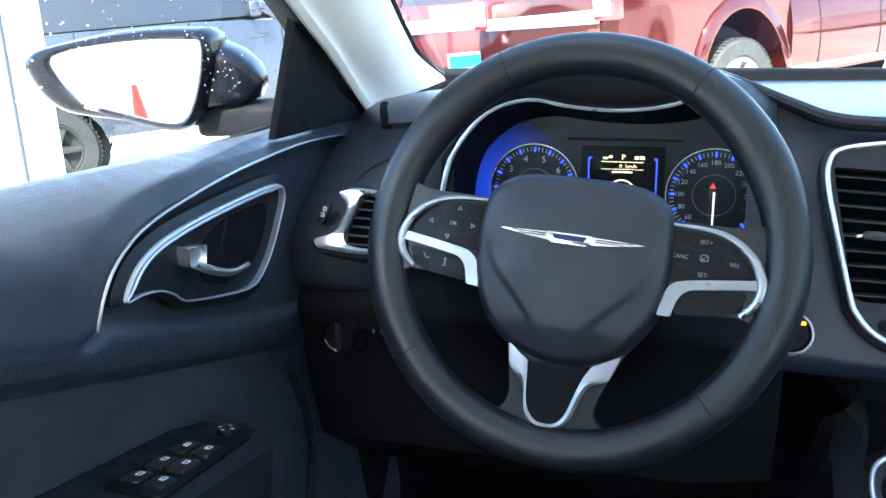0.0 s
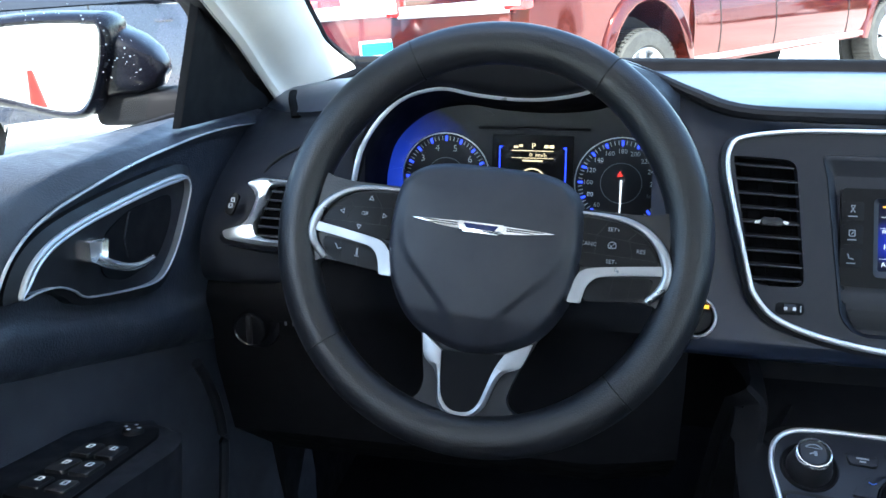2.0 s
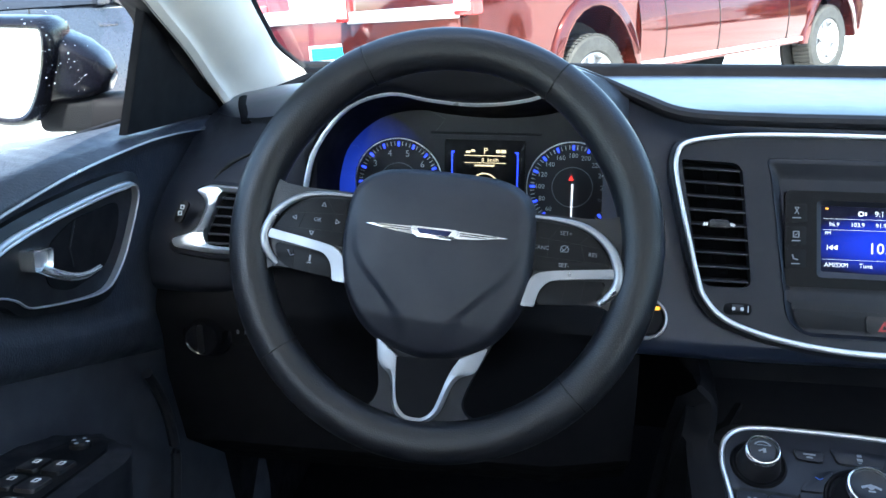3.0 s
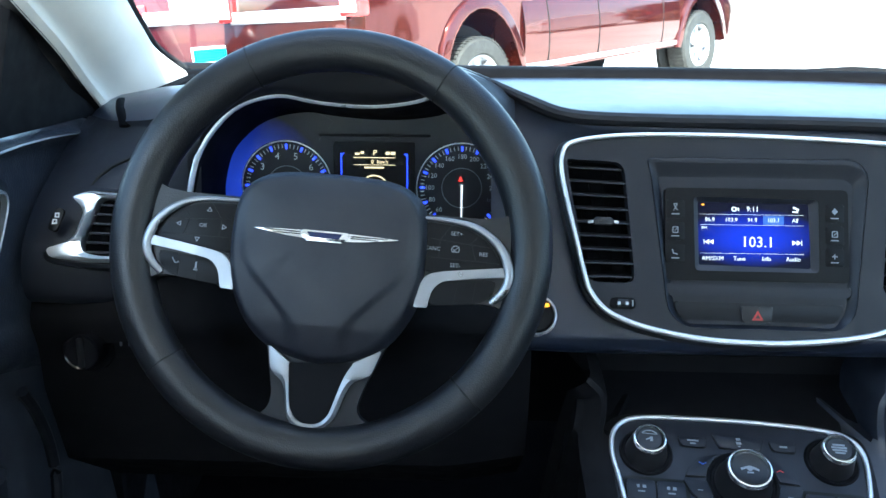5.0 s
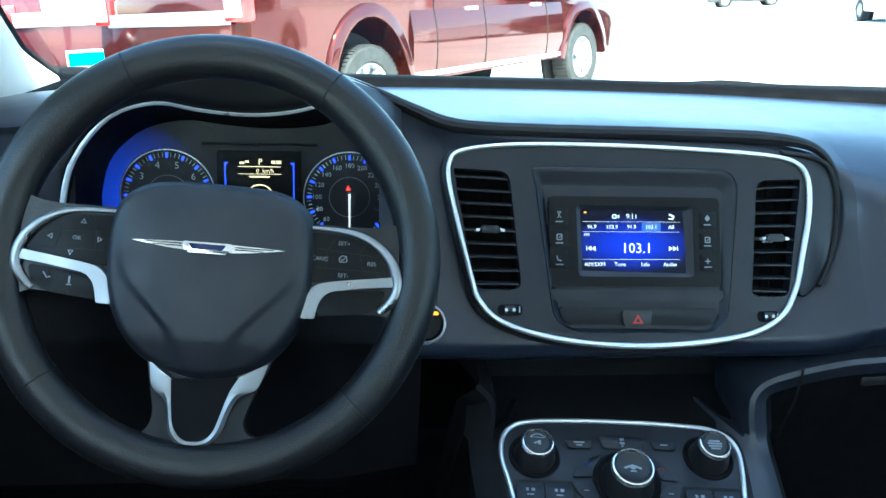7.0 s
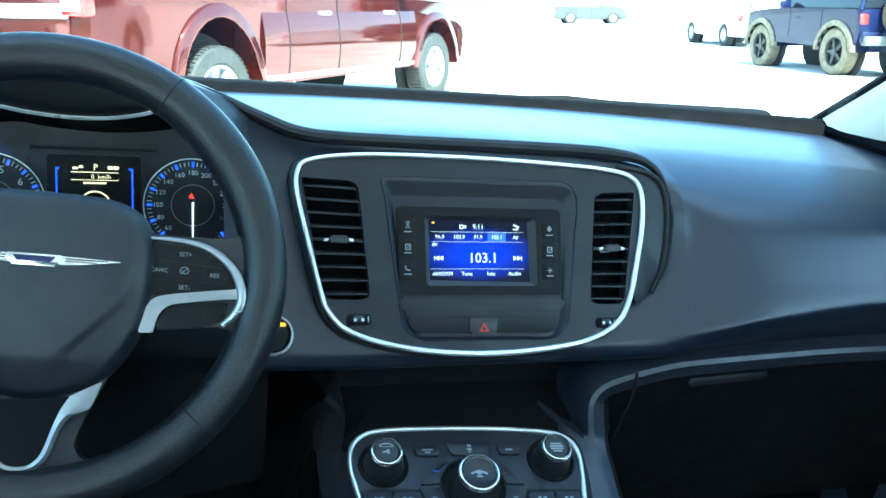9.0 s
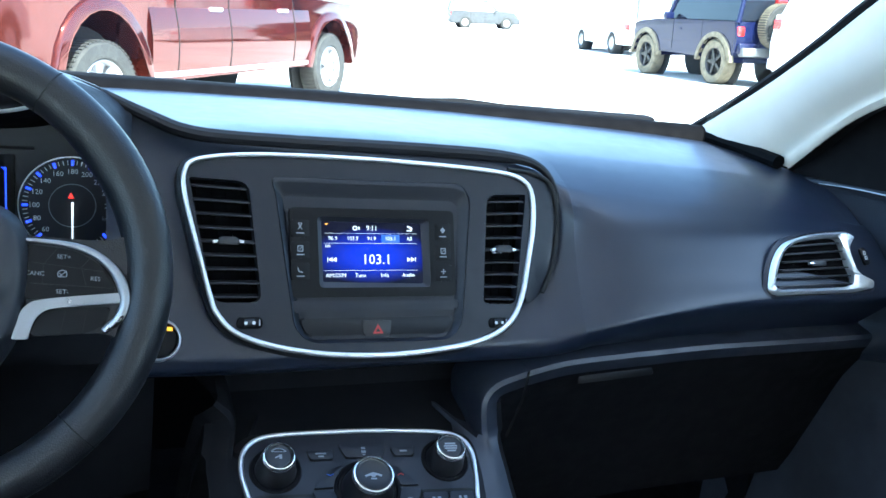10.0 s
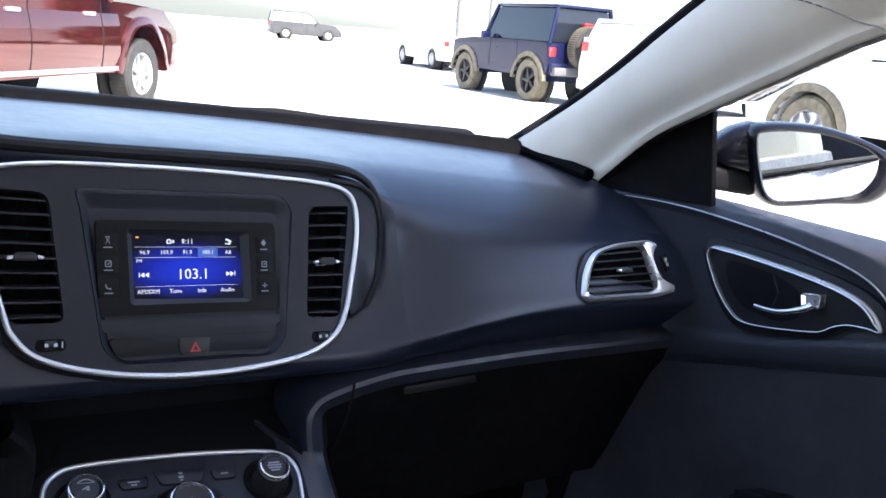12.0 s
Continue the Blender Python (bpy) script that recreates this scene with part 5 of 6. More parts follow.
    # heat mark and a seat mark in the top row
    band(at(sx, -0.0178, 0.0243, 0.0002), round_poly([(-0.0026, -0.0024), (0.0026, -0.0024), (0.0026, 0.0024), (-0.0026, 0.0024)], 0.0022), round_poly([(-0.0014, -0.0013), (0.0014, -0.0013), (0.0014, 0.0013), (-0.0014, 0.0013)], 0.001), 0.0002, bm=bm)
    box(at(sx, -0.0135, 0.0243, 0.0003), 0.0016, 0.0030, 0.0002, bm=bm)
    box(at(sx, 0.0438, 0.0257, 0.0003, -25), 0.0062, 0.0018, 0.0002, bm=bm)
    box(at(sx, 0.0455, 0.0234, 0.0003, 65), 0.0048, 0.0017, 0.0002, bm=bm)
    box(at(sx, 0.0420, 0.0222, 0.0003, 0), 0.0034, 0.0012, 0.0002, bm=bm)
    for y in (0.0188, 0.0083, -0.0205):
        box(at(sx, 0, y, 0.0002), 0.104, 0.00025, 0.0002, bm=bm)
    part("screen_symbol", bm, WHITEGLOW, scr)
    part("screen_tab", box(at(sx, 0.0217, 0.0133, 0.0001), 0.0205, 0.0088, 0.0002), BLUETAB, scr, "light blue selected station tab")
    part("screen_mark", box(at(sx, -0.0490, 0.0285, 0.0003), 0.0028, 0.0016, 0.0002), ORANGEGLOW, scr)
    for s in (-1, 1):
        for i, z in enumerate((0.8930, 0.8725, 0.8520)):
            x, z = deep([(-0.0767 if s < 0 else 0.0806, z - (0.0022 if s > 0 else 0.0))])[0]
            b = part("radio_button", prism(at(SR, x, (z - 0.9) * 1.0733, 0.0), round_poly([(-0.0098, -0.0092), (0.0098, -0.0092), (0.0098, 0.0092), (-0.0098, 0.0092)], 0.003), 0.0049, bevel=0.0006), GLOSS, rd)
            q = at(SR, x, (z - 0.9) * 1.0733 + 0.0012, 0.0050)
            bm = bmesh.new()
            if s < 0 and i == 0:
                for d in (60, -60):
                    box(at(q, 0, 0.001, 0, d), 0.0076, 0.0008, 0.0003, bm=bm)
                box(at(q, 0, 0.0042, 0), 0.0042, 0.0008, 0.0003, bm=bm)
            elif i == 1:
                band(q, round_poly([(-0.0030, -0.0030), (0.0030, -0.0030), (0.0030, 0.0035), (-0.0030, 0.0035)], 0.001, 2), round_poly([(-0.0021, -0.0021), (0.0021, -0.0021), (0.0021, 0.0026), (-0.0021, 0.0026)], 0.001, 2), 0.0003, bm=bm)
                box(at(q, 0.0004, 0.0004, 0.0001, 45), 0.0034, 0.0008, 0.0003, bm=bm)
            elif s < 0:
                tube([q @ Vector((-0.003, 0.0028, 0)), q @ Vector((-0.0018, -0.0012, 0)), q @ Vector((0.0024, -0.0022, 0))], 0.0007, n=6, bm=bm)
            elif i == 0:
                prism(q, [(-0.0030, 0.0008), (0, -0.0026), (0.0030, 0.0008), (0, 0.0044)], 0.0003, bm=bm)
            else:
                box(q, 0.0056, 0.0010, 0.0003, bm=bm)
                box(q, 0.0010, 0.0056, 0.0003, bm=bm)
            box(at(q, 0, -0.0060, 0), 0.0080, 0.0011, 0.0003, bm=bm)
            part("mark", bm, GREYPRINT, b)
    # shelf lip under the radio, and the pocket with the hazard button
    part("shelf_lip", prism(SR, round_poly(on_stack(deep([(-0.0855, 0.8128), (0.0950, 0.8108), (0.0985, 0.8225), (-0.0880, 0.8240)])), 0.004), 0.0052, bevel=0.0035, seg=4), BEZEL, t)
    part("blank_strip", prism(SR, round_poly(on_stack(deep([(-0.0690, 0.7900), (0.0830, 0.7885), (0.0925, 0.8060), (-0.0785, 0.8075)])), 0.006), 0.0026, bevel=0.0012), PLASTIC, t)
    hz = part("hazard_button", prism(SR, round_poly(on_stack(deep([(-0.0098, 0.7885), (0.0185, 0.7885), (0.0205, 0.8035), (-0.0118, 0.8040)])), 0.003), 0.0046, bevel=0.0012), BUTTON, t)
    hx, hzz = deep([(0.0050, 0.7948)])[0]
    q = at(SR, hx, (hzz - 0.9) * 1.0733, 0.0047)
    part("mark", band(q, [(-0.0058, -0.0042), (0.0058, -0.0042), (0, 0.0058)], [(-0.0026, -0.0024), (0.0026, -0.0024), (0, 0.0022)], 0.0004), REDPRINT, hz, "red hazard triangle")
    for x, z, w in ((-0.1275, 0.8047, 0.0190), (0.1475, 0.7975, 0.0175)):
        tw = part("thumb_wheel", prism(at(SP, x, (z - 0.9) * 1.0733), round_poly([(-w * 0.68, -0.0060), (w * 0.68, -0.0060), (w * 0.68, 0.0055), (-w * 0.68, 0.0055)], 0.005), 0.0012, bevel=0.0008), SHROUD, t)
        part("roller", tube([at(SP, x - 0.005, (z - 0.9) * 1.0733) @ Vector((0, 0, -0.001)), at(SP, x + 0.005, (z - 0.9) * 1.0733) @ Vector((0, 0, -0.001))], 0.0048, n=14), BUTTON, tw)
        bm = bmesh.new()
        for d in (-0.0042, 0.0036):
            prism(at(SP, x + d, (z - 0.9) * 1.0733, 0.0040), round_poly([(-0.0015, -0.0016), (0.0015, -0.0016), (0.0015, 0.0016), (-0.0015, 0.0016)], 0.0008), 0.0004, bm=bm)
        box(at(SP, x + 0.0098, (z - 0.9) * 1.0733, 0.0014), 0.0010, 0.0062, 0.0004, bm=bm)
        part("mark", bm, PRINT, tw)
    return t


SCREEN = bpy.data.materials.new("blue lit screen")
SCREEN.use_nodes = True
_n, _p = SCREEN.node_tree, SCREEN.node_tree.nodes["Principled BSDF"]
_c = _n.nodes.new("ShaderNodeTexCoord")
_g = _n.nodes.new("ShaderNodeTexGradient")
_g.gradient_type = "SPHERICAL"
_mp = _n.nodes.new("ShaderNodeMapping")
_mp.vector_type = "TEXTURE"
_mp.inputs["Location"].default_value, _mp.inputs["Scale"].default_value = (0.004, -0.02, 0.866), (0.075, 0.10, 0.030)
_r = _n.nodes.new("ShaderNodeValToRGB")
_r.color_ramp.elements[0].color, _r.color_ramp.elements[1].color = (0.0015, 0.002, 0.012, 1), (0.010, 0.035, 0.62, 1)
_r.color_ramp.elements[0].position, _r.color_ramp.elements[1].position = 0.05, 0.75
_n.links.new(_c.outputs["Object"], _mp.inputs[0])
_n.links.new(_mp.outputs[0], _g.inputs[0])
_n.links.new(_g.outputs[1], _r.inputs[0])
_n.links.new(_r.outputs[0], _p.inputs["Emission Color"])
_p.inputs["Emission Strength"].default_value = 0.22
_p.inputs["Base Color"].default_value, _p.inputs["Roughness"].default_value = (0.003, 0.003, 0.005, 1), 0.35
_p.inputs["Specular IOR Level"].default_value = 0.12
BLUETAB = glow_mat("selected tab", (0.03, 0.20, 0.9), 0.12)
centre_stack()


# ================= climate panel =================
def climate_panel():
    t = thing("climate_panel", HV.translation, "black climate control panel with three chrome-ringed knobs", "climate control")
    ring = [(-0.0884, 0.0575), (-0.045, 0.0600), (0.0, 0.0612), (0.045, 0.0608), (0.0953, 0.0575), (0.1170, 0.0490), (0.1262, 0.0320), (0.1250, 0.006), (0.1205, -0.022), (0.108, -0.09), (0.09, -0.115), (0.0, -0.12), (-0.09, -0.115), (-0.108, -0.09), (-0.1215, -0.022), (-0.1285, 0.010), (-0.1262, 0.036), (-0.1125, 0.0515)]
    o = smooth_line([(a, b, 0) for a, b in ring], 4, closed=True)
    part("plate", prism(HV, [(p.x, p.y) for p in o], 0.003, back=0.01), BEZEL, t)
    part("chrome_surround", tube([HV @ Vector((p.x, p.y, 0.004)) for p in o], 0.0027, closed=True, n=10, up=HV.col[2].to_3d()), SATIN, t, "thin bright surround")
    part("outer_lip", band(HV, [(p.x * 1.09, p.y * 1.12) for p in o], [(p.x, p.y) for p in o], -0.001, back=0.02, rise=0.005), PLASTIC, t)
    for x, y, r, h in ((-0.0938, 0.0150, 0.0168, 0.026), (0.0925, 0.0218, 0.0168, 0.026), (0.0000, -0.0115, 0.0220, 0.029)):
        q = at(HV, x, y, 0.003)
        part("knob_well", turned(q, [(0.0, 0.0004), (r * 1.40, 0.0004), (r * 1.48, 0.0022), (r * 1.56, 0.0022), (r * 1.62, 0.0)], 40), SHROUD, t)
        k = part("knob", turned(q, [(0.0, h - 0.0012), (r * 0.70, h - 0.0012), (r * 0.78, h), (r * 0.95, h - 0.002), (r * 1.06, h * 0.72), (r * 1.20, h * 0.22), (r * 1.28, 0.001), (r * 1.28, 0.0)], 44), BUTTON, t)
        part("knob_ring", turned(q, [(r * 0.86, h - 0.0010), (r * 0.885, h + 0.0014), (r * 0.955, h + 0.0010), (r * 1.0, h - 0.0028), (r * 0.985, h - 0.0045)], 44), CHROME, k, "chrome ring round the knob")
        bm = bmesh.new()
        if r > 0.02:
            turned(at(q, 0, 0.0005, h - 0.0011), [(0.0, 0.0004), (0.0028, 0.0004), (0.003, 0.0)], 14, bm=bm)
            for s in (-1, 1):
                box(at(q, s * 0.0055, 0.0002, h - 0.0009, -s * 22), 0.0070, 0.0022, 0.0004, bm=bm)
            box(at(q, 0, -0.0042, h - 0.0009), 0.0060, 0.0016, 0.0004, bm=bm)
        elif x < 0:
            box(at(q, 0.0016, 0, h - 0.0009, 0), 0.0028, 0.0048, 0.0004, bm=bm)
            box(at(q, -0.0018, -0.0002, h - 0.0009, 25), 0.0046, 0.0014, 0.0004, bm=bm)
            band(at(q, 0, 0.0005, h - 0.0011), [(0.0098 * math.cos(a), 0.0098 * math.sin(a)) for a in np.linspace(0.6, 2.5, 12)], [(0.0088 * math.cos(a), 0.0088 * math.sin(a)) for a in np.linspace(0.6, 2.5, 12)], 0.0004, bm=bm)
        else:
            for d, w in ((0.0045, 0.0120), (0.0015, 0.0150), (-0.0015, 0.0140), (-0.0045, 0.0100)):
                box(at(q, 0, d, h - 0.0009), w, 0.0019, 0.0004, bm=bm)
        part("mark", bm, GREYPRINT, k)

    def key(pts, x, y, bars, r=0.003, up=0.0022):
        b = part("climate_button", prism(at(HV, x, y, 0.003), round_poly(pts, r), up, bevel=0.001), BEZEL, t)
        part("button_gap", band(at(HV, x, y, 0.003), [(p.x * 1.0 + math.copysign(0.0009, p.x), p.y + math.copysign(0.0009, p.y)) for p in round_poly(pts, r)], [(p.x, p.y) for p in round_poly(pts, r)], 0.0004), SEAM, b)
        if bars:
            bm = bmesh.new()
            for dx, dy, w, h in bars:
                box(at(HV, x + dx, y + dy, 0.003 + up + 0.0002), w, h, 0.0003, bm=bm)
            part("mark", bm, GREYPRINT, b)

    slab = lambda w, h, k=0.0: [(-w + k, -h), (w - k, -h), (w, h), (-w, h)]
    key(slab(0.0145, 0.0058, 0.0025), -0.0452, 0.0312, ((0, 0.0012, 0.0115, 0.0018), (0, -0.0022, 0.0060, 0.0018)))
    key(slab(0.0265, 0.0082, 0.0065), 0.0014, 0.0350, ((0, 0.0032, 0.0044, 0.0028), (0, -0.0015, 0.0050, 0.0030), (0, -0.0050, 0.0030, 0.0012)))
    key(slab(0.0138, 0.0055, 0.0030), 0.0462, 0.0335, ((0, 0, 0.0080, 0.0020),))
    for s in (-1, 1):
        fan = [(s * a, b) for a, b in ((0.0230, 0.0185), (0.0400, 0.0130), (0.0510, 0.0030), (0.0562, -0.0088), (0.0360, -0.0082), (0.0335, 0.0020), (0.0270, 0.0110))]
        cx, cy = sum(p[0] for p in fan) / 7, sum(p[1] for p in fan) / 7
        key([(a - cx, b - cy) for a, b in fan], cx, cy, (), 0.002)
        mk = [HV @ Vector((cx + d, cy + 0.001 - abs(d) * 0.6 * s, 0.0054)) for d in (-0.0035, 0.0, 0.0035)]
        part("temperature_mark", tube(mk, 0.0006, n=6), BLUEMARK if s < 0 else REDPRINT, t, "blue cool mark" if s < 0 else "red warm mark")
        fan = [(s * a, b) for a, b in ((0.0362, -0.0128), (0.0582, -0.0132), (0.0520, -0.0275), (0.0400, -0.0380), (0.0310, -0.0300))]
        cx, cy = sum(p[0] for p in fan) / 5, sum(p[1] for p in fan) / 5
        key([(a - cx, b - cy) for a, b in fan], cx, cy, ((0, 0, 0.005, 0.001),), 0.002)
        part("key_slot", prism(at(HV, s * 0.0865, -0.030, 0.0030), round_poly([(-0.0330, -0.016), (0.0330, -0.016), (0.0330, 0.016), (-0.0330, 0.016)], 0.008), 0.0006), SEAM, t, "dark slot round two keys")
        for i in range(2):
            x = s * (0.0720 + 0.0295 * i)
            key(slab(0.0138, 0.0125), x, -0.0318, ((-0.003, 0.005, 0.0028, 0.0032), (0.003, 0.005, 0.0036, 0.0032), (0, -0.0005, 0.0070, 0.0014)), 0.003, 0.004)
    return t


climate_panel()


# ================= outer air outlets, light switch, starter =================
def side_vent(s):
    t = thing("side_vent", (s * 0.62, -0.05, 0.83), "slatted dashboard air outlet with a satin silver frame", "air vent")
    m = frame_at((-0.62 if s < 0 else 0.604, -0.049, 0.866), (1, -s * 0.02, 0), (0, 0.58, 1.0))
    k, up = (0.88, 0.0095) if s < 0 else (1.0, 0.0)
    pts = [(-0.0930, -0.0388), (0.0353, -0.0362), (0.0708, -0.0307), (0.0756, -0.0211), (0.0492, -0.0125), (0.0402, 0.0240), (0.0542, 0.0380), (0.0388, 0.0451), (-0.0280, 0.0397), (-0.0720, 0.0277), (-0.0928, 0.0011), (-0.1028, -0.0325)]
    inn = [(-0.0830, -0.0320), (0.0229, -0.0292), (0.0375, -0.0255), (0.0420, -0.0160), (0.0400, -0.0060), (0.0310, 0.0250), (0.0285, 0.0345), (0.0230, 0.0382), (-0.0219, 0.0347), (-0.0628, 0.0244), (-0.0809, 0.0014), (-0.0924, -0.0286)]
    bend = [0.012, 0.010, 0.004, 0.006, 0.015, 0.012, 0.004, 0.006, 0.02, 0.02, 0.02, 0.012]
    fl = lambda ps: [(s * q[0], q[1] * k + up) for q in ps]
    ring_out, ring_in = fl(round_poly(pts, bend)), fl(round_poly(inn, bend))
    mid = [((a[0] + b[0]) / 2, (a[1] + b[1]) / 2) for a, b in zip(ring_out, ring_in)]
    bm = bmesh.new()
    lev = [[bm.verts.new(m @ Vector((p[0], p[1], h))) for p in line] for line, h in ((ring_out, -0.010), (ring_out, 0.0040), (mid, 0.0072), (ring_in, 0.0045), (ring_in, -0.008))]
    for a, b in zip(lev, lev[1:]):
        for i in range(len(mid)):
            j = (i + 1) % len(mid)
            bm.faces.new((a[i], a[j], b[j], b[i]))
    part("vent_frame", bm, SATIN, t, "satin silver frame", sharp=60)
    part("vent_gap", band(m, [(a[0] * 1.02, (a[1] - up) * 1.05 + up) for a in ring_out], ring_out, 0.0012, back=0.03), SEAM, t)
    # driver's plate takes the shaded copy of the dash skin
    part("vent_plate", band(m, [(a[0] * 1.07, (a[1] - up) * 1.14 + up) for a in ring_out], [(a[0] * 1.02, (a[1] - up) * 1.05 + up) for a in ring_out], -0.001, back=0.03, rise=0.0025), SIDEFACE if s < 0 else PAD, t)
    four = fl([(-0.0880, -0.0315), (0.0410, -0.0285), (0.0270, 0.0365), (-0.0600, 0.0300)])
    if s < 0:
        four = [four[1], four[0], four[3], four[2]]
    v = louvre_vent(t, at(m, 0, 0, 0.0035), four, 6, "slats", tabs=False, tilt=16, deep=0.0095, radius=0.010)
    tx, ty = fl([(-0.018, 0.0015)])[0]
    part("tab", prism(at(m, tx, ty, 0.0035), round_poly([(-0.012, -0.003), (0.012, -0.003), (0.012, 0.003), (-0.012, 0.003)], 0.002), 0.004, bevel=0.001), BUTTON, v)
    part("tab_tip", prism(at(m, tx - s * 0.012, ty, 0.0035), round_poly([(-0.003, -0.0014), (0.003, -0.0014), (0.003, 0.0014), (-0.003, 0.0014)], 0.001), 0.0045), SATIN, v)
    wx, wy = fl([(0.0690, 0.0125)])[0]
    w = part("thumb_wheel", prism(at(m, wx, wy, -0.002, s * 16), round_poly([(-0.0050, -0.0120), (0.0050, -0.0120), (0.0050, 0.0120), (-0.0050, 0.0120)], 0.004), 0.0035, bevel=0.001), GLOSS, t)
    bm = bmesh.new()
    for d in (-0.0022, 0.0042):
        band(at(m, wx - s * d * 0.29, wy + d, 0.0018), [(-0.0022, -0.0024), (0.0022, -0.0024), (0.0022, 0.0024), (-0.0022, 0.0024)], [(-0.0011, -0.0013), (0.0011, -0.0013), (0.0011, 0.0013), (-0.0011, 0.0013)], 0.0003, bm=bm)
    part("mark", bm, PRINT, w)


for s in (-1, 1):
    side_vent(s)

lk = thing("light_switch", (-0.672, -0.045, 0.735), "round black headlamp switch on the knee panel", "light switch")
q = frame_at((-0.672, -0.0455, 0.750), (1, 0, 0), (0, 0.05, 1))
part("collar", turned(q, [(0.0, 0.002), (0.027, 0.002), (0.029, 0.0)], 32), PIANO, lk)
kb = part("knob", turned(q, [(0.0, 0.018), (0.016, 0.018), (0.0185, 0.015), (0.020, 0.002)], 28), PIANO, lk)
part("ring", turned(q, [(0.0165, 0.0180), (0.0178, 0.0190), (0.0192, 0.0165), (0.0196, 0.013)], 28), PIANO, kb, "shiny black ring round the knob")
part("grip", box(at(q, 0, 0, 0.019), 0.006, 0.032, 0.006, 0.002), BUTTON, kb)
bm = bmesh.new()
for a in (60, 85, 110, 135):
    box(q @ Matrix.Rotation(radians(a), 4, "Z") @ pose(0.0245, 0, 0.0022), 0.003, 0.003, 0.0004, bm=bm)
part("mark", bm, GREYPRINT, lk)
dm = thing("dimmer_switch", (-0.632, -0.045, 0.742), "small black dimmer wheel with white marks", "dimmer switch")
q = frame_at((-0.632, -0.0455, 0.752), (1, 0, 0), (0, 0.05, 1))
part("plate", prism(q, round_poly([(-0.012, -0.014), (0.012, -0.014), (0.012, 0.014), (-0.012, 0.014)], 0.003), 0.002, bevel=0.001), GLOSS, dm)
bm = bmesh.new()
for d in (-0.005, 0.004):
    box(at(q, d, 0.002, 0.0022), 0.0026, 0.005, 0.0004, bm=bm)
part("mark", bm, GREYPRINT, dm)

ig = thing("start_button", (-0.205, -0.03, 0.775), "round chrome-ringed start button with an orange lamp", "start button")
q = frame_at((-0.214, -0.045, 0.793), (1, 0, 0), (0, 0.5, 1))
part("ring", turned(q, [(0.0175, 0.004), (0.0185, 0.0065), (0.0198, 0.006), (0.021, 0.0), (0.021, -0.01)], 36), DULLTRIM, ig, "satin silver ring")
part("cap", turned(q, [(0.0, 0.005), (0.015, 0.005), (0.0175, 0.003), (0.0175, -0.01)], 32), GLOSS, ig)
part("lamp", box(at(q, 0.010, 0.010, 0.0054), 0.005, 0.0035, 0.0006), ORANGEGLOW, ig, "small orange lamp")


# ================= door mirrors =================
def door_mirror(s, inner, outer, high, glass):
    """Housing, bezel and glass; inner and outer: plan places of the glass's two ends; glass: its outline, outboard as +x."""
    t = thing("door_mirror", (s * 0.84, inner[1], 0.96), "gloss black door mirror with raindrops" if s < 0 else "gloss black passenger door mirror", "door mirror")
    a, b = Vector((inner[0], inner[1], 0)), Vector((outer[0], outer[1], 0))
    u = (b - a).normalized() if s > 0 else (a - b).normalized()
    m = frame_at(((a.x + b.x) / 2, (a.y + b.y) / 2, high), u, (0, 0, 1))
    o = smooth_line([(x, y, 0) for x, y in glass], 4, closed=True)
    n_o = len(o)

    def ring(grow, wide, z, shrink=1.0):
        """The outline moved outwards by grow, its outboard end by wide more."""
        out = []
        for i, p in enumerate(o):
            d = (o[(i + 1) % n_o] - o[i - 1]).normalized()
            nrm = Vector((-d.y, d.x, 0)) if (o[0].cross(o[n_o // 4]).z < 0) else Vector((d.y, -d.x, 0))
            q = p + nrm * grow + Vector((wide * ease((p.x - 0.01) / 0.08), -0.25 * wide * ease((p.x - 0.01) / 0.08), 0))
            out.append(m @ Vector((s * q.x * shrink, q.y * shrink, z)))
        return out

    part("glass", prism(m, [(s * p.x, p.y) for p in o], 0.0, back=0.004), MIRROR, t, "mirror glass")
    rings = [ring(0.0, 0, -0.003), ring(0.0, 0, 0.003), ring(0.004, 0.003, 0.0065), ring(0.008, 0.016, 0.003), ring(0.0115, 0.027, -0.010), ring(0.013, 0.029, -0.03), ring(0.011, 0.022, -0.06), ring(0.0, 0.005, -0.095), ring(0.0, 0.0, -0.118, 0.6), ring(0.0, 0.0, -0.124, 0.2)]
    part("housing", loft(rings, closed=True), MIRRORCASE, t, sharp=50)
    inb = min(p.x for p in o)
    cap = []
    for d, lo, hi, deep in ((0.035, -0.044, 0.050, 0.046), (0.0, -0.036, 0.049, 0.046), (-0.027, -0.033, 0.036, 0.042), (-0.046, -0.026, 0.020, 0.034), (-0.055, -0.012, 0.006, 0.018), (-0.057, -0.008, 0.002, 0.010), (-0.0575, -0.0035, -0.0025, 0.001)):
        row = []
        for j in range(28):
            q = 2 * math.pi * j / 28
            cy, sz = math.copysign(abs(math.cos(q)) ** 0.55, math.cos(q)), math.copysign(abs(math.sin(q)) ** 0.55, math.sin(q))
            row.append(m @ Vector((s * (inb + d), (lo + hi) / 2 + (hi - lo) / 2 * sz, -0.060 + deep * cy)))
        cap.append(row)
    part("cap", loft(cap, closed=True), MIRRORCASE, t, sharp=40)
    reach = abs((m.inverted() @ Vector((s * 0.792, inner[1] + 0.06, high))).x) + inb   # from the cap to the door
    part("foot", box(m @ pose(s * (inb + 0.03 - (reach + 0.03) / 2), -0.051, -0.065), reach + 0.03, 0.040, 0.075, 0.010, 3), SHROUD, t, "matt black mirror foot")
    if s < 0:
        rnd = random.Random(5)
        bm = bmesh.new()
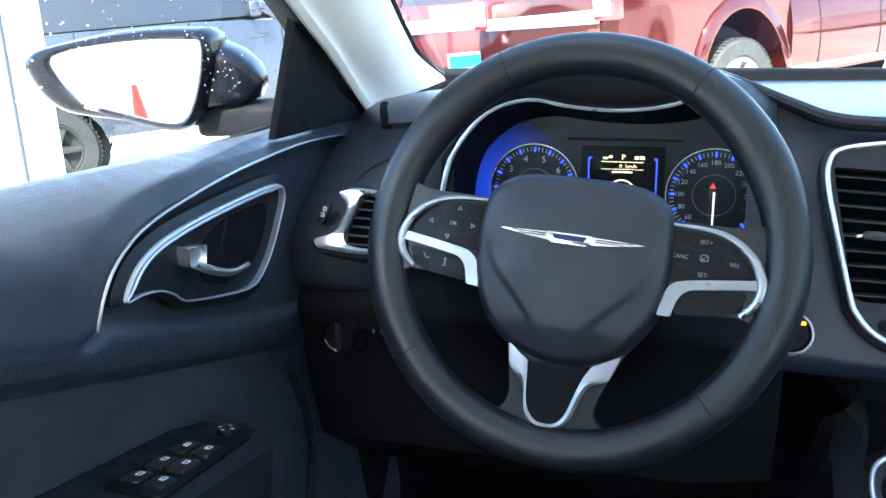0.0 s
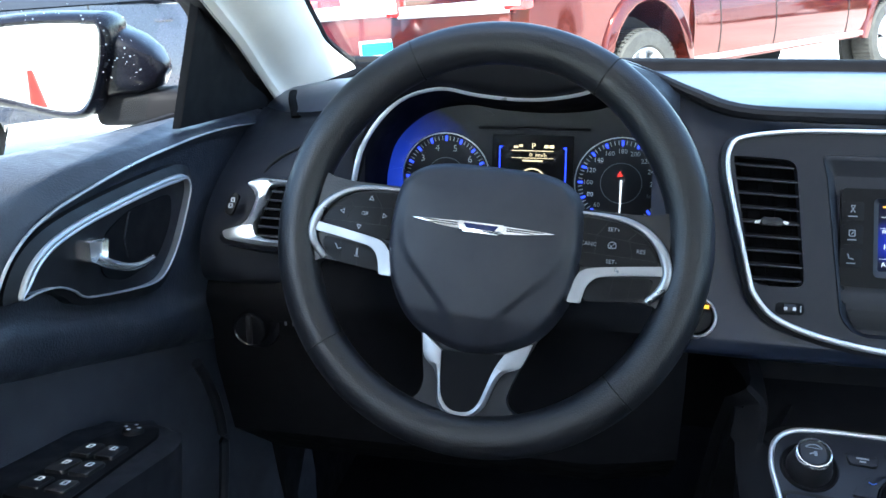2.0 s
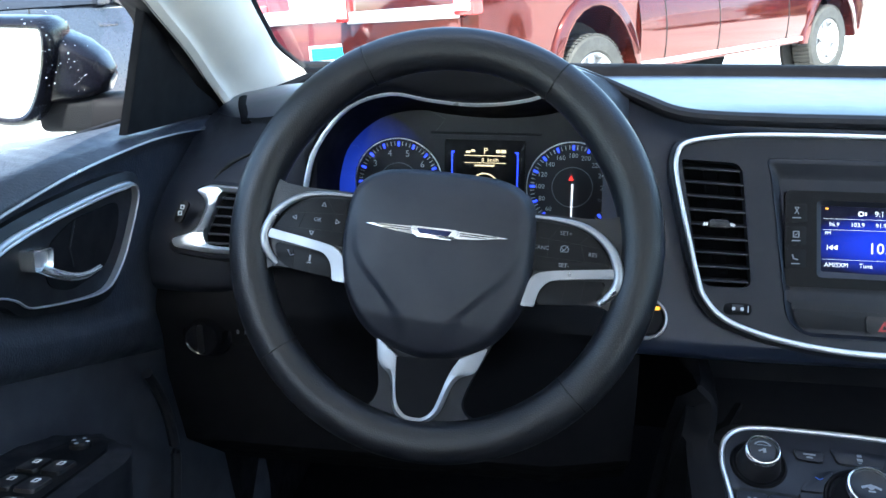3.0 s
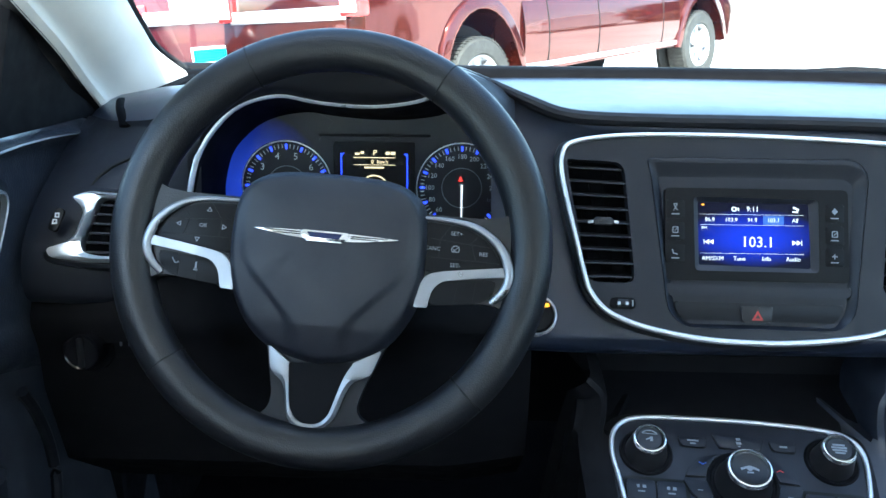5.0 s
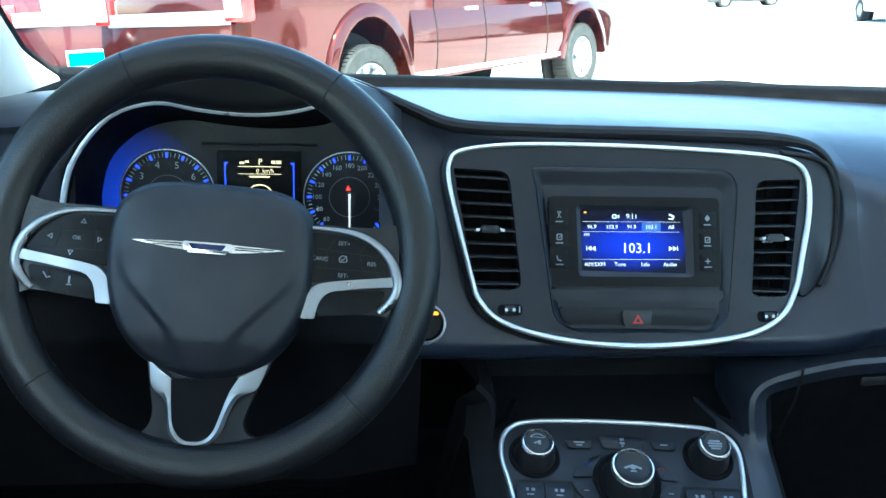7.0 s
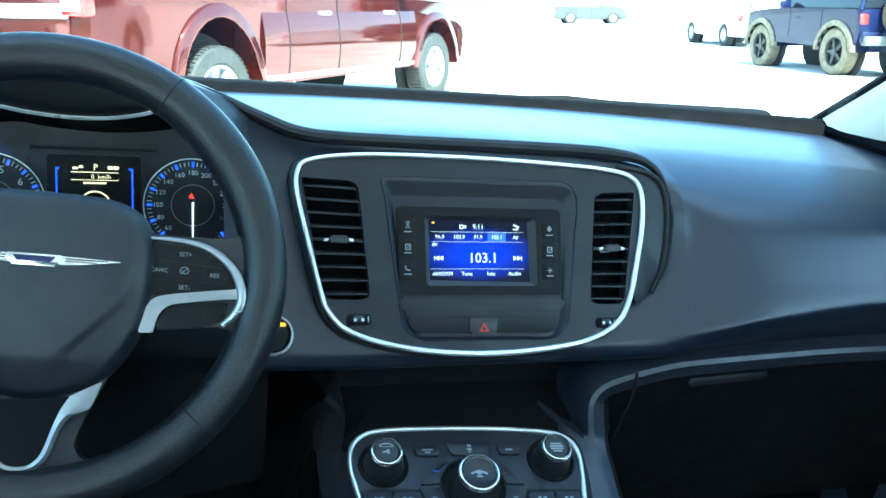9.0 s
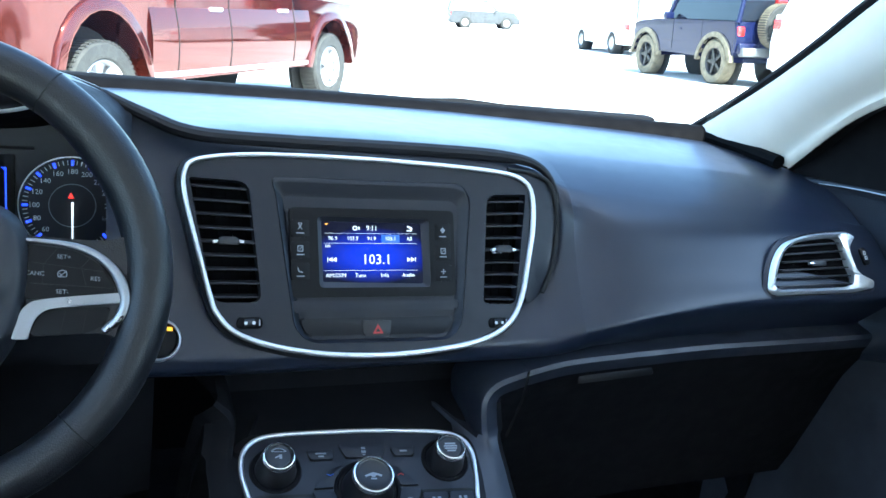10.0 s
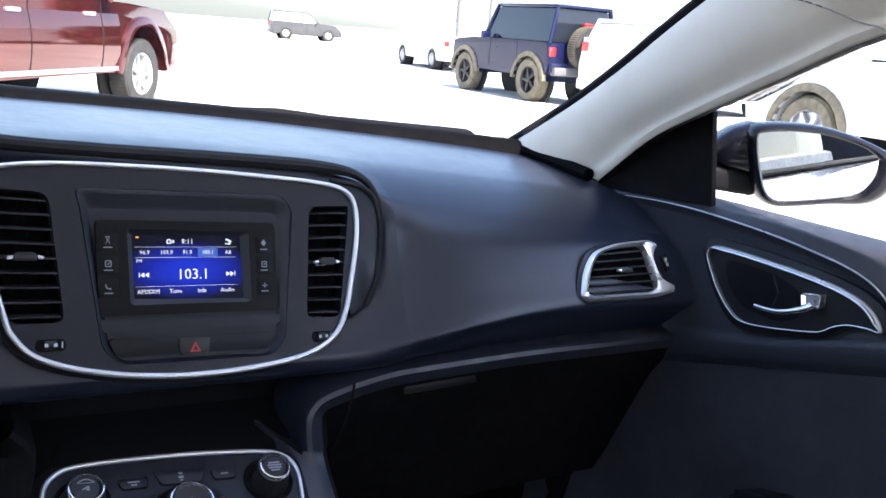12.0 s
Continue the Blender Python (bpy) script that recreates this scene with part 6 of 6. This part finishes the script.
        for _ in range(46):
            i = rnd.randrange(n_o)
            f = rnd.uniform(1.03, 1.14)
            if o[i].y < 0.0 and rnd.random() < 0.7:
                continue
            p = m @ Vector((s * o[i].x * f, o[i].y * f + 0.004, 0.005))
            bmesh.ops.create_icosphere(bm, subdivisions=1, radius=rnd.uniform(0.0002, 0.0005), matrix=Matrix.Translation(p))
        for _ in range(20):
            p = m @ Vector((s * (inb - rnd.uniform(0.0, 0.045)), rnd.uniform(-0.02, 0.034), -0.020 + rnd.uniform(0, 0.006)))
            bmesh.ops.create_icosphere(bm, subdivisions=1, radius=rnd.uniform(0.0002, 0.0005), matrix=Matrix.Translation(p))
        part("raindrops", bm, DROP, t, "clear raindrops", kind="stuff")
    return t


DROP = node_mat("water drop", (0.7, 0.75, 0.78), 0.05, vary=0.02, spec=0.8)
door_mirror(-1, (-0.884, 0.064), (-1.075, 0.022), 1.006, [(0.097, 0.033), (0.075, 0.043), (0.027, 0.050), (-0.030, 0.054), (-0.083, 0.053), (-0.0955, 0.048), (-0.091, 0.013), (-0.076, -0.027), (-0.061, -0.0445), (-0.037, -0.0455), (0.001, -0.036), (0.054, -0.021), (0.077, -0.006), (0.091, 0.014)])
door_mirror(1, (0.930, 0.022), (1.095, -0.094), 1.033, [(0.081, 0.018), (0.072, 0.030), (0.041, 0.041), (-0.016, 0.048), (-0.070, 0.045), (-0.113, 0.036), (-0.118, 0.022), (-0.103, -0.022), (-0.087, -0.054), (-0.069, -0.066), (-0.041, -0.064), (0.028, -0.047), (0.062, -0.034), (0.079, -0.010)])

# raindrops on the driver's window
rnd = random.Random(3)
bm = bmesh.new()
for _ in range(170):
    y, z = rnd.uniform(-0.40, -0.06), 1.15 - 0.13 * rnd.random() ** 1.6
    r = rnd.uniform(0.0003, 0.0009)
    x = -(0.783 - 0.29 * (z - 0.97)) - 0.002
    bmesh.ops.create_icosphere(bm, subdivisions=1, radius=r, matrix=Matrix.Translation((x, y, z)))
tagged(part("raindrops", bm, DROP), "clear raindrops on the driver's window glass", "raindrops", kind="stuff")

# wiper at rest on the windscreen's foot
wp = thing("wiper", (0.3, 0.48, 0.955), "black windscreen wiper at rest under the glass", "wiper")
part("blade", tube([(0.10, cowl_y(0.10) + 0.06, 0.955), (0.30, cowl_y(0.30) + 0.055, 0.972), (0.46, cowl_y(0.46) + 0.05, 0.968)], 0.007, n=8), SHROUD, wp)
part("arm", tube([(0.20, cowl_y(0.2) + 0.075, 0.95), (0.34, cowl_y(0.34) + 0.065, 0.972)], 0.006, n=8), SHROUD, wp)
bonnet = []
for q in np.linspace(0, 1, 8):
    bonnet.append([(x * (0.80 - 0.05 * q), 0.60 + 1.15 * q - 0.22 * x * x * (1 - 0.2 * q), 0.915 - 0.03 * q - 0.22 * q * q - 0.04 * x * x) for x in np.linspace(-1, 1, 15)])
bn = thing("car_bonnet", (0, 1.1, 0.6), "near-black painted bonnet in front of the windscreen", "bonnet")
part("skin", loft(bonnet), NAVY, bn)

# ================= the car park =================
GX, GY, G0 = 0.0746, -0.0393, -0.08
GM = frame_at((0, 0, G0), (1, 0, GX), (0, 1, GY))   # the car park's own axes: it slopes a little under this car
LOT = node_mat("sunlit pale asphalt", (0.54, 0.525, 0.49), 0.9, grain=0.4, grain_size=60, vary=0.18, vary_size=0.7)
KERB = node_mat("concrete kerb", (0.45, 0.43, 0.40), 0.85, vary=0.15, vary_size=3)
bm = bmesh.new()
bm.faces.new([bm.verts.new(GM @ Vector(p)) for p in ((-400, -400, 0), (400, -400, 0), (400, 400, 0), (-400, 400, 0))])
tagged(part("ground", bm, LOT), "pale sunlit asphalt car park", "car park", kind="structure")

TYRE = node_mat("tyre rubber", (0.035, 0.034, 0.032), 0.8, vary=0.25, vary_size=14)
MUDTYRE = node_mat("dusty tyre rubber", (0.17, 0.145, 0.10), 0.9, vary=0.3, vary_size=12)
ALLOY = node_mat("alloy wheel", (0.55, 0.55, 0.56), 0.35, metal=0.9, vary=0.08)
DARKALLOY = node_mat("black alloy wheel", (0.03, 0.03, 0.03), 0.35, metal=0.3, vary=0.08)
# pale base paints the glare that washes out far car windows
WASHEDGLASS = node_mat("washed-out far car glass", (0.60, 0.65, 0.68), 0.1, vary=0.05, spec=0.8)
CARGLASS = node_mat("dark car glass", (0.012, 0.015, 0.022), 0.06, vary=0.02, rough_vary=0.02, spec=0.45)
REDPAINT = node_mat("deep red car paint", (0.115, 0.018, 0.013), 0.09, metal=0.7, vary=0.08, rough_vary=0.02, coat=1.0, vary_size=3)
BLUEPAINT = node_mat("navy blue car paint", (0.0065, 0.0095, 0.040), 0.20, metal=0.1, vary=0.06, rough_vary=0.02, coat=0.3, spec=0.25, vary_size=3)
WHITEPAINT = node_mat("white car paint", (0.72, 0.73, 0.74), 0.3, vary=0.05, coat=1.0, vary_size=3)
GREYPAINT = node_mat("grey car paint", (0.055, 0.056, 0.060), 0.3, vary=0.06, coat=0.3, spec=0.3, vary_size=3)
DARKRED = node_mat("dark maroon car paint", (0.10, 0.010, 0.016), 0.22, metal=0.6, vary=0.06, rough_vary=0.02, coat=1.0, vary_size=3)
REDLENS = node_mat("red lamp lens", (0.55, 0.02, 0.02), 0.15, vary=0.1, coat=1.0)
CLEARLENS = node_mat("clear lamp lens", (0.75, 0.70, 0.70), 0.12, vary=0.1, coat=1.0)
BLUEPLATE = node_mat("blue plate", (0.02, 0.42, 0.66), 0.4, vary=0.05)
WHITEPLATE = node_mat("white plate edge", (0.8, 0.8, 0.8), 0.4, vary=0.05)
PAPER = node_mat("pale paper", (0.62, 0.70, 0.62), 0.8, vary=0.05)
POSTM = node_mat("grey painted steel", (0.12, 0.12, 0.12), 0.6, vary=0.1)
UNDER = node_mat("black underbody", (0.012, 0.012, 0.012), 0.9, vary=0.2)


def car_wheel(t, m, r, width, tyre, rim, spokes=6, tread=None):
    """A wheel whose axle is m's z, outwards."""
    w = part("wheel", turned(m, [(r * 0.62, -width * 0.5), (r * 0.93, -width * 0.5), (r * 0.99, -width * 0.36), (r, -width * 0.2), (r, width * 0.2), (r * 0.99, width * 0.36), (r * 0.93, width * 0.5), (r * 0.66, width * 0.5), (r * 0.62, width * 0.44), (r * 0.60, width * 0.1)], 40), tyre, t, "tyre on its wheel")
    bm = bmesh.new()
    for j in range(56):
        a = 2 * math.pi * j / 56
        box(m @ Matrix.Rotation(a, 4, "Z") @ pose(r * 1.0, 0, 0.0), r * 0.03, r * 0.055, width * 0.86, bm=bm)
    part("tread", bm, tread or tyre, w)
    part("rim", turned(m, [(r * 0.63, width * 0.42), (r * 0.60, width * 0.46), (r * 0.57, width * 0.40), (r * 0.55, width * 0.12), (0.0, width * 0.10)], 32), rim, w)
    bm = bmesh.new()
    for j in range(spokes):
        q = m @ Matrix.Rotation(2 * math.pi * j / spokes, 4, "Z")
        prism(q @ pose(0, 0, width * 0.22), [(r * 0.08, -r * 0.085), (r * 0.57, -r * 0.06), (r * 0.57, r * 0.06), (r * 0.08, r * 0.085)], width * 0.16, bevel=r * 0.02, bm=bm)
    turned(m, [(r * 0.16, width * 0.2), (r * 0.15, width * 0.42), (0.0, width * 0.45)], 20, bm=bm)
    part("spokes", bm, rim, w)
    return w


def arch(x, r, z, n=9, up=1.0):
    return [(x + r * math.cos(a), z + r * up * math.sin(a)) for a in np.linspace(0.06, math.pi - 0.06, n)]


def vehicle(name, label, category, m, paint, wb=2.7, rear=0.95, front=0.9, width=1.8, sill_z=0.30, belt=0.98, hood=0.98, deck=1.0, roof=1.48, r=0.33, arch_r=0.40, arch_up=1.0,
            cab=((-0.6, 0.0), (-0.1, 1.0), (1.5, 1.0), (2.3, 0.0)), tyre=None, rim=None, spokes=6, nose=0.62, doors=(0.35, 1.35, 2.2), boxy=0.06, flare=None, tail=None, glass=None):
    """A parked vehicle. m: its place on the car park: x forwards, y to its left, origin under the rear axle's middle."""
    tyre, rim = tyre or TYRE, rim or ALLOY
    t = thing(name, m.translation, label, category)
    side = m @ Matrix(((1, 0, 0, 0), (0, 0, 1, 0), (0, 1, 0, 0), (0, 0, 0, 1)))   # outline in x, z; extruded along y
    up = [(-rear, sill_z + 0.10), (-rear - 0.03, (sill_z + deck) / 2), (-rear + 0.02, deck), (-0.5, deck + 0.005)]
    up += [(wb * 0.5, belt + 0.005), (wb - 0.35, hood + 0.02), (wb + front * 0.55, hood - 0.03), (wb + front * 0.95, nose + 0.05), (wb + front, nose - 0.2), (wb + front - 0.05, sill_z)]
    low = [(wb + arch_r, sill_z)] + arch(wb, arch_r, r * 0.95, 9, (1 + arch_up) / 2) + [(wb - arch_r, sill_z)]
    low += [(arch_r, sill_z - 0.02)] + arch(0, arch_r, r * 0.95, 9, arch_up) + [(-arch_r, sill_z), (-rear + 0.1, sill_z)]
    o = up + low
    bm = prism(side, o, width / 2, bevel=boxy, seg=3, back=0)
    prism(side @ Matrix.Diagonal((1, 1, -1, 1)), o, width / 2, bevel=boxy, seg=3, back=0, bm=bm)
    part("body", bm, paint, t, sharp=30)
    part("underbody", box(m @ pose(wb / 2, 0, sill_z + 0.15), wb + rear + front - 0.3, width * 0.72, 0.34, 0.02), UNDER, t)
    # cabin
    h = roof - belt
    pts = [(x, belt - 0.02 + z * h) for x, z in cab]
    inset = 0.09 * width

    def cabin(grow, rise):
        b = bmesh.new()
        rows = []
        cx = sum(p[0] for p in pts) / len(pts)
        for sgn in (-1, 1):
            rows.append([m @ Vector((cx + (x - cx) * grow, sgn * (width / 2 - 0.04 - inset * (z - belt) / h) * grow, z + rise)) for x, z in pts])
        va = [b.verts.new(p) for p in rows[0]]
        vb = [b.verts.new(p) for p in rows[1]]
        b.faces.new(va)
        b.faces.new(vb[::-1])
        for i in range(len(va)):
            b.faces.new((va[i], va[(i + 1) % len(va)], vb[(i + 1) % len(va)], vb[i]))
        bmesh.ops.bevel(b, geom=b.edges[:], offset=0.04, segments=2, affect="EDGES")
        return b

    part("cab_windows", cabin(1.0, 0.0), glass or CARGLASS, t, "side and rear windows")
    xs = [p[0] for p in pts if p[1] > belt + h * 0.7]
    part("roof", box(m @ pose((min(xs) + max(xs)) / 2, 0, roof - 0.01), max(xs) - min(xs) + 0.12, width - 2 * inset - 0.02, 0.07, 0.03), paint, t)
    for sgn in (-1, 1):
        for x0, x1 in zip(pts, pts[1:] + pts[:1]):
            if abs(x0[1] - x1[1]) > 0.2:
                part("pillar", tube([m @ Vector((x0[0], sgn * (width / 2 - 0.035 - inset * (x0[1] - belt) / h), x0[1])), m @ Vector((x1[0], sgn * (width / 2 - 0.035 - inset * (x1[1] - belt) / h), x1[1]))], 0.045, n=8), paint, t)
        yy = sgn * (width / 2 + 0.001)
        for x in doors:
            part("door_gap", box(m @ pose(x, yy, (sill_z + belt) / 2 + 0.04), 0.012, 0.006, belt - sill_z - 0.06), SEAM, t)
        for x in doors[1:]:
            part("door_handle", box(m @ pose(x - 0.22, yy, belt - 0.17), 0.17, 0.03, 0.03, 0.008), paint, t)
        part("headlamp", box(m @ pose(wb + front * 0.80, sgn * (width / 2 - 0.12), nose + 0.05), 0.22, 0.22, 0.13, 0.03), CLEARLENS, t)
        if not tail:
            part("tail_lamp", box(m @ pose(-rear + 0.05, sgn * (width / 2 - 0.09), deck - 0.17), 0.16, 0.16, 0.18, 0.03), REDLENS, t, "red tail lamp")
        part("side_mirror", box(m @ pose(pts[-1][0] - 0.25, sgn * (width / 2 + 0.10), belt + 0.07), 0.12, 0.20, 0.14, 0.03), paint, t)
        for x in (0.0, wb):
            q = m @ pose(x, sgn * (width / 2 - 0.12), r) @ pose(0, 0, 0, -90 if sgn > 0 else 90, 0, 0)
            car_wheel(t, q, r, 0.24, tyre, rim, spokes)
            liner = turned(m @ pose(x, sgn * (width / 2 - 0.30), r) @ pose(0, 0, 0, 90, 0, 0), [(0.0, -0.02), (arch_r * 0.98, -0.02), (arch_r * 0.98, 0.02), (0.0, 0.02)], 24)
            part("wheel_well", liner, UNDER, t)
            if flare:
                rise = arch_up if x == 0 else (1 + arch_up) / 2
                band_pts = arch(x, arch_r + 0.07, r * 0.95, 14, rise)
                in_pts = arch(x, arch_r - 0.005, r * 0.95, 14, rise)
                sm = m @ Matrix(((1, 0, 0, 0), (0, 0, sgn, 0), (0, 1, 0, 0), (0, 0, 0, 1)))
                part("wheel_flare", prism(sm @ pose(0, 0, width / 2 - 0.05), band_pts + in_pts[::-1], 0.09, bevel=0.02), flare, t)
    part("rear_bumper", box(m @ pose(-rear - 0.02, 0, sill_z + 0.16), 0.16, width * 0.96, 0.20, 0.04), paint if not tail else tail, t)
    part("front_bumper", box(m @ pose(wb + front - 0.06, 0, sill_z + 0.12), 0.14, width * 0.94, 0.20, 0.04), paint, t)
    return t


def lot_pose(x, y, heading):
    """On the car park at x, y; heading in degrees from +x, leftwards."""
    return GM @ pose(x, y, 0, 0, 0, heading)


# deep red pickup ahead, seen from its rear corner
HEAD = 48.0
truck_m = lot_pose(-0.217, 7.15, HEAD) @ pose(0, 0.90, 0)
truck = vehicle("pickup_truck", "deep red pickup truck parked ahead with chrome trim", "pickup truck", truck_m, REDPAINT, wb=4.1, rear=1.35, front=0.95, width=2.04, sill_z=0.46, belt=1.26,
                hood=1.22, deck=1.34, roof=1.90, r=0.415, arch_r=0.54, arch_up=1.32, cab=((0.95, 0.0), (1.05, 1.0), (2.75, 1.0), (3.4, 0.0)), spokes=7, nose=0.9, doors=(0.98, 1.85, 3.15), flare=REDPAINT, tail=REDPAINT)
part("tailgate", box(truck_m @ pose(-1.375, 0, 1.02), 0.05, 1.62, 0.60, 0.02), REDPAINT, truck)
part("tailgate_strip", box(truck_m @ pose(-1.405, 0, 1.13), 0.02, 1.66, 0.11, 0.01), SATIN, truck, "bright strip on the tailgate")
for sgn in (-1, 1):
    tl = part("tail_lamp", box(truck_m @ pose(-1.365, sgn * 0.90, 1.24), 0.12, 0.26, 0.30, 0.03), REDLENS, truck, "red tail lamp with a clear middle")
    part("clear_lens", box(truck_m @ pose(-1.427, sgn * 0.90, 1.24), 0.012, 0.19, 0.22, 0.004), CLEARLENS, tl)
    part("rocker_strip", box(truck_m @ pose(2.05, sgn * 1.022, 0.50), 2.9, 0.02, 0.05, 0.008), SATIN, truck, "bright strip along the sill")
for sgn in (-1, 1):
    def flank(x, z):
        q = (z - 0.50) / 0.74
        return truck_m @ Vector((x, sgn * (1.012 + 0.055 * math.sin(q * math.pi) ** 0.8 - 0.03 * q), z))
    part("flank_skin", loft([[flank(x, z) for x in np.linspace(0.60, 3.52, 12)] for z in np.linspace(0.50, 1.24, 12)]), REDPAINT, truck, "curved red door skin")
    for x in (0.98, 1.85, 3.15):
        part("door_gap", tube([flank(x, z) for z in np.linspace(0.52, 1.22, 9)], 0.007, n=6), SEAM, truck)
    for x in (1.62, 2.92):
        part("door_handle", box(Matrix.Translation(flank(x, 1.10)) @ truck_m.to_3x3().to_4x4(), 0.20, 0.05, 0.04, 0.012), SATIN, truck)
# dark maroon van on the far side of the pickup, tail towards this car
van_m = lot_pose(-3.0, 9.3, 104)
van = vehicle("parked_van", "dark maroon van with a blue plate on its tail", "van", van_m, DARKRED, wb=2.9, rear=1.0, front=0.9, width=1.95, sill_z=0.42, belt=1.36, hood=1.20, deck=1.40, roof=2.0, r=0.37, arch_r=0.45,
              cab=((-0.95, 0.0), (-0.8, 1.0), (1.6, 1.0), (2.5, 0.0)), boxy=0.05)
part("tail_strip", box(van_m @ pose(-1.045, 0, 1.17), 0.02, 1.7, 0.14, 0.01), SATIN, van, "bright strip across the tail")
plate = part("plate", box(van_m @ pose(-1.115, 0.215, 0.775), 0.012, 0.40, 0.18, 0.005), WHITEPLATE, van)
part("plate_field", box(van_m @ pose(-1.123, 0.215, 0.775), 0.004, 0.36, 0.13), BLUEPLATE, plate, "blue field of the plate")
part("paper_notice", box(van_m @ pose(-1.062, 0.28, 1.25), 0.004, 0.58, 0.25), PAPER, van, "pale paper notice on the tail")

# navy off-road car with a spare wheel on its back
jeep_m = lot_pose(10.67, 12.5, 86) @ pose(0, -0.70, 0)
jeep = vehicle("offroad_car", "navy blue off-road car with a rear spare wheel", "off-road car", jeep_m, BLUEPAINT, wb=2.45, rear=0.62, front=0.55, width=1.62, sill_z=0.52, belt=1.15, hood=1.13, deck=1.15, roof=1.84,
               r=0.41, arch_r=0.50, cab=((-0.6, 0.0), (-0.55, 1.0), (1.5, 1.0), (1.75, 0.0)), tyre=MUDTYRE, rim=DARKALLOY, spokes=5, nose=1.0, doors=(0.45, 1.45), boxy=0.03, flare=MUDTYRE)
car_wheel(jeep, jeep_m @ pose(-0.80, 0.02, 1.08) @ pose(0, 0, 0, 0, -90, 0), 0.41, 0.25, TYRE, DARKALLOY, 5, MUDTYRE)
part("bumper_bar", box(jeep_m @ pose(-0.72, 0, 0.62), 0.16, 1.50, 0.16, 0.03), POSTM, jeep, "grey steel rear bumper bar")
part("stop_lamp", box(jeep_m @ pose(-0.72, 0.02, 1.52), 0.10, 0.20, 0.06, 0.01), REDLENS, jeep, "high red stop lamp")

# cars further off
vehicle("parked_car", "white saloon parked beyond the off-road car", "car", lot_pose(14.95, 22.8, 80) @ pose(0, -0.8, 0), WHITEPAINT, wb=2.7, glass=WASHEDGLASS)
vehicle("parked_suv", "grey estate car parked across the far side", "car", lot_pose(22.2, 52.0, -14) @ pose(0, 0.8, 0), GREYPAINT, wb=2.75, roof=1.7, belt=1.05, hood=1.05, deck=1.1, r=0.37, arch_r=0.45, cab=((-0.9, 0.0), (-0.75, 1.0), (1.4, 1.0), (2.2, 0.0)), glass=WASHEDGLASS, boxy=0.12)
vehicle("parked_car", "white saloon parked behind the off-road car", "car", lot_pose(11.75, 10.55, 4), WHITEPAINT, wb=2.7, rear=0.80, roof=1.62, belt=1.12, deck=1.3, hood=1.0, glass=WASHEDGLASS, cab=((-0.72, 0.0), (-0.6, 1.0), (1.4, 1.0), (2.2, 0.0)))
vehicle("parked_pickup", "white pickup truck parked beside the passenger door", "pickup truck", lot_pose(8.9, 5.1, 84) @ pose(-3.6, -0.85, 0), WHITEPAINT, wb=3.6, rear=1.2, front=0.95, width=1.95, sill_z=0.45, belt=1.25, hood=1.2, deck=1.3, roof=1.88, r=0.40, arch_r=0.50,
        cab=((0.75, 0.0), (0.85, 1.0), (2.35, 1.0), (3.0, 0.0)), tyre=MUDTYRE, flare=MUDTYRE, nose=0.9)
vehicle("parked_suv", "dark blue off-road car with dark windows parked across the aisle", "car", lot_pose(-6.1, 5.4, 38) @ pose(0, 0.8, 0), NAVY, wb=2.75, roof=2.0, belt=1.42, hood=1.35, deck=1.42, r=0.40, arch_r=0.48, sill_z=0.5, rim=UNDER, tyre=UNDER, cab=((-0.9, 0.0), (-0.75, 1.0), (1.4, 1.0), (2.2, 0.0)))

# far kerb, posts, and a traffic cone behind
kerb = tagged(part("kerb", box(GM @ pose(16, 34, 0.06, 0, 0, -12), 70, 0.25, 0.16, 0.02), KERB), "long pale concrete kerb across the car park", "kerb", kind="structure")
for x, y, r in ((14.9, 21.5, 0.07), (16.3, 21.8, 0.05)):
    ps = thing("post", GM @ Vector((x, y, 0)), "grey steel post in the car park", "post", group="car park posts")
    part("shaft", tube([GM @ Vector((x, y, 0)), GM @ Vector((x, y, 5))], r, n=12), POSTM, ps)
    part("foot", turned(GM @ pose(x, y, 0), [(0.0, 0.06), (r * 2.2, 0.06), (r * 2.2, 0.0)], 16), POSTM, ps)
ORANGE = node_mat("orange cone plastic", (0.42, 0.045, 0.02), 0.5, vary=0.12)
cn = thing("traffic_cone", GM @ Vector((-2.28, -5.8, 0)), "orange traffic cone standing on the asphalt", "traffic cone")
q = GM @ pose(-2.28, -5.8, 0)
part("cone", turned(q, [(0.075, 0.03), (0.068, 0.05), (0.024, 0.37), (0.020, 0.38), (0.0, 0.38)], 24), ORANGE, cn)
part("rod", turned(q, [(0.014, 0.37), (0.014, 0.60), (0.010, 0.61), (0.0, 0.61)], 24), WHITEPLATE, cn, "white plastic rod in the cone's top")
part("base", box(q @ pose(0, 0, 0.016), 0.28, 0.28, 0.03, 0.01), ORANGE, cn)
# pale column of the building beside the driver's window
COL = node_mat("white painted column", (0.72, 0.73, 0.72), 0.7, vary=0.08, vary_size=4)
STEEL = node_mat("dark steel edge", (0.06, 0.07, 0.08), 0.5, vary=0.1)
cl = thing("column", (-2.664, 1.56, -0.33), "white painted building column beside the driver's window", "column")
part("shaft", box(pose(-2.658, 1.56, 1.17, 0, 1, 0), 0.20, 0.20, 3.06, 0.02), COL, cl)
part("edge_strip", box(pose(-2.658 + 0.092, 1.56 - 0.096, 1.17, 0, 1, 0), 0.022, 0.016, 3.06, 0.003), STEEL, cl, "dark steel edge strip")
part("plinth", box(pose(-2.684, 1.56, -0.26), 0.32, 0.32, 0.16, 0.02), COL, cl)
